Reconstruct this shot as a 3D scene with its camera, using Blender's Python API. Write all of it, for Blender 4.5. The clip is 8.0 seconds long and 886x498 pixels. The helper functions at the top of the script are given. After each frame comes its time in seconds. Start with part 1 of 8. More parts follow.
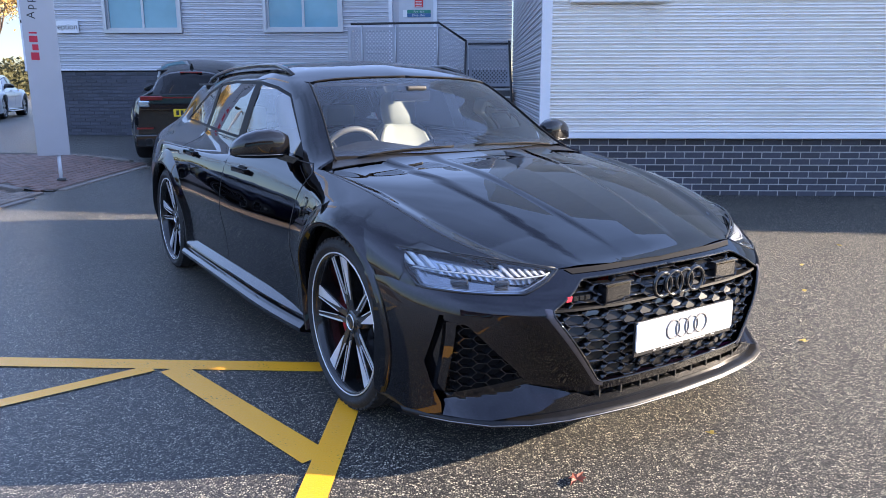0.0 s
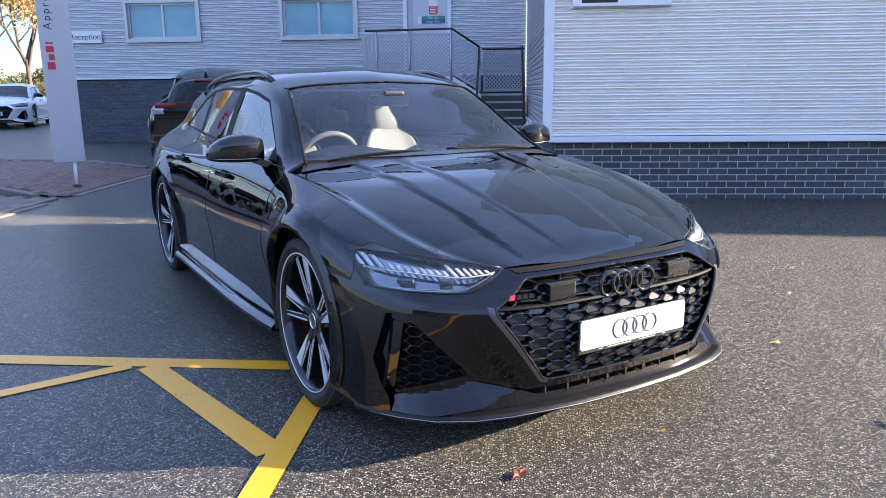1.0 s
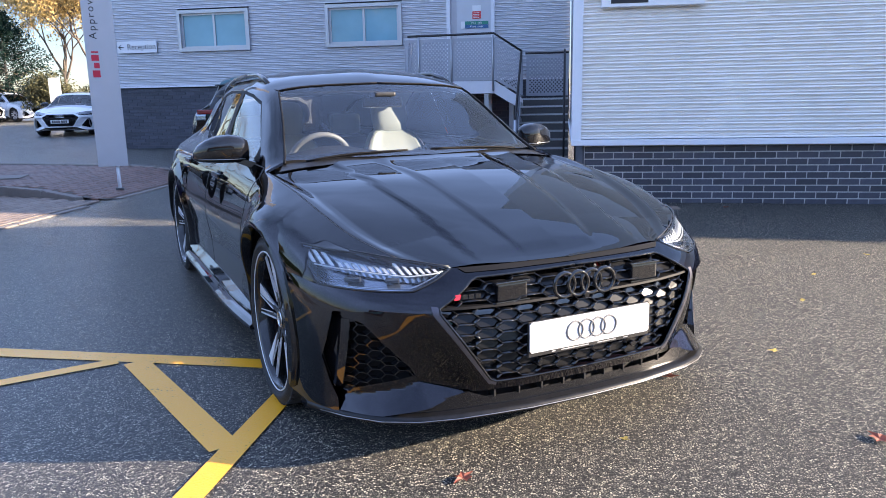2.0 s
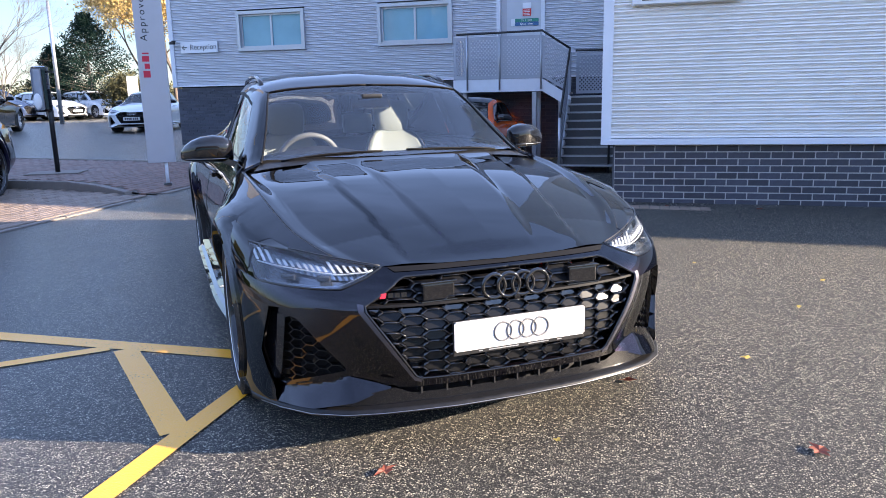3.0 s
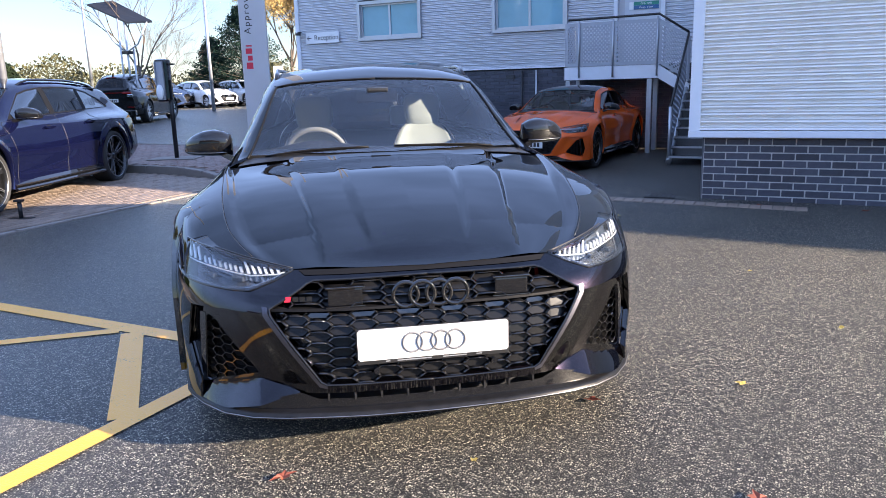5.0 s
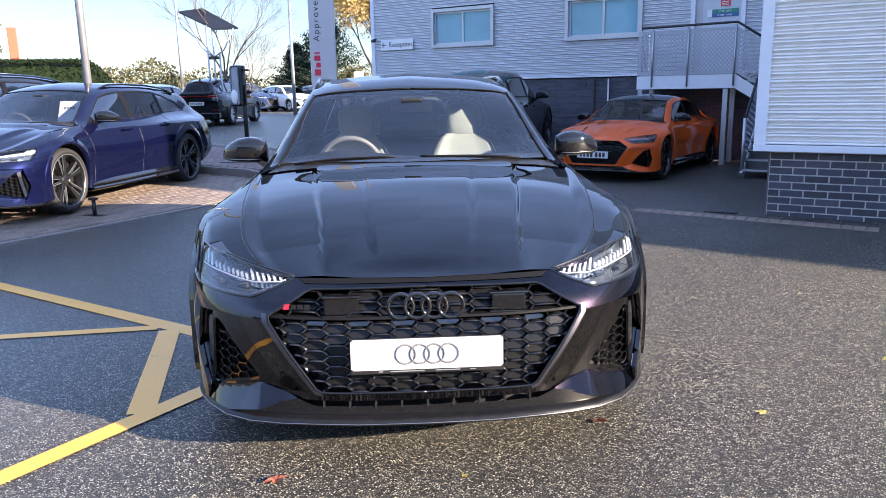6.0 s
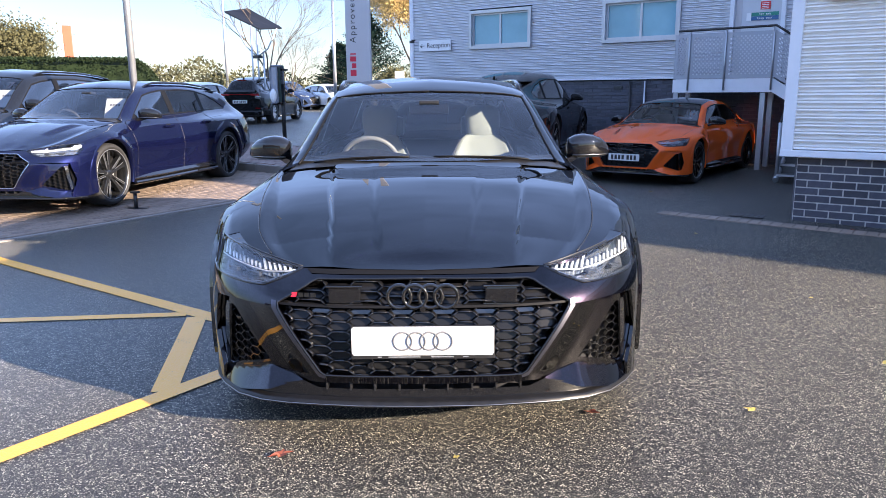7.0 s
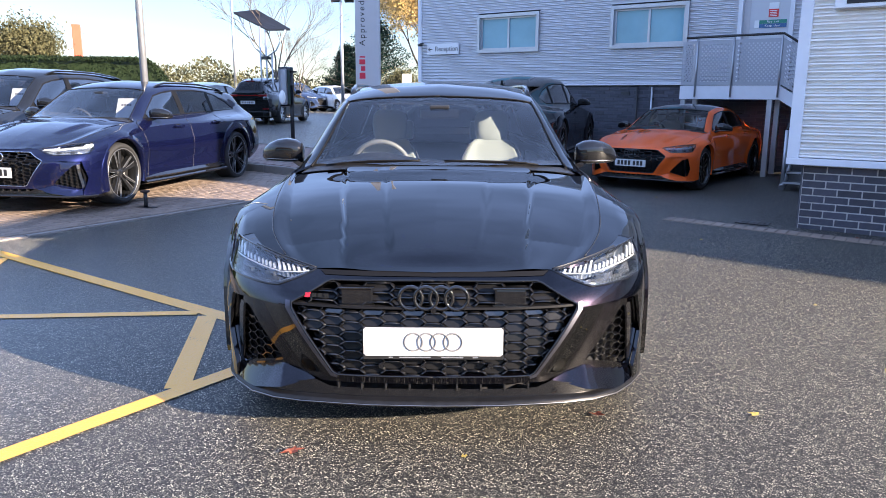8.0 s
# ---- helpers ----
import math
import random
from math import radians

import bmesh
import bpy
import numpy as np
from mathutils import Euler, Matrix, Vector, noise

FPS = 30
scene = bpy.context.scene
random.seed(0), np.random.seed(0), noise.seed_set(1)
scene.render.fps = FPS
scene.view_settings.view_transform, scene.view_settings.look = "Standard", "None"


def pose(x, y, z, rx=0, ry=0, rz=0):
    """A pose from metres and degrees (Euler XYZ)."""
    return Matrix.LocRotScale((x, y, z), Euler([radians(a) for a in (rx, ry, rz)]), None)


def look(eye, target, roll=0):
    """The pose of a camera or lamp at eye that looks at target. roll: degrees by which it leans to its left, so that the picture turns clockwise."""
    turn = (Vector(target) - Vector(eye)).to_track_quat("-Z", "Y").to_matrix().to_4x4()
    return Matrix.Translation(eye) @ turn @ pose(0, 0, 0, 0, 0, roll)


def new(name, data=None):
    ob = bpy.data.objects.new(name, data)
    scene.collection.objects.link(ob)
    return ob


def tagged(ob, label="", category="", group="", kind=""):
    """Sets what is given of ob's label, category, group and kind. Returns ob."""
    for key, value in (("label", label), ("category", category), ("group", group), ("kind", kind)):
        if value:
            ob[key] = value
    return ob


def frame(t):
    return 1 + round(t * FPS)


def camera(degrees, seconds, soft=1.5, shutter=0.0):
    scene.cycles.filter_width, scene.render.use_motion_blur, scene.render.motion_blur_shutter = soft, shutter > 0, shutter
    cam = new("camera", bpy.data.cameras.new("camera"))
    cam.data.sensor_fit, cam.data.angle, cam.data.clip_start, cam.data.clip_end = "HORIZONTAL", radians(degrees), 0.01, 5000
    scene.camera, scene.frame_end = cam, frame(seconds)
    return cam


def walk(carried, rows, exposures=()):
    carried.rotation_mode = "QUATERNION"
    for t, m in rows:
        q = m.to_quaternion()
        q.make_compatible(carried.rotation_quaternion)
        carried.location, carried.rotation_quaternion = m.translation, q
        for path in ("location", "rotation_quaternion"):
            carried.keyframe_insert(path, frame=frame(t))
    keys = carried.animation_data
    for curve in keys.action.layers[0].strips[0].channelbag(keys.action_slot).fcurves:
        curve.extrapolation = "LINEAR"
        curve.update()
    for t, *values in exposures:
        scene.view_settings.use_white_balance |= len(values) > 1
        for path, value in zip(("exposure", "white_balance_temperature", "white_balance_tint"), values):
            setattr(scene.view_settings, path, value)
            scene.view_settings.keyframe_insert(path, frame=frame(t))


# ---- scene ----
cam = camera(61.9, 8.0, 0.8)
PATH = [
    (0, (0.581, 0.012, 1.327), (0.499, 1.961, 0.888), -0.1),
    (0.5, (0.676, 0.001, 1.328), (0.569, 1.952, 0.897), -0.2),
    (1, (0.87, -0.04, 1.32), (0.713, 1.908, 0.896), -0.6),
    (1.5, (1.029, -0.025, 1.303), (0.802, 1.918, 0.888), -0.9),
    (2, (1.259, 0.032, 1.281), (0.941, 1.964, 0.876), -1.1),
    (3.5, (1.955, 0.121, 1.313), (1.367, 1.986, 0.89), -1.4),
    (4, (2.11, 0.272, 1.323), (1.438, 2.105, 0.886), -1.7),
    (4.5, (2.32, 0.373, 1.315), (1.558, 2.168, 0.873), -1.8),
    (6, (2.724, 0.619, 1.34), (1.678, 2.272, 0.924), -1.0),
    (6.5, (2.875, 0.607, 1.348), (1.768, 2.221, 0.934), -0.8),
    (7, (2.95, 0.559, 1.356), (1.815, 2.153, 0.941), -0.4),
    (7.5, (2.95, 0.502, 1.367), (1.805, 2.09, 0.954), -0.0),
    (8, (2.962, 0.497, 1.37), (1.817, 2.085, 0.962), 0.3),
]
walk(cam, [(t, look(eye, target, roll)) for t, eye, target, roll in PATH], [(0, 2.06, 6180, 16), (8, 2.08, 6180, 16)])

# ---- light ----
SUN_EL, SUN_AZ = 17.0, 6.0  # degrees above the horizon; degrees from +x towards +y
world = bpy.data.worlds.new("sky")
scene.world = world
world.use_nodes = True
wn = world.node_tree
wn.nodes.clear()
sky = wn.nodes.new("ShaderNodeTexSky")
sky.sky_type = "NISHITA"
sky.sun_disc = False
sky.sun_elevation = radians(SUN_EL)
sky.sun_rotation = radians(90 - SUN_AZ)
sky.air_density, sky.dust_density, sky.ozone_density = 1.0, 0.15, 2.5
bg = wn.nodes.new("ShaderNodeBackground")
bg.inputs["Strength"].default_value = 1.0
wout = wn.nodes.new("ShaderNodeOutputWorld")
scaled = wn.nodes.new("ShaderNodeVectorMath")
scaled.operation = "SCALE"
scaled.inputs["Scale"].default_value = 0.043
wn.links.new(sky.outputs[0], scaled.inputs[0])
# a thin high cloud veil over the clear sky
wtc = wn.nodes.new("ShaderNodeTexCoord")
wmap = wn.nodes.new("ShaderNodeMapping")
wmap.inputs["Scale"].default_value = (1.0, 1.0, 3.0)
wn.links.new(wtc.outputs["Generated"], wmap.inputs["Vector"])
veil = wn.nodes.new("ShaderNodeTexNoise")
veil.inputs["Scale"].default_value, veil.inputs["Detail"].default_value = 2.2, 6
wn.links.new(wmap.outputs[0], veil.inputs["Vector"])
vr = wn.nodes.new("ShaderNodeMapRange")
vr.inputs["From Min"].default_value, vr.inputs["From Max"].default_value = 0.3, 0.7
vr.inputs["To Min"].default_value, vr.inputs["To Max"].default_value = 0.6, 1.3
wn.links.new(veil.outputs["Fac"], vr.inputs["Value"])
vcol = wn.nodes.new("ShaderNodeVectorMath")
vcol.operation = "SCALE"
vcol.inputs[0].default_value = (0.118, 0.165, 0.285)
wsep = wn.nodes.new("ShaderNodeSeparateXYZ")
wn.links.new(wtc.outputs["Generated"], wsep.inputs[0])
# veil strength by height: dim at the horizon, an added bright fill band above
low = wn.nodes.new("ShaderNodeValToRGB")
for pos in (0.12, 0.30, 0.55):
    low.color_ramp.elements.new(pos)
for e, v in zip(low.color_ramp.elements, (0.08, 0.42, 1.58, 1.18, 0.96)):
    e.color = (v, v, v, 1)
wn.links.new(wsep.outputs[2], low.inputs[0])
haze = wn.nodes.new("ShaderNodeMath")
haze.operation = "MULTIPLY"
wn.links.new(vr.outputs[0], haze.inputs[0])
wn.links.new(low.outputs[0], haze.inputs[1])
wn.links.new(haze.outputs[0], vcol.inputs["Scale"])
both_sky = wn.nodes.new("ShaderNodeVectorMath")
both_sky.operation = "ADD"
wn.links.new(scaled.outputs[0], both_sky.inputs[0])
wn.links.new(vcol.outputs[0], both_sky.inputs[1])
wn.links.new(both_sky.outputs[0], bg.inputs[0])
wn.links.new(bg.outputs[0], wout.inputs[0])
sun_data = bpy.data.lights.new("sun", "SUN")
sun_data.energy, sun_data.angle, sun_data.color = 5.0, radians(0.53), (1.0, 0.83, 0.60)
sun = new("sun", sun_data)
SUN_DIR = Vector((math.cos(radians(SUN_EL)) * math.cos(radians(SUN_AZ)), math.cos(radians(SUN_EL)) * math.sin(radians(SUN_AZ)), math.sin(radians(SUN_EL))))
sun.matrix_world = look(SUN_DIR * 50, (0, 0, 0))


# ---- materials ----
MATS = {}


def material(name, base, rough=0.5, metal=0.0, coat=0.0, spec=0.5, var=0.0, var_scale=20.0, bump=0.0, bump_scale=200.0, trans=0.0, emit=0.0, island=0.0, coat_rough=0.004, ior=1.5):
    """A principled material with two scales of variation."""
    m = bpy.data.materials.new(name)
    m.use_nodes = True
    nt = m.node_tree
    b = nt.nodes["Principled BSDF"]
    b.inputs["Base Color"].default_value = (*base, 1)
    b.inputs["Roughness"].default_value = rough
    b.inputs["Metallic"].default_value = metal
    b.inputs["Coat Weight"].default_value = coat
    b.inputs["Coat Roughness"].default_value = coat_rough
    b.inputs["Specular IOR Level"].default_value = spec
    b.inputs["Transmission Weight"].default_value = trans
    b.inputs["IOR"].default_value = ior
    if emit:
        b.inputs["Emission Color"].default_value = (*base, 1)
        b.inputs["Emission Strength"].default_value = emit
    tc = nt.nodes.new("ShaderNodeTexCoord")
    if var or island:
        n1 = nt.nodes.new("ShaderNodeTexNoise")
        n1.inputs["Scale"].default_value = var_scale
        n1.inputs["Detail"].default_value = 6
        nt.links.new(tc.outputs["Object"], n1.inputs["Vector"])
        n2 = nt.nodes.new("ShaderNodeTexNoise")
        n2.inputs["Scale"].default_value = var_scale * 0.12
        n2.inputs["Detail"].default_value = 3
        nt.links.new(tc.outputs["Object"], n2.inputs["Vector"])
        add = nt.nodes.new("ShaderNodeMath")
        add.operation = "ADD"
        nt.links.new(n1.outputs["Fac"], add.inputs[0])
        nt.links.new(n2.outputs["Fac"], add.inputs[1])
        rng = nt.nodes.new("ShaderNodeMapRange")
        rng.inputs["From Min"].default_value, rng.inputs["From Max"].default_value = 0.6, 1.4
        rng.inputs["To Min"].default_value, rng.inputs["To Max"].default_value = 1 - var, 1 + var
        nt.links.new(add.outputs[0], rng.inputs["Value"])
        mul = nt.nodes.new("ShaderNodeVectorMath")
        mul.operation = "SCALE"
        mul.inputs[0].default_value = base
        scale_out = rng.outputs[0]
        if island:
            oi = nt.nodes.new("ShaderNodeObjectInfo")
            geo = nt.nodes.new("ShaderNodeNewGeometry")
            mx = nt.nodes.new("ShaderNodeMath")
            mx.operation = "ADD"
            nt.links.new(oi.outputs["Random"], mx.inputs[0])
            nt.links.new(geo.outputs["Random Per Island"], mx.inputs[1])
            fr = nt.nodes.new("ShaderNodeMath")
            fr.operation = "FRACT"
            nt.links.new(mx.outputs[0], fr.inputs[0])
            r2 = nt.nodes.new("ShaderNodeMapRange")
            r2.inputs["To Min"].default_value, r2.inputs["To Max"].default_value = 1 - island, 1 + island
            nt.links.new(fr.outputs[0], r2.inputs["Value"])
            m2 = nt.nodes.new("ShaderNodeMath")
            m2.operation = "MULTIPLY"
            nt.links.new(rng.outputs[0], m2.inputs[0])
            nt.links.new(r2.outputs[0], m2.inputs[1])
            scale_out = m2.outputs[0]
        nt.links.new(scale_out, mul.inputs["Scale"])
        nt.links.new(mul.outputs[0], b.inputs["Base Color"])
        rr = nt.nodes.new("ShaderNodeMapRange")
        rr.inputs["From Min"].default_value, rr.inputs["From Max"].default_value = 0.6, 1.4
        rr.inputs["To Min"].default_value, rr.inputs["To Max"].default_value = max(0.02, rough * 0.8), min(1, rough * 1.2)
        nt.links.new(add.outputs[0], rr.inputs["Value"])
        nt.links.new(rr.outputs[0], b.inputs["Roughness"])
    if bump:
        n3 = nt.nodes.new("ShaderNodeTexNoise")
        n3.inputs["Scale"].default_value = bump_scale
        n3.inputs["Detail"].default_value = 4
        nt.links.new(tc.outputs["Object"], n3.inputs["Vector"])
        bp = nt.nodes.new("ShaderNodeBump")
        bp.inputs["Strength"].default_value = bump
        bp.inputs["Distance"].default_value = 0.01
        nt.links.new(n3.outputs["Fac"], bp.inputs["Height"])
        nt.links.new(bp.outputs[0], b.inputs["Normal"])
    MATS[name] = m
    return m


def asphalt_material():
    """Damp coarse tarmac: pale stone chips in dark binder, wet and dry patches."""
    m = bpy.data.materials.new("tarmac")
    m.use_nodes = True
    nt = m.node_tree
    b = nt.nodes["Principled BSDF"]
    tc = nt.nodes.new("ShaderNodeTexCoord")
    warp = nt.nodes.new("ShaderNodeTexNoise")
    warp.inputs["Scale"].default_value, warp.inputs["Detail"].default_value = 130, 2
    nt.links.new(tc.outputs["Object"], warp.inputs["Vector"])
    wm = nt.nodes.new("ShaderNodeVectorMath")
    wm.operation = "MULTIPLY_ADD"
    wm.inputs[1].default_value = (0.008, 0.008, 0.008)
    nt.links.new(warp.outputs["Color"], wm.inputs[0])
    nt.links.new(tc.outputs["Object"], wm.inputs[2])
    chips = nt.nodes.new("ShaderNodeTexVoronoi")
    edge = nt.nodes.new("ShaderNodeTexVoronoi")
    edge.feature = "DISTANCE_TO_EDGE"
    for v in (chips, edge):
        v.inputs["Scale"].default_value = 108
        nt.links.new(wm.outputs[0], v.inputs["Vector"])
    big = nt.nodes.new("ShaderNodeTexNoise")
    big.inputs["Scale"].default_value, big.inputs["Detail"].default_value = 0.55, 5
    nt.links.new(tc.outputs["Object"], big.inputs["Vector"])
    sep = nt.nodes.new("ShaderNodeSeparateColor")
    nt.links.new(chips.outputs["Color"], sep.inputs[0])
    ramp = nt.nodes.new("ShaderNodeValToRGB")
    cr = ramp.color_ramp
    cr.elements[0].position, cr.elements[0].color = 0.0, (0.030, 0.031, 0.028, 1)
    cr.elements[1].position, cr.elements[1].color = 1.0, (0.60, 0.55, 0.42, 1)
    e = cr.elements.new(0.32)
    e.color = (0.105, 0.102, 0.084, 1)
    e = cr.elements.new(0.6)
    e.color = (0.250, 0.238, 0.190, 1)
    nt.links.new(sep.outputs[0], ramp.inputs[0])
    mask = nt.nodes.new("ShaderNodeMapRange")
    mask.interpolation_type = "SMOOTHSTEP"
    mask.inputs["From Min"].default_value, mask.inputs["From Max"].default_value = 0.10, 0.24
    nt.links.new(edge.outputs["Distance"], mask.inputs["Value"])
    mix = nt.nodes.new("ShaderNodeMix")
    mix.data_type = "RGBA"
    mix.inputs["A"].default_value = (0.006, 0.006, 0.007, 1)
    nt.links.new(mask.outputs[0], mix.inputs["Factor"])
    nt.links.new(ramp.outputs[0], mix.inputs["B"])
    tone = nt.nodes.new("ShaderNodeMapRange")
    tone.inputs["From Min"].default_value, tone.inputs["From Max"].default_value = 0.3, 0.7
    tone.inputs["To Min"].default_value, tone.inputs["To Max"].default_value = 0.95, 1.17
    nt.links.new(big.outputs["Fac"], tone.inputs["Value"])
    sc = nt.nodes.new("ShaderNodeVectorMath")
    sc.operation = "SCALE"
    nt.links.new(mix.outputs["Result"], sc.inputs[0])
    nt.links.new(tone.outputs[0], sc.inputs["Scale"])
    nt.links.new(sc.outputs[0], b.inputs["Base Color"])
    # wetter towards the car park, drier in front of the bay
    place = nt.nodes.new("ShaderNodeSeparateXYZ")
    nt.links.new(tc.outputs["Object"], place.inputs[0])
    wet = nt.nodes.new("ShaderNodeMapRange")
    wet.interpolation_type = "SMOOTHSTEP"
    wet.inputs["From Min"].default_value, wet.inputs["From Max"].default_value = -2.5, 1.5
    wet.inputs["To Min"].default_value, wet.inputs["To Max"].default_value = 0.23, 0.52
    nt.links.new(place.outputs[0], wet.inputs["Value"])
    rr = nt.nodes.new("ShaderNodeMath")
    rr.operation = "MULTIPLY_ADD"
    rr.inputs[1].default_value = 0.16
    nt.links.new(big.outputs["Fac"], rr.inputs[0])
    nt.links.new(wet.outputs[0], rr.inputs[2])
    nt.links.new(rr.outputs[0], b.inputs["Roughness"])
    gloss = nt.nodes.new("ShaderNodeMapRange")
    gloss.interpolation_type = "SMOOTHSTEP"
    gloss.inputs["From Min"].default_value, gloss.inputs["From Max"].default_value = -2.5, 1.8
    gloss.inputs["To Min"].default_value, gloss.inputs["To Max"].default_value = 1.0, 0.45
    nt.links.new(place.outputs[0], gloss.inputs["Value"])
    nt.links.new(gloss.outputs[0], b.inputs["Specular IOR Level"])
    hgt = nt.nodes.new("ShaderNodeMath")
    hgt.operation = "MULTIPLY_ADD"
    hgt.inputs[1].default_value = 0.6
    nt.links.new(sep.outputs[1], hgt.inputs[0])
    nt.links.new(mask.outputs[0], hgt.inputs[2])
    bp = nt.nodes.new("ShaderNodeBump")
    bp.inputs["Strength"].default_value = 1.0
    bp.inputs["Distance"].default_value = 0.006
    nt.links.new(hgt.outputs[0], bp.inputs["Height"])
    nt.links.new(bp.outputs[0], b.inputs["Normal"])
    MATS["tarmac"] = m
    return m


def line_paint(name, base, wear):
    """Thermoplastic road paint, worn through to the chips in places."""
    m = bpy.data.materials.new(name)
    m.use_nodes = True
    nt = m.node_tree
    b = nt.nodes["Principled BSDF"]
    tc = nt.nodes.new("ShaderNodeTexCoord")
    n1 = nt.nodes.new("ShaderNodeTexNoise")
    n1.inputs["Scale"].default_value, n1.inputs["Detail"].default_value = 110, 4
    n2 = nt.nodes.new("ShaderNodeTexNoise")
    n2.inputs["Scale"].default_value, n2.inputs["Detail"].default_value = 5, 5
    nt.links.new(tc.outputs["Object"], n1.inputs["Vector"])
    nt.links.new(tc.outputs["Object"], n2.inputs["Vector"])
    a = nt.nodes.new("ShaderNodeMath")
    a.operation = "MULTIPLY_ADD"
    a.inputs[1].default_value = 0.5
    nt.links.new(n2.outputs["Fac"], a.inputs[0])
    nt.links.new(n1.outputs["Fac"], a.inputs[2])
    ramp = nt.nodes.new("ShaderNodeValToRGB")
    ramp.color_ramp.elements[0].position, ramp.color_ramp.elements[0].color = wear, (0.09, 0.08, 0.05, 1)
    ramp.color_ramp.elements[1].position, ramp.color_ramp.elements[1].color = wear + 0.12, (*base, 1)
    nt.links.new(a.outputs[0], ramp.inputs[0])
    nt.links.new(ramp.outputs[0], b.inputs["Base Color"])
    b.inputs["Roughness"].default_value = 0.3
    bp = nt.nodes.new("ShaderNodeBump")
    bp.inputs["Strength"].default_value, bp.inputs["Distance"].default_value = 0.5, 0.003
    nt.links.new(n1.outputs["Fac"], bp.inputs["Height"])
    nt.links.new(bp.outputs[0], b.inputs["Normal"])
    return m


def paint(name, base, flake=0.25, rough=0.35, metal=0.4):
    """Metallic car paint under a clear coat, with fine flakes."""
    m = material(name, base, rough, metal, 1.0, spec=0.0)
    m.node_tree.nodes["Principled BSDF"].inputs["Specular Tint"].default_value = (0.12, 0.12, 0.14, 1)
    m.node_tree.nodes["Principled BSDF"].inputs["Coat IOR"].default_value = 1.5
    nt = m.node_tree
    b = nt.nodes["Principled BSDF"]
    tc = nt.nodes.new("ShaderNodeTexCoord")
    vo = nt.nodes.new("ShaderNodeTexVoronoi")
    vo.inputs["Scale"].default_value = 900
    nt.links.new(tc.outputs["Object"], vo.inputs["Vector"])
    sep = nt.nodes.new("ShaderNodeSeparateColor")
    nt.links.new(vo.outputs["Color"], sep.inputs[0])
    r = nt.nodes.new("ShaderNodeMapRange")
    r.inputs["To Min"].default_value, r.inputs["To Max"].default_value = 1 - flake, 1 + flake
    nt.links.new(sep.outputs[0], r.inputs["Value"])
    sc = nt.nodes.new("ShaderNodeVectorMath")
    sc.operation = "SCALE"
    sc.inputs[0].default_value = base
    nt.links.new(r.outputs[0], sc.inputs["Scale"])
    nt.links.new(sc.outputs[0], b.inputs["Base Color"])
    return m


TARMAC = asphalt_material()
YELLOW = line_paint("yellow_road_paint", (0.90, 0.42, 0.022), 0.47)
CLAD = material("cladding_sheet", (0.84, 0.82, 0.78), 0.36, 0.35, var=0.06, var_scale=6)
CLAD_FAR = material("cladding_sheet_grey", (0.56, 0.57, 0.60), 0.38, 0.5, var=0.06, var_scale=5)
TRIM = material("white_trim", (0.72, 0.74, 0.78), 0.4, var=0.05, var_scale=8)
BRICK = material("blue_brick", (0.052, 0.055, 0.072), 0.45, var=0.25, var_scale=30, bump=0.35, bump_scale=90, island=0.3)
BRICK_FAR = material("dark_brick", (0.06, 0.065, 0.085), 0.6, var=0.2, var_scale=12, bump=0.3, bump_scale=60, island=0.25)
MORTAR = material("mortar", (0.46, 0.45, 0.43), 0.9, var=0.15, var_scale=30, bump=0.4, bump_scale=150)
PAVER = material("red_paver", (0.155, 0.09, 0.07), 0.55, var=0.2, var_scale=25, bump=0.4, bump_scale=120, island=0.22)
PAVER_GREY = material("grey_paver", (0.21, 0.16, 0.125), 0.6, var=0.2, var_scale=25, bump=0.4, bump_scale=120, island=0.2)
JOINT = material("sand_joint", (0.10, 0.085, 0.07), 0.9, var=0.2, var_scale=40)
KERB = material("concrete_kerb", (0.22, 0.195, 0.175), 0.8, var=0.15, var_scale=20, bump=0.3, bump_scale=120)
DARK_STEEL = material("dark_step_steel", (0.085, 0.088, 0.092), 0.5, 0.4, var=0.15, var_scale=20)
STEEL = material("galvanised_steel", (0.45, 0.47, 0.50), 0.4, 0.75, var=0.08, var_scale=15)
PERF = material("grey_panel", (0.36, 0.38, 0.43), 0.45, 0.5, var=0.05, var_scale=10)
BLACK_STEEL = material("black_steel", (0.02, 0.02, 0.022), 0.4, 0.2, var=0.1)
DARK_VOID = material("dark_recess", (0.012, 0.012, 0.014), 0.9, var=0.1)
PAINT = paint("black_purple_paint", (0.0080, 0.0060, 0.0095), 0.9, 0.30, 1.0)
PAINT_BLUE = paint("deep_blue_paint", (0.004, 0.0055, 0.028), 0.3)
PAINT_ORANGE = paint("orange_paint", (0.80, 0.122, 0.016), 0.1)
PAINT_ORANGE.node_tree.nodes["Principled BSDF"].inputs["Metallic"].default_value = 0.1
PAINT_BLACK = paint("black_paint", (0.012, 0.013, 0.015), 0.1)
PAINT_WHITE = paint("white_paint", (0.72, 0.74, 0.76), 0.04)
PAINT_WHITE.node_tree.nodes["Principled BSDF"].inputs["Metallic"].default_value = 0.0
PAINT_NAVY = paint("navy_paint", (0.03, 0.05, 0.11), 0.2)
GLOSS_BLACK = material("gloss_black", (0.006, 0.006, 0.007), 0.025, 0.0, 0.3)
SATIN_BLACK = material("satin_black", (0.014, 0.014, 0.015), 0.42, var=0.1, var_scale=40)
GRILLE = material("black_grille", (0.008, 0.008, 0.009), 0.06, 0.0, 0.6)
GRILLE_BACK = material("grille_back_plate", (0.010, 0.010, 0.011), 0.22, 0.0, 0.0, spec=0.22)
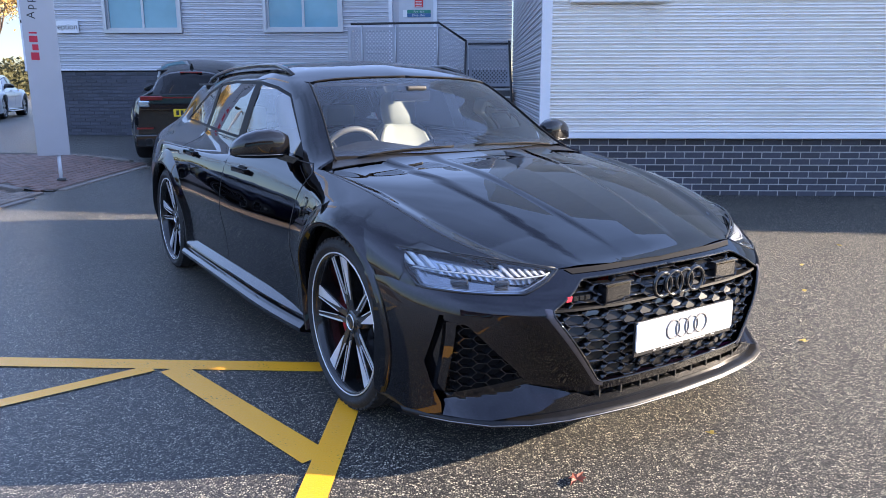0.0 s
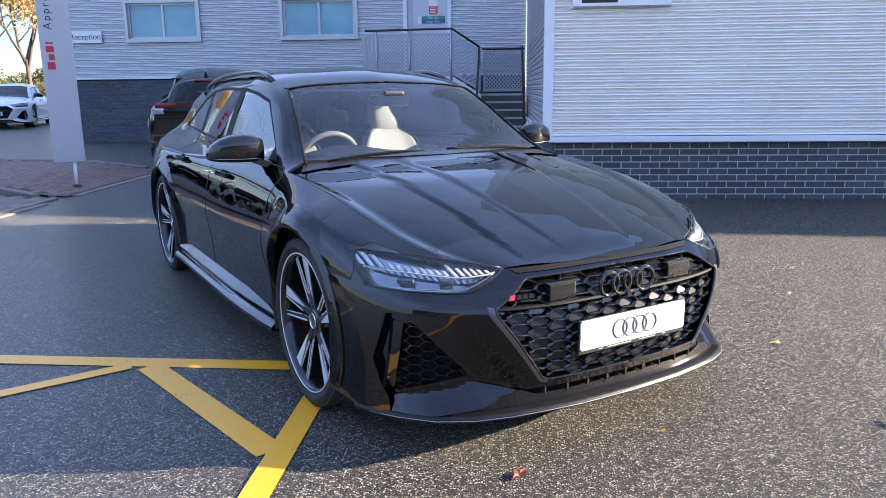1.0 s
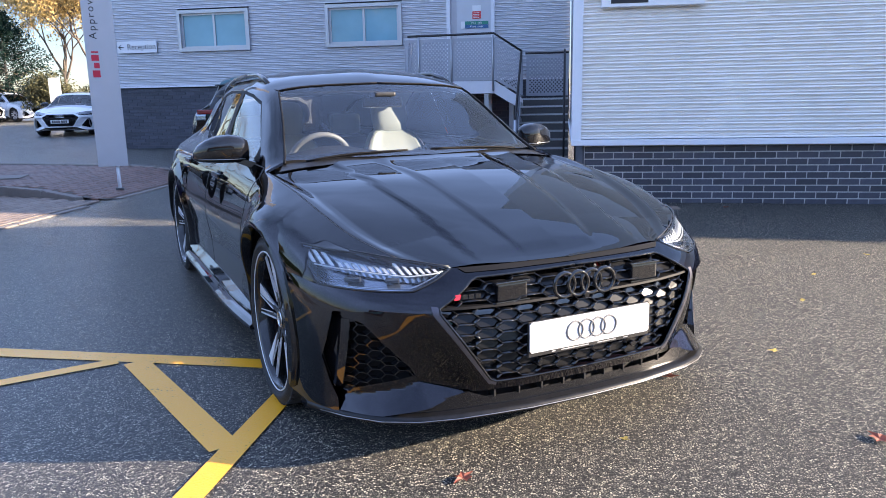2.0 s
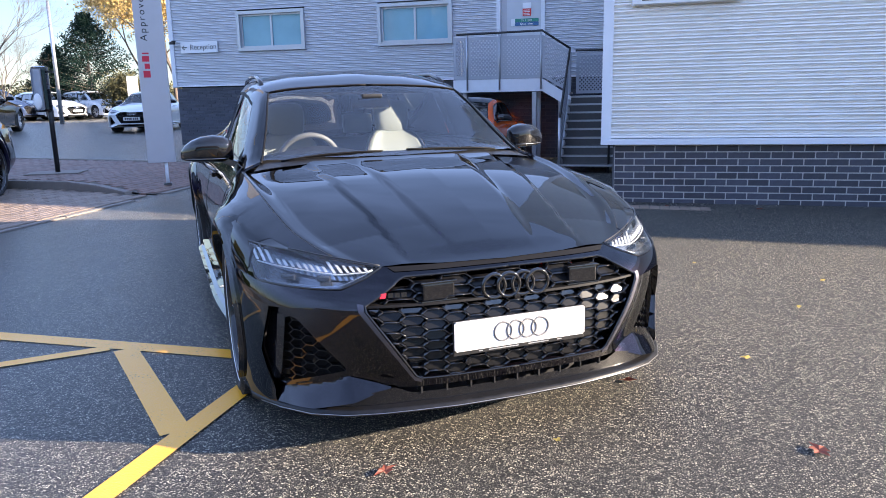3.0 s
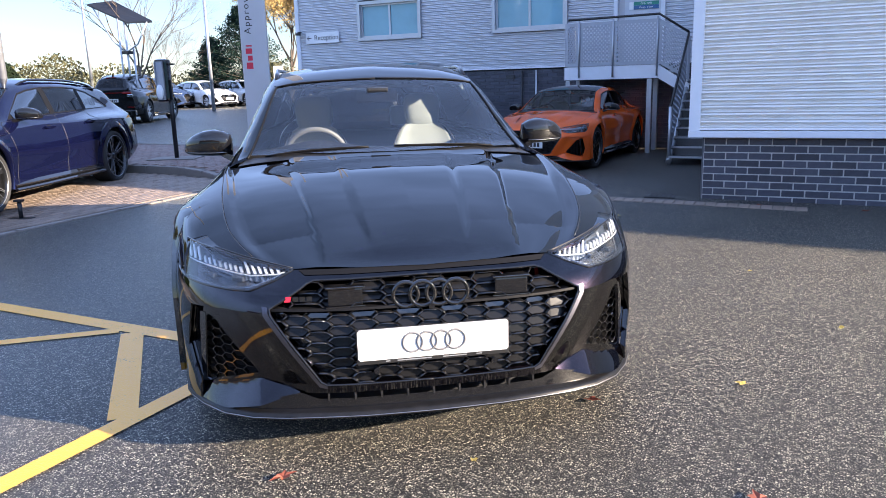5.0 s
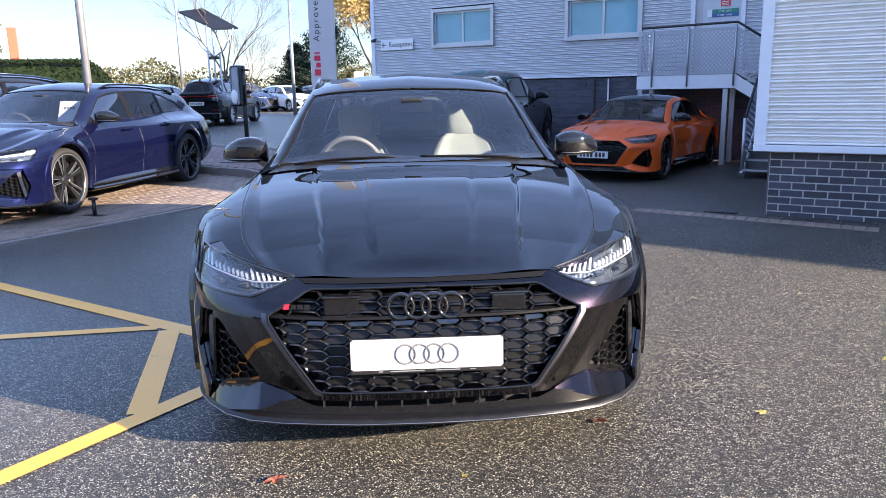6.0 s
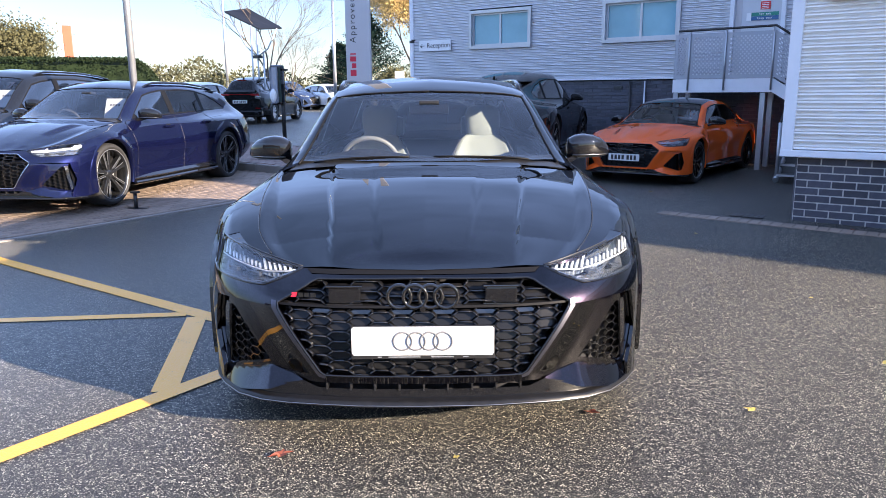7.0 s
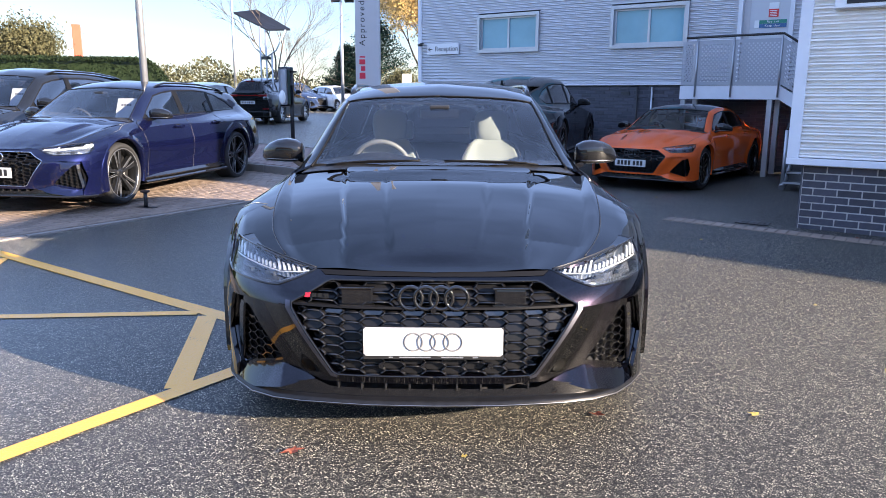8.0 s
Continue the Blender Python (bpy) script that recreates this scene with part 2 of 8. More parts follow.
SURROUND = material("matt_black_surround", (0.006, 0.006, 0.007), 0.6, spec=0.15)
CARBON = material("carbon_weave_lip", (0.009, 0.009, 0.010), 0.4, 0.0, 0.0, spec=0.3, var=0.5, var_scale=260)
GRAPHITE = material("graphite_satin_trim", (0.09, 0.09, 0.11), 0.33, 0.9)
RING_BLACK = material("black_badge", (0.006, 0.006, 0.007), 0.10, 0.0, 0.6)
RUBBER = material("tyre_rubber", (0.018, 0.018, 0.019), 0.75, var=0.15, var_scale=60, bump=0.2, bump_scale=300)
ALLOY = material("machined_alloy", (0.75, 0.76, 0.79), 0.34, 0.4, var=0.04, var_scale=60)
ALLOY_GREY = material("grey_alloy", (0.30, 0.31, 0.33), 0.35, 0.7, var=0.05, var_scale=60)
ALLOY_DARK = material("anthracite_alloy", (0.018, 0.019, 0.021), 0.25, 0.4, 0.5)
CHROME = material("chrome", (0.75, 0.76, 0.78), 0.12, 1.0)
RED_CAL = material("red_caliper", (0.62, 0.010, 0.014), 0.3, 0.1, 0.6)
DISC = material("brake_disc", (0.33, 0.33, 0.34), 0.35, 1.0, var=0.1, var_scale=40)
LEATHER = material("cream_leather", (0.33, 0.365, 0.335), 0.5, var=0.06, var_scale=30, bump=0.15, bump_scale=400)
STEER_GREY = material("grey_leather", (0.17, 0.175, 0.17), 0.5, var=0.08)
DARK_TRIM = material("dark_trim", (0.03, 0.03, 0.032), 0.7, var=0.1, var_scale=40, bump=0.1, bump_scale=500)
RED_LENS = material("red_lens", (0.20, 0.006, 0.008), 0.1, 0.0, 0.8)
DRL = material("white_lamp_element", (0.62, 0.65, 0.69), 0.25, 0.2, var=0.02)
LAMP_DARK = material("dark_lamp_housing", (0.24, 0.26, 0.30), 0.15, 0.8, var=0.1, var_scale=30)
GLASS_LENS = material("lens_glass", (0.04, 0.045, 0.055), 0.03, 0.2, 0.8)
LAMP_IN = material("lamp_reflector", (0.46, 0.51, 0.58), 0.16, 0.9, var=0.1, var_scale=30)
PLATE_W = material("white_plate", (0.62, 0.62, 0.62), 0.35, var=0.01)
PLATE_Y = material("yellow_plate", (0.80, 0.55, 0.02), 0.4, var=0.03)
INK = material("black_print", (0.015, 0.015, 0.016), 0.5)
GREY_INK = material("grey_print", (0.16, 0.16, 0.165), 0.5)
RED_INK = material("red_print", (0.55, 0.02, 0.05), 0.5)
SIGN_GREEN = material("green_sign", (0.03, 0.24, 0.17), 0.5)
SIGN_BLUE = material("blue_sign", (0.04, 0.13, 0.28), 0.5)
SIGN_RED = material("red_sign", (0.65, 0.03, 0.03), 0.5)
SIGN_WHITE = material("white_sign", (0.78, 0.79, 0.8), 0.4, var=0.03)
DOOR_GREY = material("pale_door", (0.55, 0.57, 0.60), 0.45, var=0.05, var_scale=6)
PYLON = material("pylon_grey", (0.46, 0.46, 0.49), 0.4, 0.3, var=0.05, var_scale=6)
BARK = material("bark", (0.12, 0.095, 0.075), 0.9, var=0.3, var_scale=20, bump=0.5, bump_scale=40)
LEAF_GREEN = material("dark_needles", (0.012, 0.026, 0.020), 0.85, spec=0.05, var=0.3, var_scale=8, island=0.35)
LEAF_HEDGE = material("hedge_leaves", (0.014, 0.024, 0.010), 0.8, spec=0.12, var=0.3, var_scale=8, island=0.4)
LEAF_AUTUMN = material("autumn_leaves", (0.50, 0.35, 0.13), 0.8, spec=0.15, var=0.25, var_scale=8, island=0.4)
LEAF_OLIVE = material("olive_foliage", (0.088, 0.084, 0.042), 0.85, spec=0.12, var=0.3, var_scale=8, island=0.4)
LEAF_FALLEN = material("fallen_leaf", (0.24, 0.065, 0.035), 0.7, var=0.25, var_scale=60)
SOLAR = material("solar_canopy", (0.02, 0.022, 0.03), 0.3, 0.2, 0.4)


def glass_material(name, tint, rough=0.0, ior=1.52):
    """Thin tinted glazing: see-through with a mirror sheen."""
    m = bpy.data.materials.new(name)
    m.use_nodes = True
    nt = m.node_tree
    nt.nodes.clear()
    out = nt.nodes.new("ShaderNodeOutputMaterial")
    tr = nt.nodes.new("ShaderNodeBsdfTransparent")
    tr.inputs[0].default_value = (*tint, 1)
    gl = nt.nodes.new("ShaderNodeBsdfGlossy")
    gl.inputs["Roughness"].default_value = rough
    gl.inputs["Color"].default_value = (1, 1, 1, 1)
    fr = nt.nodes.new("ShaderNodeFresnel")
    fr.inputs["IOR"].default_value = ior
    mx = nt.nodes.new("ShaderNodeMixShader")
    nt.links.new(fr.outputs[0], mx.inputs[0])
    nt.links.new(tr.outputs[0], mx.inputs[1])
    nt.links.new(gl.outputs[0], mx.inputs[2])
    nt.links.new(mx.outputs[0], out.inputs[0])
    return m


GLASS = glass_material("windscreen_glass", (0.66, 0.70, 0.74), 0.0, 1.6)
GLASS_DARK = glass_material("privacy_glass", (0.08, 0.09, 0.10), 0.0, 2.3)
GLASS_REAR = glass_material("rear_glass", (0.05, 0.055, 0.065), 0.0, 1.42)
GLASS_SIDE = glass_material("side_glass", (0.60, 0.64, 0.68), 0.0, 2.3)
GLASS_LAMP = glass_material("lamp_glass", (0.92, 0.94, 0.96), 0.0, 1.55)
GLASS_WIN = material("building_glass", (0.20, 0.40, 0.48), 0.06, 0.0, 0.0, spec=0.6, var=0.15, var_scale=2)


# ---- mesh helpers ----
def mesh_object(name, verts, faces, mat, parent=None, label="", smooth=False, normals=None):
    me = bpy.data.meshes.new(name)
    me.from_pydata([tuple(v) for v in verts], [], [tuple(f) for f in faces])
    if smooth:
        me.polygons.foreach_set("use_smooth", [True] * len(me.polygons))
    if normals is not None:
        me.normals_split_custom_set_from_vertices([tuple(n) for n in normals])
    me.materials.append(mat)
    me.update()
    ob = new(name, me)
    if parent is not None:
        ob.parent = parent
    if label:
        ob["label"] = label
    return ob


def part(name, bm, mat, parent=None, label="", smooth=False):
    """Links a bmesh as one mesh object under a thing or a part."""
    me = bpy.data.meshes.new(name)
    bm.normal_update()
    bm.to_mesh(me)
    bm.free()
    if smooth:
        me.polygons.foreach_set("use_smooth", [True] * len(me.polygons))
    me.materials.append(mat)
    ob = new(name, me)
    if parent is not None:
        ob.parent = parent
    if label:
        ob["label"] = label
    return ob


def thing(name, label, category, m=None, group="", kind=""):
    ob = new(name)
    ob.empty_display_size = 0.1
    if m is not None:
        ob.matrix_world = m
    return tagged(ob, label, category, group, kind)


def add_box(bm, x0, x1, y0, y1, z0, z1, bevel=0.0, m=None):
    vs = [bm.verts.new((x, y, z)) for x in (x0, x1) for y in (y0, y1) for z in (z0, z1)]
    fs = [bm.faces.new([vs[i] for i in f]) for f in ((0, 1, 3, 2), (4, 6, 7, 5), (0, 4, 5, 1), (2, 3, 7, 6), (0, 2, 6, 4), (1, 5, 7, 3))]
    if bevel:
        edges = list({e for f in fs for e in f.edges})
        res = bmesh.ops.bevel(bm, geom=edges, offset=bevel, segments=2, profile=0.7, affect="EDGES")
        vs = list({v for f in res["faces"] for v in f.verts} | {v for v in vs if v.is_valid})
    if m is not None:
        for v in vs:
            v.co = m @ v.co
    return vs


def box(name, x0, x1, y0, y1, z0, z1, mat, parent=None, label="", bevel=0.0, m=None):
    bm = bmesh.new()
    add_box(bm, x0, x1, y0, y1, z0, z1, bevel, m)
    bmesh.ops.recalc_face_normals(bm, faces=bm.faces)
    return part(name, bm, mat, parent, label)


def add_tube(bm, pts, r, n=8, r_end=None, cap=True):
    """A tube along points, tapering from r to r_end."""
    pts = [Vector(p) for p in pts]
    rings = []
    for i, p in enumerate(pts):
        d = (pts[min(i + 1, len(pts) - 1)] - pts[max(i - 1, 0)]).normalized()
        up = Vector((0, 0, 1)) if abs(d.z) < 0.9 else Vector((1, 0, 0))
        a = d.cross(up).normalized()
        b = a.cross(d)
        rad = r if r_end is None else r + (r_end - r) * i / (len(pts) - 1)
        rings.append([bm.verts.new(p + (a * math.cos(2 * math.pi * k / n) + b * math.sin(2 * math.pi * k / n)) * rad) for k in range(n)])
    for r0, r1 in zip(rings, rings[1:]):
        for k in range(n):
            f = bm.faces.new((r0[k], r0[(k + 1) % n], r1[(k + 1) % n], r1[k]))
            f.smooth = True
    if cap and n > 2:
        bm.faces.new(rings[0][::-1])
        bm.faces.new(rings[-1])


def tube(name, pts, r, mat, parent=None, label="", n=8, r_end=None):
    bm = bmesh.new()
    add_tube(bm, pts, r, n, r_end)
    bmesh.ops.recalc_face_normals(bm, faces=bm.faces)
    return part(name, bm, mat, parent, label)


def add_revolve(bm, profile, n=48, axis="y", closed=False):
    """Turns a profile of (radius, along) about an axis."""
    rings = []
    for k in range(n):
        a = 2 * math.pi * k / n
        c, s = math.cos(a), math.sin(a)
        rings.append([bm.verts.new((r * c, h, r * s) if axis == "y" else (r * c, r * s, h)) for r, h in profile])
    m = len(profile)
    for k in range(n):
        r0, r1 = rings[k], rings[(k + 1) % n]
        for i in range(m if closed else m - 1):
            f = bm.faces.new((r0[i], r0[(i + 1) % m], r1[(i + 1) % m], r1[i]))
            f.smooth = True


def revolve(name, profile, mat, parent=None, label="", n=48, axis="y", closed=False):
    bm = bmesh.new()
    add_revolve(bm, profile, n, axis, closed)
    bmesh.ops.recalc_face_normals(bm, faces=bm.faces)
    return part(name, bm, mat, parent, label)


def text_object(name, body, size, mat, m, parent=None, depth=0.001, align="CENTER", space=1.0):
    """Lettering in the built-in font, turned into a mesh."""
    cu = bpy.data.curves.new(name, "FONT")
    cu.body, cu.size, cu.extrude, cu.align_x, cu.align_y = body, size, depth, align, "CENTER"
    cu.space_character = space
    tmp = bpy.data.objects.new(name, cu)
    me = bpy.data.meshes.new_from_object(tmp)
    bpy.data.objects.remove(tmp)
    bpy.data.curves.remove(cu)
    me.materials.clear()
    me.materials.append(mat)
    ob = new(name, me)
    if parent is not None:
        ob.parent = parent
        ob.matrix_local = m
    else:
        ob.matrix_world = m
    return ob


def pchip(xs, ys):
    """A smooth monotone curve through the given points, as a function of an array."""
    xs, ys = np.array(xs, float), np.array(ys, float)
    h = np.diff(xs)
    d = np.diff(ys) / h
    mm = np.zeros_like(ys)
    mm[0], mm[-1] = d[0], d[-1]
    for i in range(1, len(xs) - 1):
        if d[i - 1] * d[i] > 0:
            w1, w2 = 2 * h[i] + h[i - 1], h[i] + 2 * h[i - 1]
            mm[i] = (w1 + w2) / (w1 / d[i - 1] + w2 / d[i])

    def f(x):
        x = np.clip(np.asarray(x, float), xs[0], xs[-1])
        i = np.clip(np.searchsorted(xs, x, side="right") - 1, 0, len(xs) - 2)
        t = (x - xs[i]) / h[i]
        return (ys[i] * (1 + 2 * t) * (1 - t) ** 2 + mm[i] * h[i] * t * (1 - t) ** 2 + ys[i + 1] * t * t * (3 - 2 * t) + mm[i + 1] * h[i] * t * t * (t - 1))

    return f


def inside(poly, pts):
    """Which of the points lie inside the polygon."""
    poly, pts = np.asarray(poly), np.asarray(pts)
    res = np.zeros(len(pts), bool)
    x, y = pts[:, 0], pts[:, 1]
    for (x0, y0), (x1, y1) in zip(poly, np.roll(poly, -1, axis=0)):
        c = (y0 > y) != (y1 > y)
        with np.errstate(divide="ignore", invalid="ignore"):
            res ^= c & (x < (x1 - x0) * (y - y0) / (y1 - y0) + x0)
    return res


def resample(poly, step, closed=True):
    """Adds points to a polygon so that no side is longer than step."""
    out = []
    n = len(poly)
    for i in range(n if closed else n - 1):
        a, b = np.array(poly[i], float), np.array(poly[(i + 1) % n], float)
        k = max(1, int(math.ceil(np.linalg.norm(b - a) / step)))
        out += [tuple(a + (b - a) * j / k) for j in range(k)]
    if not closed:
        out.append(tuple(poly[-1]))
    return out


from mathutils.geometry import delaunay_2d_cdt


def patch(surface, outline, holes=(), step=0.04, edge=0.02, thick=0.0):
    """Verts, faces and normals of the part of a surface (a, b) -> xyz that lies inside outline and outside the holes."""
    loops = [resample(p, edge) for p in (outline, *holes)]
    pts, edges = [], []
    for lp in loops:
        o = len(pts)
        pts += lp
        edges += [(o + i, o + (i + 1) % len(lp)) for i in range(len(lp))]
    border = np.array(pts)
    lo, hi = border.min(0), border.max(0)
    gx, gy = np.arange(lo[0] + step / 2, hi[0], step), np.arange(lo[1] + step / 2, hi[1], step)
    grid = np.array([(x + (step / 2 if j % 2 else 0), y) for j, y in enumerate(gy) for x in gx]).reshape(-1, 2)
    if len(grid):
        keep = inside(loops[0], grid)
        for hlp in loops[1:]:
            keep &= ~inside(hlp, grid)
        grid = grid[keep]
    if len(grid):
        dist = np.full(len(grid), 9.0)
        for i in range(0, len(border), 200):
            dist = np.minimum(dist, np.sqrt(((grid[:, None, :] - border[None, i:i + 200, :]) ** 2).sum(2)).min(1))
        grid = grid[dist > min(step, edge) * 0.45]
        pts = pts + [tuple(g) for g in grid]
    vs, _, fs, _, _, _ = delaunay_2d_cdt([Vector(p) for p in pts], edges, [], 0, 1e-6)
    v2 = np.array([tuple(v) for v in vs])
    cen = np.array([v2[list(f)].mean(0) for f in fs])
    keep = inside(loops[0], cen)
    for hlp in loops[1:]:
        keep &= ~inside(hlp, cen)
    faces = [tuple(f) for f, k in zip(fs, keep) if k]
    P = surface(v2[:, 0], v2[:, 1])
    e = 1e-3
    da = surface(v2[:, 0] + e, v2[:, 1]) - surface(v2[:, 0] - e, v2[:, 1])
    db = surface(v2[:, 0], v2[:, 1] + e) - surface(v2[:, 0], v2[:, 1] - e)
    N = np.cross(da, db)
    ln = np.linalg.norm(N, axis=1, keepdims=True)
    N = N / np.maximum(ln, 1e-12)
    return P, faces, N, [surface(np.array([p[0] for p in lp]), np.array([p[1] for p in lp])) for lp in loops]


def patch_object(name, surface, outline, mat, parent, label="", holes=(), step=0.04, edge=0.02, out=(1, 0, 0), both=False, offset=0.0, lip=0.0):
    """A panel cut out of a surface. both: with its mirror image across y = 0 in the same mesh. lip: depth to which its rim turns in."""
    P, F, N, loops = patch(surface, outline, holes, step, edge)
    flip = np.sign((N * np.asarray(out)).sum(1).mean()) < 0
    if flip:
        N = -N
        F = [f[::-1] for f in F]
    P = P + N * offset
    verts, faces, norms = [tuple(p) for p in P], list(F), [tuple(n) for n in N]
    if lip:
        used = {}
        for f in F:
            for a, b in zip(f, f[1:] + f[:1]):
                used[(a, b)] = used.get((a, b), 0) + 1
        rim = [(a, b) for a, b in used if (b, a) not in used]
        low = {}
        for a, b in rim:
            for k in (a, b):
                if k not in low:
                    low[k] = (len(verts), len(verts) + 1)
                    verts += [tuple(P[k]), tuple(P[k] - N[k] * lip)]
                    norms += [tuple(N[k])] * 2
        for a, b in rim:
            faces.append((low[b][0], low[a][0], low[a][1], low[b][1]))
    if both:
        o = len(verts)
        verts += [(x, -y, z) for x, y, z in verts]
        norms += [(x, -y, z) for x, y, z in norms]
        faces += [tuple(o + i for i in f[::-1]) for f in faces]
    return mesh_object(name, verts, faces, mat, parent, label, True, norms)


# ---- ground ----
def ground_z(x, y):
    """The yard rises gently towards the far car park."""
    d = -0.64 * x + 0.77 * y - 5
    r = 0.0165 * (d + math.sqrt(d * d + 1.5)) / 2
    r = 0.9 * (1 - math.exp(-r / 0.9))

    def ease(t):
        t = min(1.0, max(0.0, t))
        return t * t * (3 - 2 * t)

    return r - 0.22 * ease((y - 9.2) / 3.4) * ease((x + 4.2) / 2.4)


def ground_sheet():
    def axis(lo, hi):
        out, v, s = [], 0.0, 0.6
        while v < hi:
            out.append(v)
            v += s
            s *= 1.06 if v > 25 else 1.0
        neg, v, s = [], -0.6, 0.6
        while v > lo:
            neg.append(v)
            v -= s
            s *= 1.06 if v < -25 else 1.0
        return [lo] + neg[::-1] + out + [hi]

    xs, ys = axis(-900, 900), axis(-900, 900)
    verts = [(x, y, ground_z(x, y)) for y in ys for x in xs]
    n = len(xs)
    faces = [(j * n + i, j * n + i + 1, (j + 1) * n + i + 1, (j + 1) * n + i) for j in range(len(ys) - 1) for i in range(n - 1)]
    ob = mesh_object("ground", verts, faces, TARMAC, smooth=True)
    return tagged(ob, "damp dark grey coarse tarmac yard", "ground", kind="structure")


ground_sheet()


def flat_strip(name, poly, mat, lift=0.004, label="", category="", parent=None):
    """A painted shape lying on the ground."""
    ref = resample(poly, 0.25)
    verts = [(x, y, ground_z(x, y) + lift) for x, y in ref]
    ob = mesh_object(name, verts, [tuple(range(len(verts)))], mat, parent)
    return tagged(ob, label, category, kind="structure") if label else ob


def road_line(a, b, width, mat, name="road_marking"):
    a, b = Vector(a), Vector(b)
    d = (b - a).normalized()
    n = Vector((-d.y, d.x)) * width / 2
    return flat_strip(name, [tuple(a - n), tuple(b - n), tuple(b + n), tuple(a + n)], mat, 0.004 + 0.0005 * len([o for o in bpy.data.objects if o.name.startswith(name)]), "worn yellow painted hatching line on tarmac", "road marking")


# hatched box beside the parking bay
road_line((-6.2, 3.32), (-0.10, 3.30), 0.115, YELLOW)
road_line((-0.84, 3.25), (0.02, 2.43), 0.12, YELLOW)
road_line((-0.94, 3.25), (-2.25, 2.12), 0.085, YELLOW)
road_line((-3.56, 3.25), (-2.25, 2.12), 0.085, YELLOW)
road_line((0.06, 3.2), (0.06, -2.5), 0.105, YELLOW)


# ---- buildings ----
# a broad rib with a faint swage, then a narrow groove
RIB = ((0.0, 0.55), (0.06, 0.90), (0.13, 1.0), (0.22, 0.90), (0.32, 0.64), (0.42, 0.88), (0.50, 1.0), (0.58, 0.95), (0.66, 0.50), (0.72, 0.05), (0.88, 0.0), (0.95, 0.22))


def cladding(name, p0, p1, z0, z1, pitch, depth, out, mat, parent, label=""):
    """Profiled metal sheet from p0 to p1 with horizontal ribs; out is the unit normal."""
    prof = []
    z = z0
    while z < z1 - 1e-6:
        prof += [(z + pitch * k, depth * d) for k, d in RIB if z + pitch * k < z1 - 1e-6]
        z += pitch
    prof.append((z1, 0.0))
    p0, p1 = Vector(p0), Vector(p1)
    verts, n = [], len(prof)
    for p in (p0, p1):
        verts += [(p.x - out[0] * (depth - d), p.y - out[1] * (depth - d), zz) for zz, d in prof]
    faces = [(i, n + i, n + i + 1, i + 1) for i in range(n - 1)]
    return mesh_object(name, verts, faces, mat, parent, label, True)


def right_building():
    b = thing("workshop_building", "pale grey ribbed metal building on dark blue brick base", "building", kind="structure")
    X0, X1, Y, ZB, ZT = 1.36, 28.0, 8.83, 0.70, 3.2
    cladding("cladding_front", (X0 + 0.1, Y), (X1, Y), ZB + 0.06, ZT, 0.0765, 0.040, (0, -1), CLAD, b, "pale silver profiled metal sheet")
    # the passage side gets the darker sheet colour to paint its shade
    cladding("cladding_side", (X0 + 0.02, Y + 0.1), (X0 + 0.02, 16.33), ZB + 0.06, ZT, 0.0765, 0.020, (-1, 0), CLAD_FAR, b, "profiled metal sheet, its shade put into a darker grey")
    box("corner_trim", X0 - 0.012, X0 + 0.10, Y - 0.018, Y + 0.10, ZB + 0.056, ZT, TRIM, b, "white metal corner trim")
    box("drip_trim", X0 - 0.015, X1, Y - 0.03, Y + 0.10, ZB - 0.012, ZB + 0.055, TRIM, b, "white metal drip flashing", bevel=0.006)
    box("side_drip_trim", X0 - 0.015, X0 + 0.08, Y + 0.101, 16.3, ZB - 0.012, ZB + 0.055, TRIM, b)
    box("core_wall", X0 + 0.146, X1, Y + 0.105, 16.3, -0.3, ZT, MORTAR, b)
    # unseen upper walls, heights made up to shape the building's shadow on pylon and paving:
    # a taller block beside the passage, then a roof that rises away from it
    for nm, xa, za, xb_, zb_ in (("tall_upper_wall", X0, 5.6, 7.0, 5.6), ("upper_wall", 7.0, 4.01, X1, 6.85)):
        bm = bmesh.new()
        vs = [bm.verts.new((x, y, z)) for x, zt in ((xa, za), (xb_, zb_)) for y in (Y, 16.3) for z in (ZT + 0.002, zt)]
        for f in ((0, 1, 3, 2), (4, 6, 7, 5), (0, 4, 5, 1), (2, 3, 7, 6), (1, 5, 7, 3), (0, 2, 6, 4)):
            bm.faces.new([vs[i] for i in f])
        bmesh.ops.recalc_face_normals(bm, faces=bm.faces)
        part(nm, bm, CLAD, b)
    for a, c, z in ((1.655, 2.745, 2.21),):
        s = thing("wall_sign", "white rectangular dealership sign board on ribbed wall", "sign")
        box("board", a, c, Y - 0.075, Y - 0.035, z, z + 0.30, SIGN_WHITE, s, bevel=0.004)
        box("edge_channel", a - 0.008, c + 0.008, Y - 0.034, Y - 0.005, z - 0.008, z + 0.308, TRIM, s)
        box("print_bar", a + 0.10, a + 0.5, Y - 0.078, Y - 0.0755, z + 0.035, z + 0.12, INK, s)
    return b


workshop = right_building()


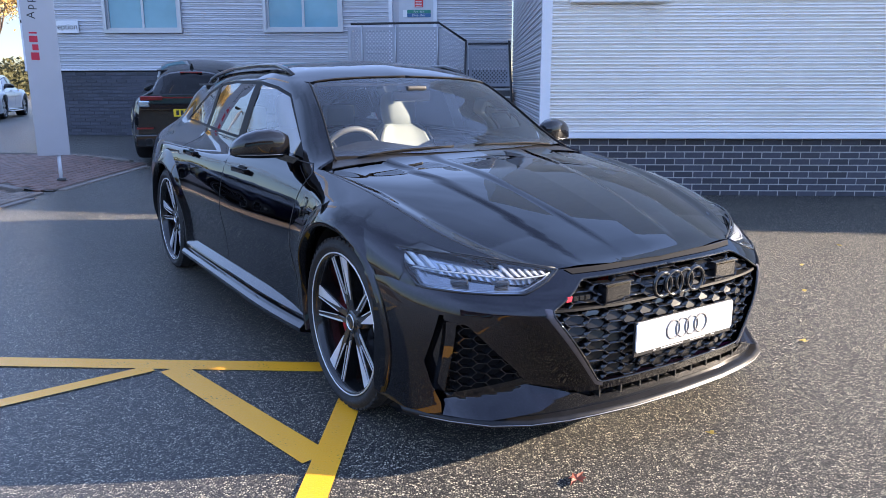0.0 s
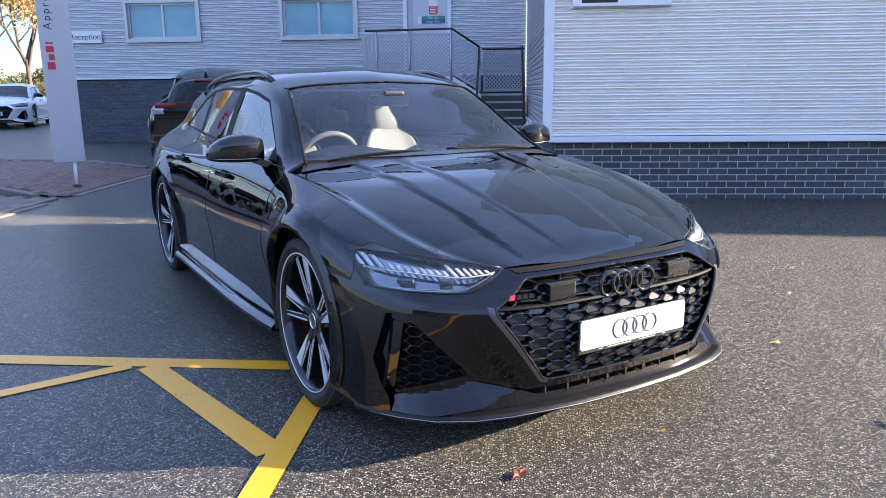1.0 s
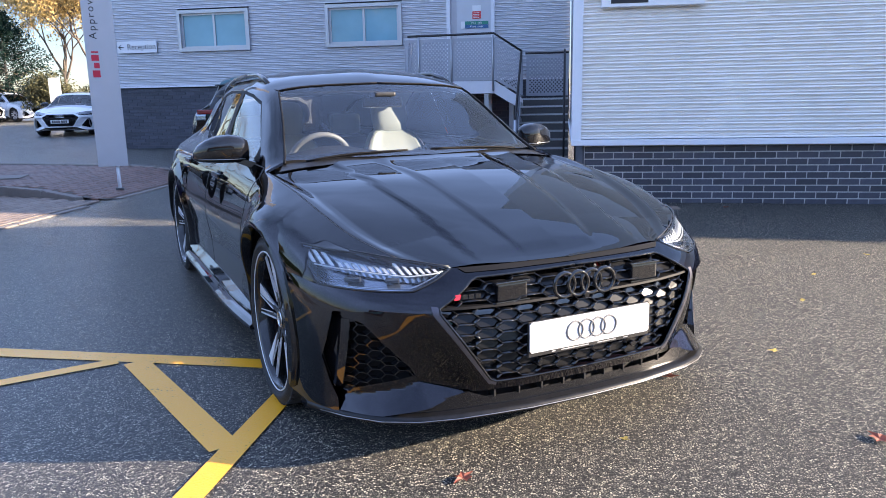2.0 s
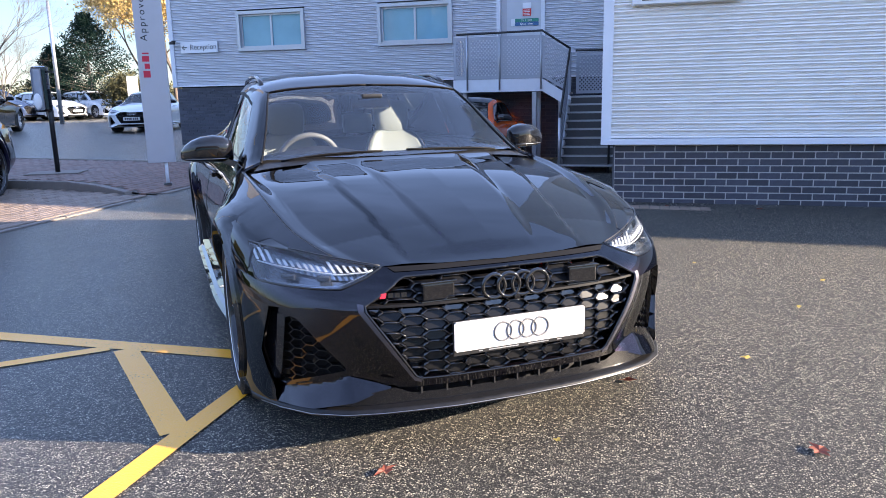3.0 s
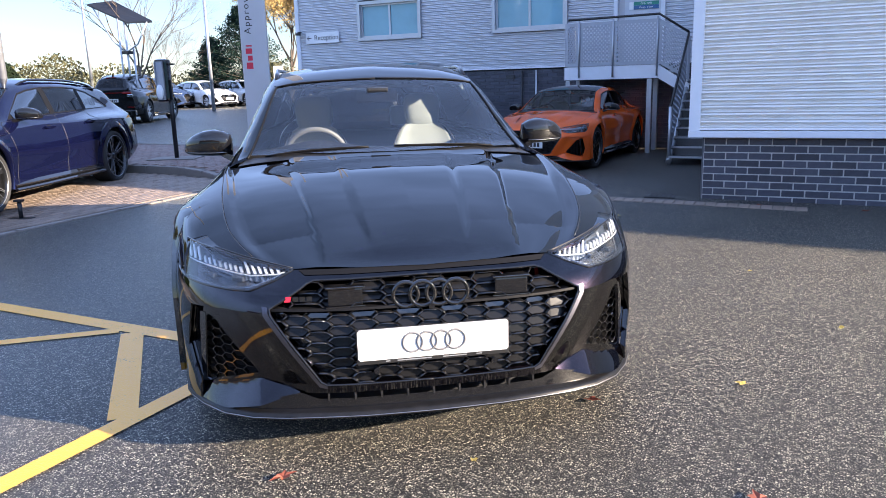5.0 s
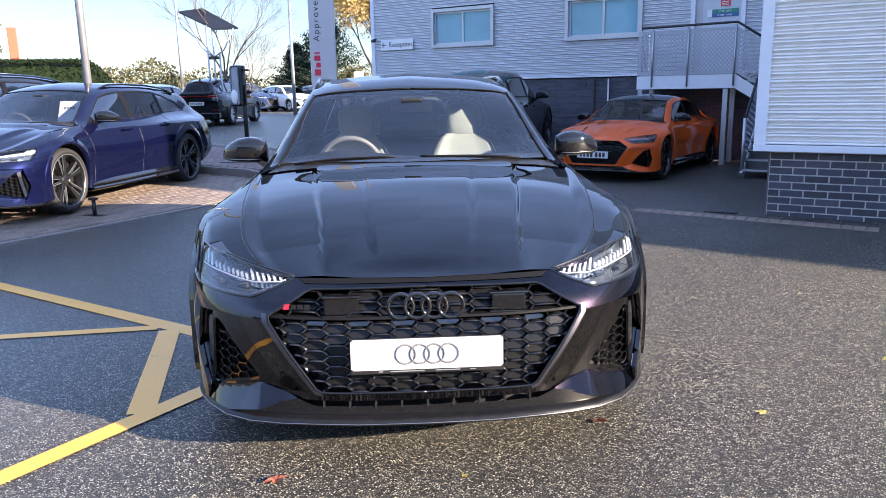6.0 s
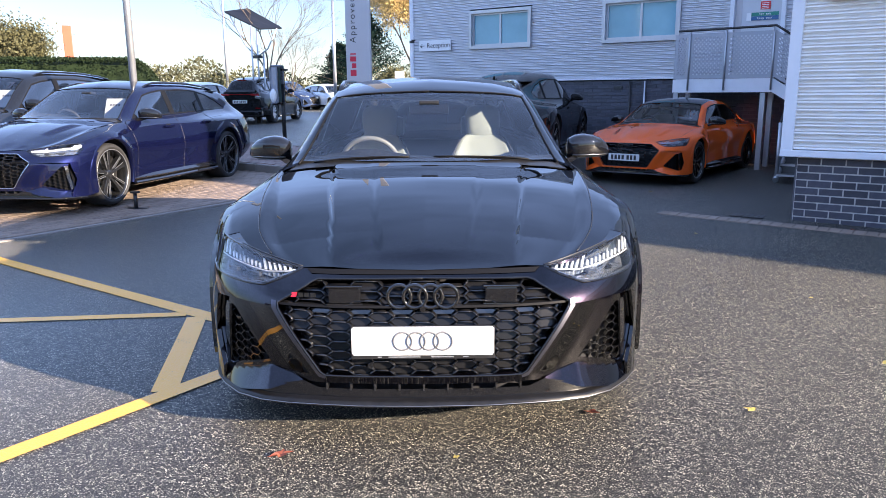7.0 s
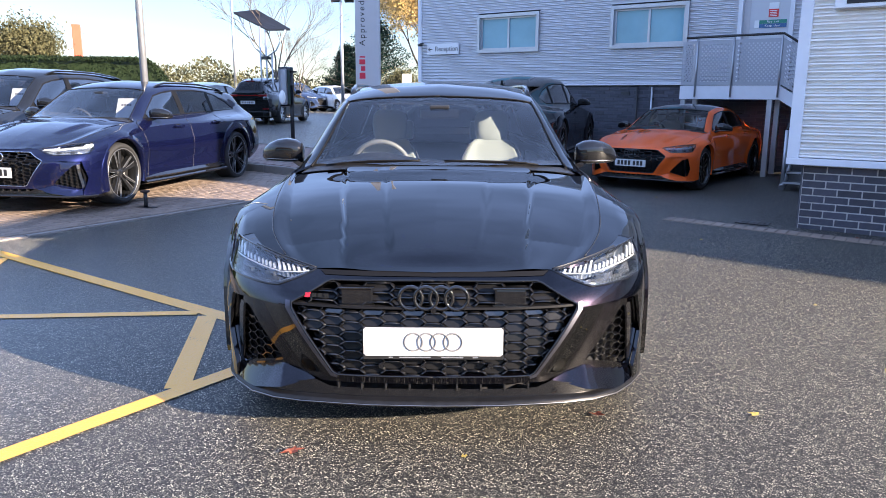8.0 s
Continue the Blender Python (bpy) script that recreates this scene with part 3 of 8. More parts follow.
def far_building():
    b = thing("showroom_building", "blue-grey ribbed metal building on dark brick base", "building", kind="structure")
    X0, X1, Y, ZB, ZT = -9.28, 1.36, 16.35, 1.59, 5.6
    wins = [(-7.44, -5.72, 2.385, 3.29), (-3.95, -2.23, 2.385, 3.29)]
    door = (-1.25, -0.22, 1.6, 3.66)
    # ribbed sheet in strips between the openings
    xs = sorted({X0 + 0.09, X1, *[w[0] for w in wins], *[w[1] for w in wins], door[0], door[1]})
    k = 0
    pitch = 0.0765
    for a, c in zip(xs, xs[1:]):
        spans = [(ZB + 0.05, ZT)]
        for o in (*wins, door):
            if o[0] - 1e-3 <= a and c <= o[1] + 1e-3:
                spans = [s for z0, z1 in spans for s in ((z0, min(z1, o[2])), (max(z0, o[3]), z1)) if s[1] - s[0] > 0.03]
        for z0, z1 in spans:
            z0s = ZB + 0.05 + round((z0 - ZB - 0.05) / pitch) * pitch
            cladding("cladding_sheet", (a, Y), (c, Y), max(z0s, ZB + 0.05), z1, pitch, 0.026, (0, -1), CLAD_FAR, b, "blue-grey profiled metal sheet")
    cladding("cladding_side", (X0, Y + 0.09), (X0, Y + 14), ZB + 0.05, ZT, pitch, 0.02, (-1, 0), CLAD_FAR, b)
    box("corner_trim", X0 - 0.015, X0 + 0.09, Y - 0.015, Y + 0.09, ZB, ZT, TRIM, b)
    box("drip_trim", X0 - 0.02, X1, Y - 0.03, Y + 0.08, ZB + 0.012, ZB + 0.048, TRIM, b, "white metal drip flashing")
    box("core_wall", X0 + 0.09, X1, Y + 0.20, Y + 14, 0.0, ZT, BRICK_FAR, b)
    box("parapet", X0 - 0.06, X1, Y - 0.06, Y + 14, ZT, ZT + 0.2, TRIM, b)
    for n, (a, c, z0, z1) in enumerate(wins):
        w = thing("window_%d" % (n + 1), "aluminium window with two pale blue reflective panes", "window", kind="structure")
        bm = bmesh.new()
        for q in ((a, c, z0, z0 + 0.075), (a, c, z1 - 0.075, z1), (a, a + 0.075, z0 + 0.075, z1 - 0.075), (c - 0.075, c, z0 + 0.075, z1 - 0.075)):
            add_box(bm, q[0], q[1], Y - 0.055, Y + 0.10, q[2], q[3])
        part("window_frame", bm, STEEL, w, "pale aluminium surround")
        bm = bmesh.new()
        for q in ((a + 0.075, c - 0.075, z0 + 0.075, z0 + 0.115), (a + 0.075, c - 0.075, z1 - 0.115, z1 - 0.075), (a + 0.075, a + 0.12, z0 + 0.115, z1 - 0.115), (c - 0.12, c - 0.075, z0 + 0.115, z1 - 0.115), ((a + c) / 2 - 0.025, (a + c) / 2 + 0.025, z0 + 0.115, z1 - 0.115)):
            add_box(bm, q[0], q[1], Y + 0.02, Y + 0.09, q[2], q[3])
        part("casement", bm, STEEL, w, "grey inner casement")
        for p0, p1 in ((a + 0.12, (a + c) / 2 - 0.025), ((a + c) / 2 + 0.025, c - 0.12)):
            box("pane", p0, p1, Y + 0.05, Y + 0.06, z0 + 0.115, z1 - 0.115, GLASS_WIN, w)
    d = thing("door_1", "pale grey fire exit door with safety signs", "door", kind="structure")
    a, c, z0, z1 = door
    bm = bmesh.new()
    for q in ((a, a + 0.08, z0, z1), (c - 0.08, c, z0, z1), (a + 0.08, c - 0.08, z1 - 0.08, z1)):
        add_box(bm, q[0], q[1], Y - 0.05, Y + 0.12, q[2], q[3])
    part("door_frame", bm, TRIM, d, "pale metal frame")
    box("door_leaf", a + 0.083, c - 0.083, Y + 0.05, Y + 0.09, z0, z1 - 0.083, DOOR_GREY, d)
    box("hinge_stile", a + 0.083, a + 0.21, Y + 0.045, Y + 0.049, z0, z1 - 0.083, PYLON, d)
    fs = thing("fire_exit_sign", "green and blue fire exit and keep clear sign on door", "sign")
    box("green_panel", -0.86, -0.36, Y + 0.036, Y + 0.044, 2.770, 2.838, SIGN_GREEN, fs)
    box("blue_panel", -0.86, -0.36, Y + 0.036, Y + 0.044, 2.692, 2.766, SIGN_BLUE, fs)
    box("pictogram_panel", -0.95, -0.865, Y + 0.036, Y + 0.044, 2.692, 2.838, SIGN_WHITE, fs)
    for word, wx in (("Fire", -0.675), ("exit", -0.545)):
        text_object("green_lettering", word, 0.062, SIGN_WHITE, pose(wx, Y + 0.034, 2.804, 90, 0, 0), fs)
    for word, wx in (("Keep", -0.69), ("clear", -0.53)):
        text_object("blue_lettering", word, 0.062, SIGN_WHITE, pose(wx, Y + 0.034, 2.729, 90, 0, 0), fs)
    rs = thing("warning_sign", "small red and white warning notice on door", "sign")
    box("red_panel", -0.70, -0.52, Y + 0.036, Y + 0.044, 2.89, 3.04, SIGN_RED, rs)
    box("white_panel", -0.70, -0.52, Y + 0.036, Y + 0.044, 3.042, 3.16, SIGN_WHITE, rs)
    for k2 in range(4):
        box("print_bar", -0.68, -0.55, Y + 0.033, Y + 0.0355, 2.905 + 0.032 * k2, 2.917 + 0.032 * k2, SIGN_WHITE, rs)
    rc = thing("reception_sign", "white sign with arrow reading Reception on ribbed wall", "sign")
    box("board", -8.97, -7.99, Y - 0.05, Y - 0.025, 2.39, 2.65, SIGN_WHITE, rc, bevel=0.003)
    text_object("lettering", "Reception", 0.175, INK, pose(-8.36, Y - 0.052, 2.52, 90, 0, 0), rc)
    bm = bmesh.new()
    add_box(bm, -8.93, -8.80, Y - 0.054, Y - 0.0505, 2.513, 2.53)
    add_tube(bm, [(-8.87, Y - 0.052, 2.57), (-8.93, Y - 0.052, 2.5215), (-8.87, Y - 0.052, 2.473)], 0.010, 6)
    part("arrow", bm, INK, rc)
    lt = thing("flood_light", "small dark wall light on building corner", "light")
    box("bracket", -9.15, -9.11, Y - 0.14, Y - 0.021, 2.66, 2.69, BLACK_STEEL, lt)
    box("lamp_head", -9.18, -9.08, Y - 0.19, Y - 0.10, 2.60, 2.66, BLACK_STEEL, lt, bevel=0.01)
    for x in (-3.25, -2.92):
        dp = thing("downpipe", "dark plastic downpipe on brick wall", "pipe")
        tube("pipe", [(x, Y - 0.035, 1.56), (x, Y - 0.035, ground_z(x, Y))], 0.022, BLACK_STEEL if x < -3 else STEEL, dp)
        for z in (0.75, 1.30):
            box("clip", x - 0.035, x + 0.035, Y - 0.040, Y + 0.02, z, z + 0.025, BLACK_STEEL, dp)
    vt = thing("wall_vent", "small dark louvred vent in brick wall", "vent")
    box("rim", -3.64, -3.44, Y + 0.0, Y + 0.018, 1.39, 1.465, BLACK_STEEL, vt)
    for k in range(4):
        box("slat", -3.63, -3.45, Y - 0.006, Y - 0.0005, 1.397 + 0.017 * k, 1.406 + 0.017 * k, DARK_STEEL, vt)
    # brick base
    box("brick_base", X0 + 0.06, X1, Y + 0.03, Y + 0.199, -0.1, ZB - 0.016, MATS["mortar_dark"], b)
    return b


MATS["mortar_dark"] = material("mortar_dark", (0.11, 0.115, 0.13), 0.9, var=0.15, var_scale=30)
showroom = far_building()


def perforated(name, corners, mat, parent, nx, nz, hole=0.32, margin=0.06):
    """A sheet with rows of round holes cut through it. corners: four points, bottom left, bottom right, top right, top left."""
    bl, br, tr, tl = [Vector(c) for c in corners]

    def at(u, v):
        return bl * (1 - u) * (1 - v) + br * u * (1 - v) + tr * u * v + tl * (1 - u) * v

    verts, faces = [], []

    def vert(u, v):
        verts.append(tuple(at(u, v)))
        return len(verts) - 1

    w, h = (br - bl).length, (tl - bl).length
    mu, mv = margin / w, margin / h
    for u0, u1, v0, v1 in ((0, 1, 0, mv), (0, 1, 1 - mv, 1), (0, mu, mv, 1 - mv), (1 - mu, 1, mv, 1 - mv)):
        faces.append((vert(u0, v0), vert(u1, v0), vert(u1, v1), vert(u0, v1)))
    du, dv = (1 - 2 * mu) / nx, (1 - 2 * mv) / nz
    oct_ = [(math.cos(math.pi / 4 * k + math.pi / 8), math.sin(math.pi / 4 * k + math.pi / 8)) for k in range(8)]
    for i in range(nx):
        for j in range(nz):
            cu, cv = mu + (i + 0.5) * du, mv + (j + 0.5) * dv
            if (i + j) % 2:
                faces.append((vert(cu - du / 2, cv - dv / 2), vert(cu + du / 2, cv - dv / 2), vert(cu + du / 2, cv + dv / 2), vert(cu - du / 2, cv + dv / 2)))
                continue
            inner = [vert(cu + hole * du * c, cv + hole * dv * s) for c, s in oct_]
            sq = [(0.5, 0.21), (0.21, 0.5), (-0.21, 0.5), (-0.5, 0.21), (-0.5, -0.21), (-0.21, -0.5), (0.21, -0.5), (0.5, -0.21)]
            outer = [vert(cu + du * c, cv + dv * s) for c, s in sq]
            cor = [vert(cu + du * c, cv + dv * s) for c, s in ((0.5, 0.5), (-0.5, 0.5), (-0.5, -0.5), (0.5, -0.5))]
            for q in range(8):
                faces.append((inner[q], outer[q], outer[(q + 1) % 8], inner[(q + 1) % 8]))
            for q, c in enumerate(cor):
                faces.append((outer[2 * q], c, outer[2 * q + 1]))
    ob = mesh_object(name, verts, faces, mat, parent)
    so = ob.modifiers.new("thickness", "SOLIDIFY")
    so.thickness = 0.004
    return ob


def outside_stairs():
    s = thing("outside_staircase", "galvanised steel landing and stairs with perforated grey panels", "staircase")
    Y, XA, XB, XC, XD = 15.30, -1.97, -0.14, 0.44, 1.34
    ZL, ZM = 1.58, 1.21
    g = ground_z(0.8, 13.6)
    box("landing_deck", XA + 0.04, XB, Y + 0.04, 16.3, ZL - 0.06, ZL, STEEL, s)
    box("fascia_beam", XA, XB, Y - 0.03, Y + 0.04, ZL - 0.26, ZL - 0.01, TRIM, s, "white painted steel beam")
    box("side_beam", XA, XA + 0.04, Y + 0.041, 16.3, ZL - 0.26, ZL - 0.01, TRIM, s)
    bm = bmesh.new()
    pts = [(XB + 0.001, ZL - 0.26), (XB + 0.001, ZL - 0.01), (XC, ZM - 0.01), (XC, ZM - 0.24)]
    fr = [bm.verts.new((x, Y - 0.03, z)) for x, z in pts]
    bk = [bm.verts.new((x, Y + 0.04, z)) for x, z in pts]
    bm.faces.new(fr)
    bm.faces.new(bk[::-1])
    for i in range(4):
        bm.faces.new((fr[i], bk[i], bk[(i + 1) % 4], fr[(i + 1) % 4]))
    bmesh.ops.recalc_face_normals(bm, faces=bm.faces)
    part("sloped_stringer", bm, TRIM, s, "white painted sloping beam")
    for k in range(2):
        box("tread", XB + 0.002 + 0.27 * k, XB + 0.27 * (k + 1), Y + 0.05, 16.2, ZL - 0.04 - 0.18 * (k + 1) + 0.06, ZL - 0.18 * (k + 1) + 0.06, STEEL, s)
    box("lower_deck", XC, XD, Y + 0.0, 16.2, ZM - 0.06, ZM, STEEL, s)
    n = 8
    for k in range(n):
        z = ZM - (k + 1) * (ZM - g) / (n + 1)
        y1 = Y - 0.2175 * k
        bm = bmesh.new()
        add_box(bm, XC - 0.04, XD, y1 - 0.235, y1 + 0.01, z - 0.035, z)
        add_box(bm, XC - 0.04, XD, y1 - 0.005, y1 + 0.012, z, z + (ZM - g) / (n + 1) - 0.036)
        part("tread", bm, DARK_STEEL, s, "dark steel step with closed riser")
        box("nosing", XC - 0.04, XD, y1 - 0.242, y1 - 0.2355, z - 0.032, z + 0.002, STEEL, s, "pale steel step edge")
    zb = ZM - (ZM - g) * n / (n + 1)
    yb = Y - 0.2175 * n
    tube("stringer", [(XC - 0.05, Y, ZM - 0.10), (XC - 0.05, yb, g + 0.05)], 0.05, STEEL, s)
    # posts under the landing
    for x, y in ((XA + 0.06, Y + 0.05), (XB - 0.16, Y + 0.05), (XA + 0.06, 16.1), (XB - 0.16, 16.0), (XB + 0.30, 16.0)):
        box("column", x - 0.045, x + 0.045, y - 0.045, y + 0.045, ground_z(x, y), ZL - 0.27, STEEL, s, "galvanised square post")
    # guard panels and rails
    mid = (XA + XB) / 2 - 0.1
    zt = ZL + 0.83
    for a, c in ((XA + 0.01, XA + 0.30), (XA + 0.31, mid + 0.15), (mid + 0.16, XB)):
        perforated("guard_panel", [(a, Y - 0.035, ZL + 0.0), (c, Y - 0.035, ZL + 0.0), (c, Y - 0.035, zt), (a, Y - 0.035, zt)], PERF, s, max(2, int((c - a) / 0.042)), 18, 0.46)
    perforated("guard_panel", [(XB + 0.002, Y - 0.034, ZL + 0.02), (XC, Y - 0.034, ZM + 0.05), (XC, Y - 0.034, zt - 0.36), (XB + 0.002, Y - 0.034, zt)], PERF, s, 13, 18, 0.46)
    perforated("guard_panel", [(XA + 0.004, 16.2, ZL), (XA + 0.004, Y, ZL), (XA + 0.004, Y, zt), (XA + 0.004, 16.2, zt)], PERF, s, 20, 18, 0.46)
    perforated("guard_panel", [(XC + 0.02, 16.22, ZM + 0.04), (XD, 16.22, ZM + 0.04), (XD, 16.22, ZM + 0.88), (XC + 0.02, 16.22, ZM + 0.88)], PERF, s, 20, 18, 0.46)
    for x in (XA + 0.30, mid + 0.155, XB - 0.02):
        tube("post", [(x, Y - 0.055, ZL - 0.22), (x, Y - 0.055, zt + 0.04)], 0.018, STEEL, s)
    tube("handrail", [(XA + 0.08, Y - 0.05, zt + 0.06), (XB, Y - 0.05, zt + 0.08), (XC - 0.03, Y - 0.05, ZM + 0.92)], 0.022, BLACK_STEEL, s, "black handrail")
    tube("handrail", [(XC - 0.03, Y - 0.05, ZM + 0.92), (XC - 0.05, yb + 0.05, g + 0.98)], 0.022, BLACK_STEEL, s, "black handrail")
    tube("handrail", [(XC, 16.2, ZM + 0.92), (XD, 16.2, ZM + 0.92)], 0.022, BLACK_STEEL, s, "black handrail")
    tube("handrail", [(XD - 0.08, Y, ZM + 0.92), (XD - 0.08, yb + 0.05, g + 0.98), (XD - 0.08, yb + 0.04, g)], 0.022, BLACK_STEEL, s, "black handrail")
    tube("newel", [(XC - 0.05, yb + 0.04, g), (XC - 0.05, yb + 0.04, g + 0.98)], 0.03, STEEL, s)
    perforated("stair_panel", [(XC - 0.05, yb + 0.06, g + 0.12), (XC - 0.05, Y - 0.08, ZM + 0.06), (XC - 0.05, Y - 0.08, ZM + 0.86), (XC - 0.05, yb + 0.06, g + 0.90)], PERF, s, 30, 13, 0.38)
    return s


outside_stairs()


# ---- cars ----
class Shape:
    """A lofted car body. x runs forward from the front axle, y to the car's left, z up. v runs from the sill (0) to the middle of the roof (8)."""

    def __init__(self, rows):
        # rows: x, (y, z) for the nine lines of the half ring
        rows = sorted(rows, key=lambda r: r[0])
        xs = [r[0] for r in rows]
        self.x0, self.x1 = xs[0], xs[-1]
        self.fy = [pchip(xs, [r[1][k][0] for r in rows]) for k in range(9)]
        self.fz = [pchip(xs, [r[1][k][1] for r in rows]) for k in range(9)]

    def ring(self, x):
        return np.array([f(x) for f in self.fy]), np.array([f(x) for f in self.fz])

    def at(self, x, v):
        """Points for arrays x and v (nine lines, smooth between them)."""
        x, v = np.asarray(x, float), np.clip(np.asarray(v, float), 0, 8)
        Y, Z = self.ring(x)
        i = np.clip(np.floor(v).astype(int), 0, 7)
        t = v - i
        idx = np.arange(len(x))

        def spline(A):
            d = np.diff(A, axis=0)
            m = np.zeros_like(A)
            m[1:-1] = np.where(d[:-1] * d[1:] > 0, 2 * d[:-1] * d[1:] / np.where(np.abs(d[:-1] + d[1:]) < 1e-9, 1, d[:-1] + d[1:]), 0)
            m[0], m[-1] = d[0], 0
            a, b, ma, mb = A[i, idx], A[i + 1, idx], m[i, idx], m[i + 1, idx]
            return a * (1 + 2 * t) * (1 - t) ** 2 + ma * t * (1 - t) ** 2 + b * t * t * (3 - 2 * t) + mb * t * t * (t - 1)

        return np.stack([x, spline(Y), spline(Z)], axis=1)

    def surf(self, a, b):
        """The surface over (x, v / 6), for cutting panels."""
        return self.at(a, np.asarray(b) * 6)

    def v_of_z(self, x, z):
        """v on the side of the body at the height z."""
        vs = np.linspace(0, 6.6, 133)
        zz = self.at(np.full(133, x), vs)[:, 2]
        return float(np.interp(z, zz, vs)) / 6

    def v_of_y(self, x, y):
        """v on the top of the body at the distance y from the middle."""
        vs = np.linspace(4.5, 8, 141)
        yy = self.at(np.full(141, x), vs)[:, 1]
        return float(np.interp(-y, -yy, vs)) / 6

    def side(self, pts, step=0.03):
        return [(x, self.v_of_z(x, z)) for x, z in resample(pts, step, False)]

    def top(self, pts, step=0.03):
        return [(x, self.v_of_y(x, y)) for x, y in resample(pts, step, False)]


def arch(cx, cz, r, a0, a1, n=22):
    return [(cx + r * math.cos(radians(a0 + (a1 - a0) * k / n)), cz + r * math.sin(radians(a0 + (a1 - a0) * k / n))) for k in range(n + 1)]


def shrink(poly, d):
    """Moves a polygon's sides inwards by d (for shut gaps)."""
    p = np.array(poly, float)
    nxt, prv = np.roll(p, -1, 0), np.roll(p, 1, 0)
    area = 0.5 * np.sum(p[:, 0] * nxt[:, 1] - nxt[:, 0] * p[:, 1])
    e1, e0 = nxt - p, p - prv
    n1 = np.stack([-e1[:, 1], e1[:, 0]], 1) / np.maximum(np.linalg.norm(e1, axis=1, keepdims=True), 1e-9)
    n0 = np.stack([-e0[:, 1], e0[:, 0]], 1) / np.maximum(np.linalg.norm(e0, axis=1, keepdims=True), 1e-9)
    b = n0 + n1
    b /= np.maximum(np.linalg.norm(b, axis=1, keepdims=True), 0.3)
    return [tuple(q) for q in p + b * d * (1 if area > 0 else -1)]


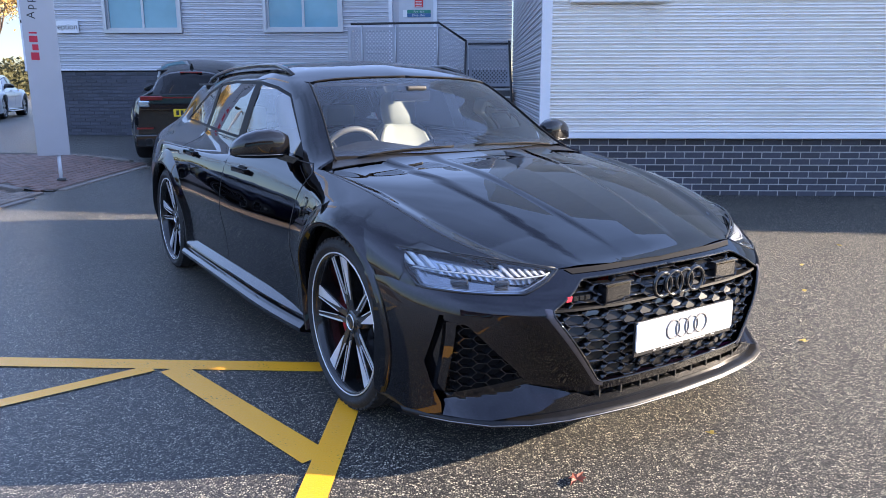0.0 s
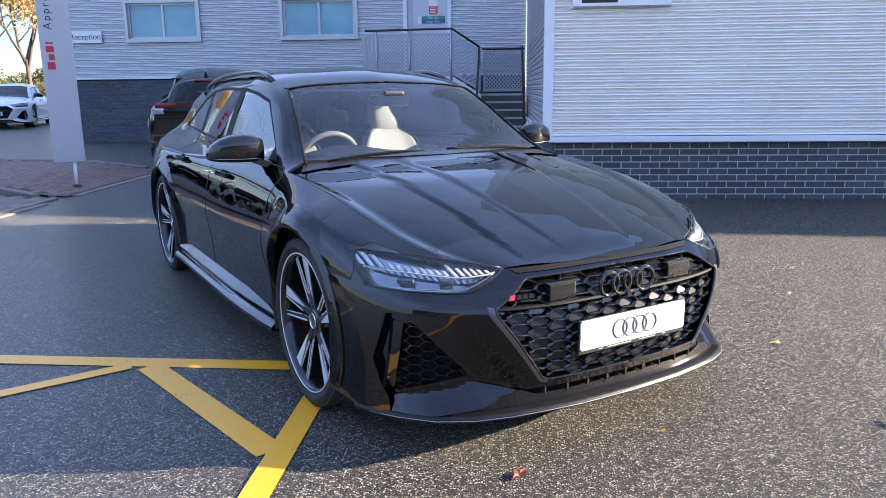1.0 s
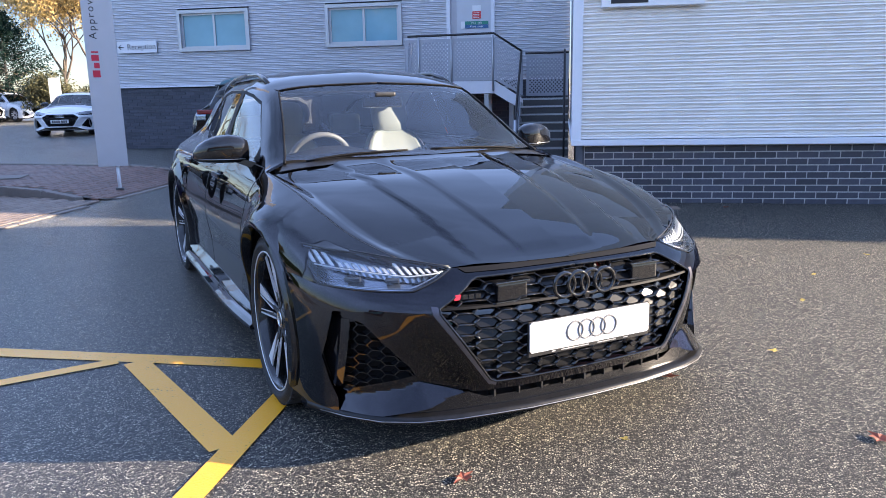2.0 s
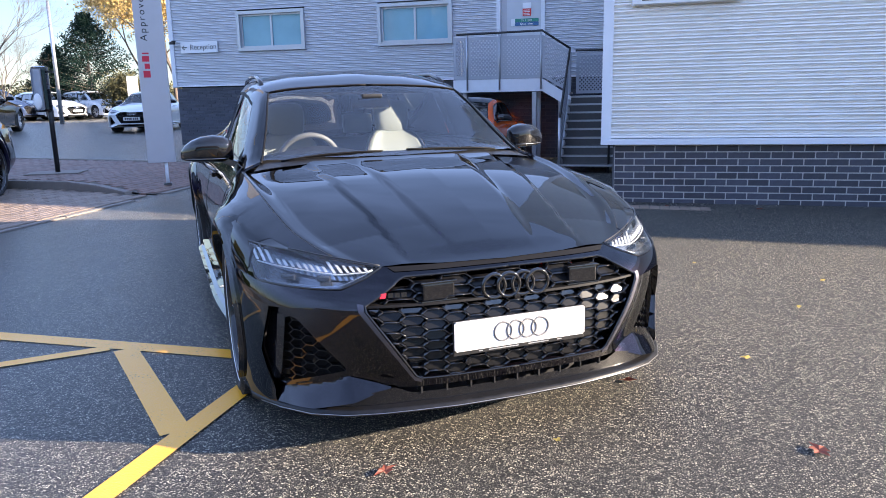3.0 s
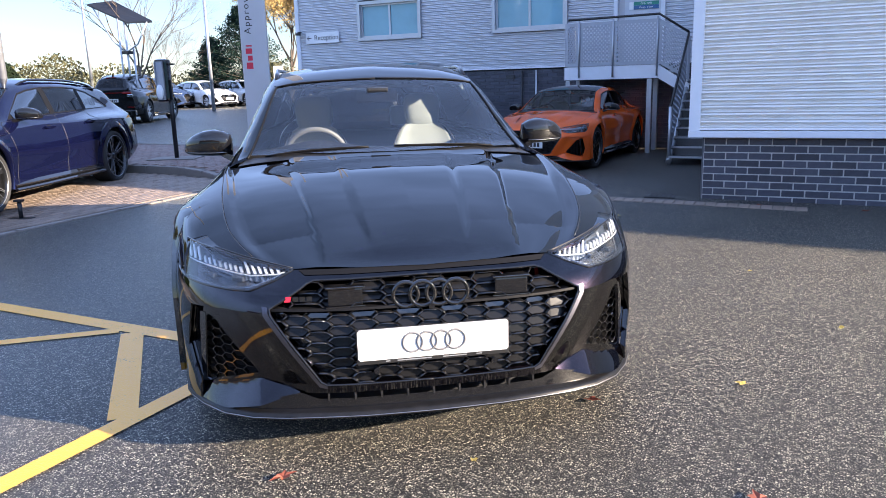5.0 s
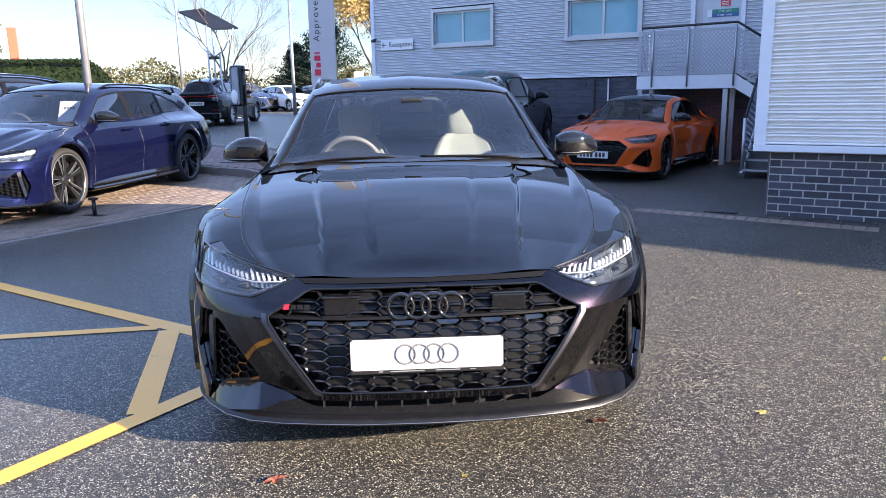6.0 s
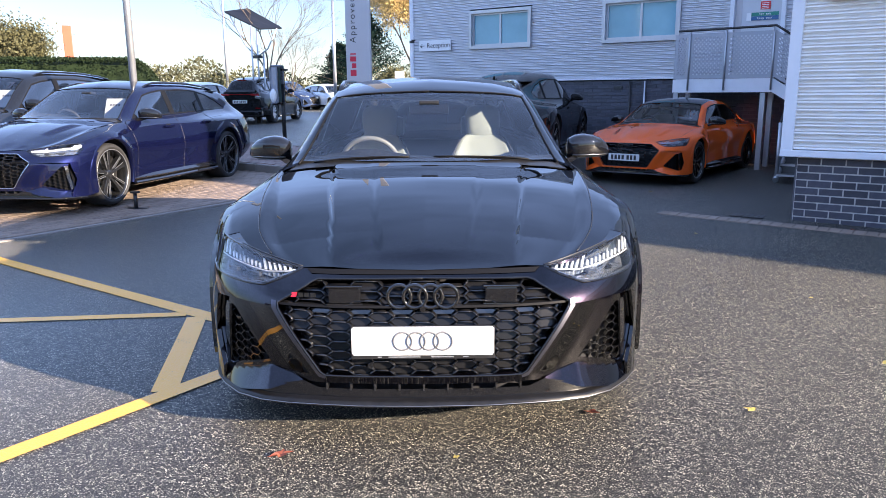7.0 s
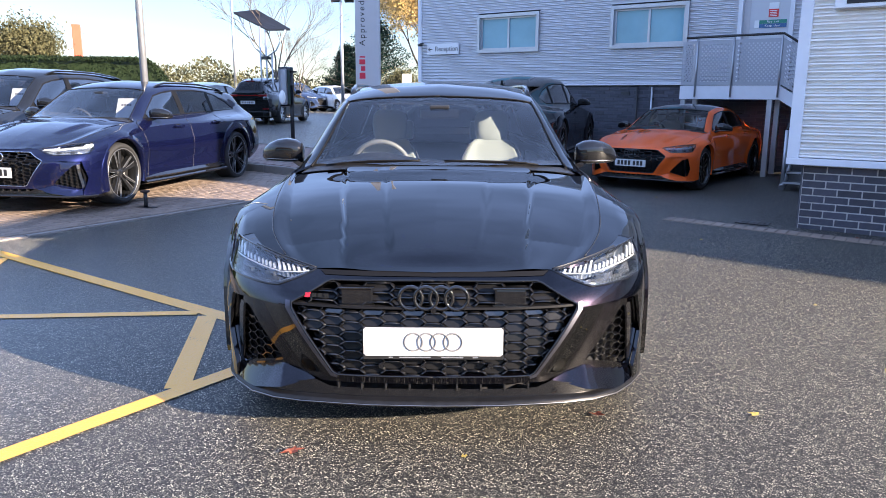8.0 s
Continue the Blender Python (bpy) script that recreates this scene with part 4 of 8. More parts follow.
def wheel(parent, x, y, r, rim_r, side, tyre_w=0.275, detail=True, spokes="vee", caliper=RED_CAL, turn=0.0):
    """A road wheel with tyre, rim, spokes, disc and caliper. side: +1 for the car's left."""
    w = new("wheel")
    w.parent = parent
    w.matrix_local = pose(x, y, r, 0, 0, turn) @ (Matrix.Identity(4) if side > 0 else pose(0, 0, 0, 0, 0, 180))
    h = tyre_w / 2
    shoulder = [(rim_r - 0.004, h - 0.018), (rim_r + 0.010, h - 0.003), (rim_r + 0.018, h + 0.001), (rim_r + 0.020, h + 0.004), (rim_r + 0.030, h + 0.004), (r - 0.028, h + 0.001), (r - 0.012, h - 0.012), (r - 0.004, h - 0.030), (r - 0.001, h - 0.050)]
    grooves = []
    for gy in (0.062, 0.022, -0.022, -0.062):
        grooves += [(r, gy + 0.006), (r - 0.007, gy + 0.005), (r - 0.007, gy - 0.005), (r, gy - 0.006)]
    t = shoulder + (grooves if detail else [(r, 0)]) + [(r - 0.001, -h + 0.045), (r - 0.010, -h + 0.016), (rim_r + 0.02, -h + 0.004), (rim_r - 0.004, -h + 0.02)]
    bm = bmesh.new()
    add_revolve(bm, t, 64)
    if detail:
        # shoulder cuts of the tread
        for k in range(60):
            m_ = Matrix.Rotation(2 * math.pi * k / 60, 4, "Y")
            add_box(bm, r - 0.020, r - 0.0045, h - 0.036, h - 0.010, -0.012, 0.012, 0.0, m_ @ pose(0, 0, 0, 0, 0, 0))
    bmesh.ops.recalc_face_normals(bm, faces=bm.faces)
    part("tyre", bm, RUBBER, w, "black low-profile tyre")
    bm = bmesh.new()
    add_revolve(bm, [(rim_r + 0.002, h - 0.012), (rim_r, h - 0.006), (rim_r - 0.008, h - 0.006), (rim_r - 0.016, h - 0.016), (rim_r - 0.022, h - 0.05), (rim_r - 0.035, -h + 0.05), (rim_r - 0.004, -h + 0.02)], 64)
    bmesh.ops.recalc_face_normals(bm, faces=bm.faces)
    part("rim_barrel", bm, ALLOY_DARK, w)
    bm = bmesh.new()
    add_revolve(bm, [(rim_r + 0.001, h - 0.011), (rim_r + 0.001, h - 0.004), (rim_r - 0.004, h - 0.004), (rim_r - 0.006, h - 0.011)], 64, closed=True)
    bmesh.ops.recalc_face_normals(bm, faces=bm.faces)
    part("rim_lip", bm, ALLOY if detail else ALLOY_GREY, w, "bright machined rim edge")
    yf = h - 0.022

    def blade(bm, pts, y0, y1, thick, inset=0.0):
        """A plate between radius lines; inset chamfers its front edge."""
        depth_at = lambda q: y0 + (y1 - y0) * math.hypot(*q) / rim_r
        lo = [bm.verts.new((q[0], depth_at(q) - thick, q[1])) for q in pts]
        sh = [bm.verts.new((q[0], depth_at(q) - inset, q[1])) for q in pts]
        hi = sh
        if inset:
            tips = shrink(pts, inset)
            hi = [bm.verts.new((q[0], depth_at(q), q[1])) for q in tips]
        bm.faces.new(hi)
        bm.faces.new(lo[::-1])
        for i in range(len(pts)):
            j = (i + 1) % len(pts)
            bm.faces.new((lo[i], lo[j], sh[j], sh[i]))
            if inset:
                bm.faces.new((sh[i], sh[j], hi[j], hi[i]))

    R = rim_r - 0.008
    for k in range(5):
        a = 2 * math.pi * k / 5 + 0.105

        def pt(rr, off, a=a):
            c, s = math.cos(a), math.sin(a)
            return (rr * c - off * s, rr * s + off * c)

        def rp(off):
            """On the rim, off to one side of the spoke's line."""
            return pt(math.sqrt(R * R - off * off), off)

        if spokes == "vee":
            # two arms that part from the hub; on each a machined face
            wide = [pt(0.045, 0.0), pt(R * 0.40, 0.002), rp(0.014), rp(0.046), rp(0.080), pt(R * 0.38, 0.040), pt(0.045, 0.032)]
            slim = [pt(0.045, -0.030), pt(R * 0.40, -0.034), rp(-0.072), rp(-0.048), pt(R * 0.42, -0.012), pt(0.045, -0.002)]
            for arm in (wide, slim):
                dark = bmesh.new()
                blade(dark, arm, yf - 0.036, yf - 0.006, 0.055, 0.004)
                bmesh.ops.recalc_face_normals(dark, faces=dark.faces)
                part("spoke", dark, ALLOY_DARK, w, "anthracite split spoke")
            faces_ = [[pt(R * 0.33, 0.030), pt(R * 0.60, 0.026), rp(0.026), rp(0.050), rp(0.077), pt(R * 0.40, 0.037)],
                      [pt(R * 0.40, 0.004), rp(0.016), rp(0.020), pt(R * 0.44, 0.009)],
                      [pt(R * 0.26, -0.029), rp(-0.070), rp(-0.064), pt(R * 0.30, -0.024)],
                      [pt(R * 0.43, -0.015), rp(-0.053), rp(-0.050), pt(R * 0.41, -0.011)]]
            for q in faces_ if detail else faces_[1:]:
                br = bmesh.new()
                blade(br, q, yf - 0.033, yf - 0.003, 0.006)
                bmesh.ops.recalc_face_normals(br, faces=br.faces)
                part("spoke_facing", br, ALLOY if detail else ALLOY_GREY, w, "machined silver spoke face")
        else:
            sp = bmesh.new()
            for sgn in (1, -1):
                blade(sp, [pt(0.05, sgn * 0.006), pt(R, sgn * 0.035), pt(R, sgn * 0.085), pt(0.05, sgn * 0.035)][::sgn], yf - 0.025, yf - 0.002, 0.03)
            bmesh.ops.recalc_face_normals(sp, faces=sp.faces)
            part("spoke", sp, ALLOY if spokes == "silver" else ALLOY_DARK, w)
    revolve("hub_cap", [(0.0, yf - 0.022), (0.028, yf - 0.023), (0.036, yf - 0.026), (0.060, yf - 0.036), (0.075, yf - 0.08)], ALLOY_DARK, w, n=24)
    if detail:
        revolve("badge_ring", [(0.030, yf - 0.023), (0.032, yf - 0.019), (0.035, yf - 0.023)], CHROME, w, n=24)
        for k in range(5):
            a = 2 * math.pi * (k + 0.5) / 5 + 0.105
            bm = bmesh.new()
            add_tube(bm, [(0.056 * math.cos(a), yf - 0.06, 0.056 * math.sin(a)), (0.056 * math.cos(a), yf - 0.030, 0.056 * math.sin(a))], 0.009, 6)
            part("wheel_bolt", bm, ALLOY_DARK, w)
    rd = min(0.215, rim_r * 0.76)
    revolve("brake_disc", [(0.07, -0.005), (rd, -0.005), (rd, -0.035), (0.07, -0.035)], DISC, w, n=48, closed=True)
    bm = bmesh.new()
    rin, rout = rim_r * 0.50, rim_r * 0.84
    pr = []
    for q in np.linspace(-46, 46, 11):
        q = radians(q)
        pr.append([bm.verts.new((-rr * math.cos(q) * side, yy, rr * math.sin(q) + 0.02)) for rr, yy in ((rin, -0.09), (rout, -0.09), (rout, 0.012), (rout - 0.02, 0.028), (rin + 0.02, 0.028), (rin, 0.012))])
    for p0, p1 in zip(pr, pr[1:]):
        for i in range(6):
            bm.faces.new((p0[i], p0[(i + 1) % 6], p1[(i + 1) % 6], p1[i]))
    bm.faces.new(pr[0])
    bm.faces.new(pr[-1][::-1])
    bmesh.ops.recalc_face_normals(bm, faces=bm.faces)
    part("caliper", bm, caliper, w, "red brake caliper" if caliper is RED_CAL else "")
    return w


def hex_mesh(name, f, poly, cw, ch, bar, depth, mat, parent, label="", stretch=0.55, plates=0.0):
    """A honeycomb grille of long hexagons over surface f(a, b) within poly; each bar stands proud."""
    bm, backs = bmesh.new(), bmesh.new()
    poly_np = np.array(poly)
    lo, hi = poly_np.min(0), poly_np.max(0)
    segs = {}
    fl = cw / 2 * stretch
    pitch = cw / 2 + fl
    mid_x = (lo[0] + hi[0]) / 2
    n_c, n_r = int((hi[0] - lo[0]) / pitch / 2) + 2, int((hi[1] - lo[1]) / ch) + 2
    for i in range(-n_c, n_c + 1):
        for j in range(-1, n_r):
            cx, cy = mid_x + i * pitch, lo[1] + j * ch + (ch / 2 if i % 2 else 0)
            hexp = [(cx - cw / 2, cy), (cx - fl, cy + ch / 2), (cx + fl, cy + ch / 2), (cx + cw / 2, cy), (cx + fl, cy - ch / 2), (cx - fl, cy - ch / 2)]
            for a, b in zip(hexp, hexp[1:] + hexp[:1]):
                segs[tuple(sorted((tuple(np.round(a, 3)), tuple(np.round(b, 3)))))] = (a, b)
            if plates:
                # a sloping plate closes the back of each cell
                inner = [(cx + (px_ - cx) * 0.84, cy + (pz - cy) * 0.80) for px_, pz in hexp]
                if inside(poly, inner).all():
                    q = np.array(inner)
                    P = f(q[:, 0], q[:, 1])
                    P[:, 0] -= plates + (q[:, 1] - cy) * 0.22
                    f_new = backs.faces.new([backs.verts.new(p) for p in P])
                    f_new.normal_update()
                    if f_new.normal.x < 0:
                        f_new.normal_flip()
    if plates:
        part(name.replace("mesh", "infill"), backs, GRILLE_BACK, parent, "black infill behind grille cells")
    else:
        backs.free()
    out = list(segs.values())
    ends = np.array([q for s in out for q in s])
    ok = inside(poly, ends)
    for n, (a, b) in enumerate(out):
        ia, ib = ok[2 * n], ok[2 * n + 1]
        if not ia and not ib:
            continue
        a, b = np.array(a), np.array(b)
        if not (ia and ib):
            if not ia:
                a, b = b, a
            t0, t1 = 0.0, 1.0
            for _ in range(12):
                tm = (t0 + t1) / 2
                if inside(poly, [tuple(a + (b - a) * tm)])[0]:
                    t0 = tm
                else:
                    t1 = tm
            b = a + (b - a) * t0
            if np.linalg.norm(b - a) < 0.003:
                continue
        d = (b - a) / np.linalg.norm(b - a)
        nrm = np.array([-d[1], d[0]]) * bar / 2
        q = np.array([a - nrm, a + nrm, b + nrm, b - nrm])
        P = f(q[:, 0], q[:, 1])
        mid = np.array([a, b])
        T = f(mid[:, 0], mid[:, 1])
        # a ridge: wide base behind, narrow crest in front
        back = P - np.array([depth, 0, 0])
        fr = [bm.verts.new(p) for p in (T[0] * 0.7 + P[0] * 0.3, T[0] * 0.7 + P[1] * 0.3, T[1] * 0.7 + P[2] * 0.3, T[1] * 0.7 + P[3] * 0.3)]
        bk = [bm.verts.new(p) for p in back]
        bm.faces.new(fr)
        for i in range(4):
            bm.faces.new((bk[i], bk[(i + 1) % 4], fr[(i + 1) % 4], fr[i]))
    bmesh.ops.recalc_face_normals(bm, faces=bm.faces)
    return part(name, bm, mat, parent, label, smooth=plates > 0)


def ring_tube(bm, cx, cz, x, r, w, n=36, m=8):
    """A ring facing forward."""
    rings = []
    for k in range(n):
        a = 2 * math.pi * k / n
        rings.append([bm.verts.new((x + w * math.sin(2 * math.pi * q / m), cx + (r + w * math.cos(2 * math.pi * q / m)) * math.cos(a), cz + (r + w * math.cos(2 * math.pi * q / m)) * math.sin(a))) for q in range(m)])
    for k in range(n):
        for q in range(m):
            f = bm.faces.new((rings[k][q], rings[k][(q + 1) % m], rings[(k + 1) % n][(q + 1) % m], rings[(k + 1) % n][q]))
            f.smooth = True


# half rings of the estate body: x, nine (y, z) from sill to roof middle
def estate_rows():
    X = [-4.05, -3.98, -3.78, -3.70, -3.40, -2.93, -2.30, -1.60, -1.12, -0.80, -0.50, -0.28, 0.0, 0.40, 0.70, 0.95]
    vals = {
        0: ([-4.05, -3.4, -2.9, -0.3, 0.4, 0.95], [0.62, 0.80, 0.84, 0.84, 0.80, 0.40], [-4.05, -3.4, -2.9, 0.4, 0.95], [0.30, 0.22, 0.17, 0.16, 0.16]),
        1: ([-4.05, -3.4, -2.9, -2.3, -0.6, 0.0, 0.4, 0.95], [0.70, 0.88, 0.93, 0.90, 0.90, 0.955, 0.90, 0.45], [-4.05, -3.4, -2.9, 0.4, 0.95], [0.36, 0.27, 0.23, 0.22, 0.2]),
        2: ([-4.05, -3.8, -3.4, -2.9, -2.3, -0.6, 0.0, 0.4, 0.95], [0.74, 0.86, 0.93, 0.955, 0.91, 0.905, 0.972, 0.925, 0.5], [-4.05, 0.95], [0.46, 0.42]),
        3: ([-4.05, -3.8, -3.4, -2.9, -2.3, -1.2, -0.55, 0.0, 0.4, 0.7, 0.95], [0.73, 0.845, 0.925, 0.965, 0.938, 0.930, 0.940, 0.990, 0.925, 0.80, 0.5], [-4.05, -2.9, -1.2, 0, 0.4, 0.95], [0.66, 0.66, 0.62, 0.64, 0.62, 0.56]),
        4: ([-4.05, -3.75, -2.93, -2.3, -1.2, -0.45, 0.0, 0.36, 0.7, 0.95], [0.66, 0.80, 0.915, 0.900, 0.878, 0.894, 0.950, 0.885, 0.66, 0.4], [-4.05, -3.75, -2.93, -2.3, -1.2, -0.45, 0.0, 0.36, 0.7, 0.95], [0.90, 0.905, 0.89, 0.875, 0.86, 0.85, 0.825, 0.755, 0.685, 0.62]),
        5: ([-4.05, -3.75, -3.4, -2.93, -2.3, -1.2, -0.5, 0.0, 0.4, 0.7, 0.95], [0.56, 0.60, 0.635, 0.695, 0.770, 0.822, 0.815, 0.79, 0.73, 0.58, 0.36], [-4.05, -3.75, -3.4, -2.93, -2.3, -1.2, -0.5, 0.0, 0.4, 0.7, 0.95], [1.0, 1.045, 1.02, 0.99, 0.97, 0.957, 0.945, 0.885, 0.785, 0.70, 0.63]),
        6: ([-4.05, -3.98, -3.78, -3.4, -2.93, -2.3, -1.6, -1.12, -0.8, -0.5, 0.0, 0.4, 0.7, 0.95], [0.52, 0.50, 0.445, 0.455, 0.495, 0.550, 0.588, 0.585, 0.645, 0.715, 0.60, 0.52, 0.42, 0.30], [-4.05, -3.98, -3.78, -3.70, -3.4, -2.93, -2.3, -1.6, -1.12, -0.8, -0.5, 0.0, 0.4, 0.7, 0.95], [0.95, 1.02, 1.21, 1.270, 1.325, 1.368, 1.398, 1.402, 1.330, 1.155, 0.978, 0.918, 0.822, 0.728, 0.65]),
        8: ([-4.05, 0.95], [0, 0], [-4.05, -3.98, -3.78, -3.70, -3.4, -2.93, -2.3, -1.6, -1.2, -1.05, -0.70, -0.34, 0.0, 0.40, 0.70, 0.80, 0.95], [0.97, 1.05, 1.30, 1.350, 1.398, 1.440, 1.470, 1.465, 1.410, 1.350, 1.165, 0.992, 0.945, 0.850, 0.745, 0.70, 0.66]),
    }
    rows = []
    f = {k: (pchip(a, b), pchip(c, d)) for k, (a, b, c, d) in vals.items()}
    for x in sorted(set(X + [-3.2, -2.6, -1.95, -1.35, -0.95, -0.65, -0.4, -0.15, 0.2, 0.55, 0.8])):
        ring = []
        for k in range(9):
            if k == 7:
                y6, z6, z8 = float(f[6][0](x)), float(f[6][1](x)), float(f[8][1](x))
                ring.append((0.56 * y6, z6 + (z8 - z6) * 0.72))
            else:
                ring.append((float(f[k][0](x)), float(f[k][1](x))))
        rows.append((x, ring))
    return rows


def remap(rows, front, wheelbase, rear, width, height, cowl=0.0):
    """Another car's proportions from the same rings."""
    sx0, sx1 = wheelbase / 2.88, rear / 1.17

    def fx(x):
        if x > 0:
            return x * front / 0.95
        return x * sx0 if x > -2.88 else -wheelbase + (x + 2.88) * sx1

    out = []
    for x, ring in rows:
        out.append((fx(x), [(y * width / 0.972, z if k < 3 else (z - 0.46) * (height - 0.46) / (1.445 - 0.46) + 0.46) for k, (y, z) in enumerate(ring)]))
    return out


def mirror_both(fn):
    """Runs fn for the car's left (+1) and right (-1)."""
    for sg in (1, -1):
        fn(sg)


def flip_y(ob):
    """Mirrors a mesh object across y = 0."""
    me = ob.data
    co = np.empty(len(me.vertices) * 3)
    me.vertices.foreach_get("co", co)
    co[1::3] *= -1
    me.vertices.foreach_set("co", co)
    me.flip_normals()
    me.update()
    return ob


def side_panel(name, shape, outline, mat, parent, label="", holes=(), sg=1, step=0.05, edge=0.03, offset=0.0, lip=0.0):
    P, F, N, loops = patch(shape.surf, outline, holes, step, edge)
    if (N[:, 1] * 1 + N[:, 2] * 0.5).mean() < 0:
        N = -N
        F = [f[::-1] for f in F]
    P = P + N * offset
    verts, faces, norms = [tuple(p) for p in P], [tuple(f) for f in F], [tuple(n) for n in N]
    if lip:
        used = set()
        for f in faces:
            for a, b in zip(f, f[1:] + f[:1]):
                used.add((a, b))
        rim = [(a, b) for a, b in used if (b, a) not in used]
        low = {}
        for k in {q for e in rim for q in e}:
            low[k] = (len(verts), len(verts) + 1)
            verts += [tuple(P[k]), tuple(P[k] - N[k] * lip)]
            norms += [tuple(N[k])] * 2
        faces += [(low[b][0], low[a][0], low[a][1], low[b][1]) for a, b in rim]
    if sg < 0:
        verts = [(x, -y, z) for x, y, z in verts]
        norms = [(x, -y, z) for x, y, z in norms]
        faces = [f[::-1] for f in faces]
    return mesh_object(name, verts, faces, mat, parent, label, True, norms)


def top_panel(name, shape, half, mat, parent, label="", step=0.05, edge=0.03, offset=0.0):
    """A panel over the middle: half is its outline on the left, closed along the middle line."""
    P, F, N, loops = patch(shape.surf, half, (), step, edge)
    if N[:, 2].mean() + N[:, 0].mean() * 0.3 < 0:
        N = -N
        F = [f[::-1] for f in F]
    N[np.abs(P[:, 1]) < 1e-4, 1] = 0
    P = P + N * offset
    o = len(P)
    verts = [tuple(p) for p in P] + [(x, -y, z) for x, y, z in P]
    norms = [tuple(n) for n in N] + [(x, -y, z) for x, y, z in N]
    faces = [tuple(f) for f in F] + [tuple(o + i for i in f[::-1]) for f in F]
    return mesh_object(name, verts, faces, mat, parent, label, True, norms)


def seam(name, pts, r, mat, parent, both=True, n=5):
    bm = bmesh.new()
    add_tube(bm, pts, r, n)
    if both:
        add_tube(bm, [(x, -y, z) for x, y, z in pts], r, n)
    bmesh.ops.recalc_face_normals(bm, faces=bm.faces)
    return part(name, bm, mat, parent)


def seat(parent, x, y, mat, name="seat"):
    s = new(name)
    s.parent = parent
    s.matrix_local = pose(x, y, -0.02)
    bm = bmesh.new()
    # shaped back with side bolsters: rows up the back, across
    rows = []
    for z, w, dep in ((0.50, 0.25, 0.0), (0.62, 0.262, 0.02), (0.76, 0.262, 0.05), (0.88, 0.236, 0.085), (0.96, 0.212, 0.11), (1.02, 0.182, 0.13), (1.055, 0.155, 0.145), (1.078, 0.120, 0.155)):
        row = []
        for q in np.linspace(-1, 1, 11):
            bol = 0.055 * max(0.0, abs(q) - 0.55) / 0.45 * (1 if z < 0.9 else 0.3)
            row.append(bm.verts.new((-dep + bol, q * w, z)))
        rows.append(row)
    back = [[bm.verts.new((v.co.x - 0.11, v.co.y * 0.93, v.co.z)) for v in row] for row in rows]
    for r0, r1 in zip(rows, rows[1:]):
        for i in range(10):
            bm.faces.new((r0[i], r0[i + 1], r1[i + 1], r1[i])).smooth = True
    for r0, r1 in zip(back, back[1:]):
        for i in range(10):
            bm.faces.new((r0[i + 1], r0[i], r1[i], r1[i + 1])).smooth = True
    for k in range(len(rows) - 1):
        for i in (0, 10):
            bm.faces.new((rows[k][i], rows[k + 1][i], back[k + 1][i], back[k][i])).smooth = True
    for i in range(10):
        bm.faces.new((rows[-1][i], rows[-1][i + 1], back[-1][i + 1], back[-1][i])).smooth = True
    bmesh.ops.recalc_face_normals(bm, faces=bm.faces)
    part("backrest", bm, mat, s)
    bm = bmesh.new()
    # headrest: narrower at its foot, rounded at the top
    rings_h = []
    for z, w_h, x0, x1 in ((1.055, 0.085, -0.245, -0.160), (1.078, 0.110, -0.255, -0.150), (1.13, 0.121, -0.262, -0.148), (1.19, 0.126, -0.268, -0.155), (1.240, 0.122, -0.268, -0.160), (1.270, 0.104, -0.262, -0.172), (1.284, 0.068, -0.250, -0.188)):
        xm, xr = (x0 + x1) / 2, (x1 - x0) / 2
        ring_h = []
        for q in range(20):
            a = 2 * math.pi * q / 20
            c_, s_ = math.cos(a), math.sin(a)
            ring_h.append(bm.verts.new((xm + xr * math.copysign(abs(c_) ** 0.6, c_), w_h * math.copysign(abs(s_) ** 0.6, s_), z)))
        rings_h.append(ring_h)
    for r0, r1 in zip(rings_h, rings_h[1:]):
        for q in range(20):
            bm.faces.new((r0[q], r0[(q + 1) % 20], r1[(q + 1) % 20], r1[q]))
    bm.faces.new(rings_h[-1])
    bm.faces.new(rings_h[0][::-1])
    bmesh.ops.recalc_face_normals(bm, faces=bm.faces)
    part("headrest", bm, mat, s, smooth=True)
    for sg in (1, -1):
        tube("piping", [(-dep + bol, sg * w * 0.985, z) for z, w, dep, bol in ((0.62, 0.262, 0.02, 0.056), (0.76, 0.262, 0.05, 0.056), (0.88, 0.236, 0.085, 0.056), (0.955, 0.214, 0.11, 0.02), (1.02, 0.182, 0.13, 0.018), (1.055, 0.155, 0.145, 0.018))], 0.006, DARK_TRIM, s, n=5)
    # cushion in dark trim, not the seat's leather: shade put into its colour
    bm = bmesh.new()
    add_box(bm, 0.0, 0.48, -0.26, 0.26, 0.36, 0.52, 0.05)
    part("cushion", bm, DARK_TRIM, s)
    return s


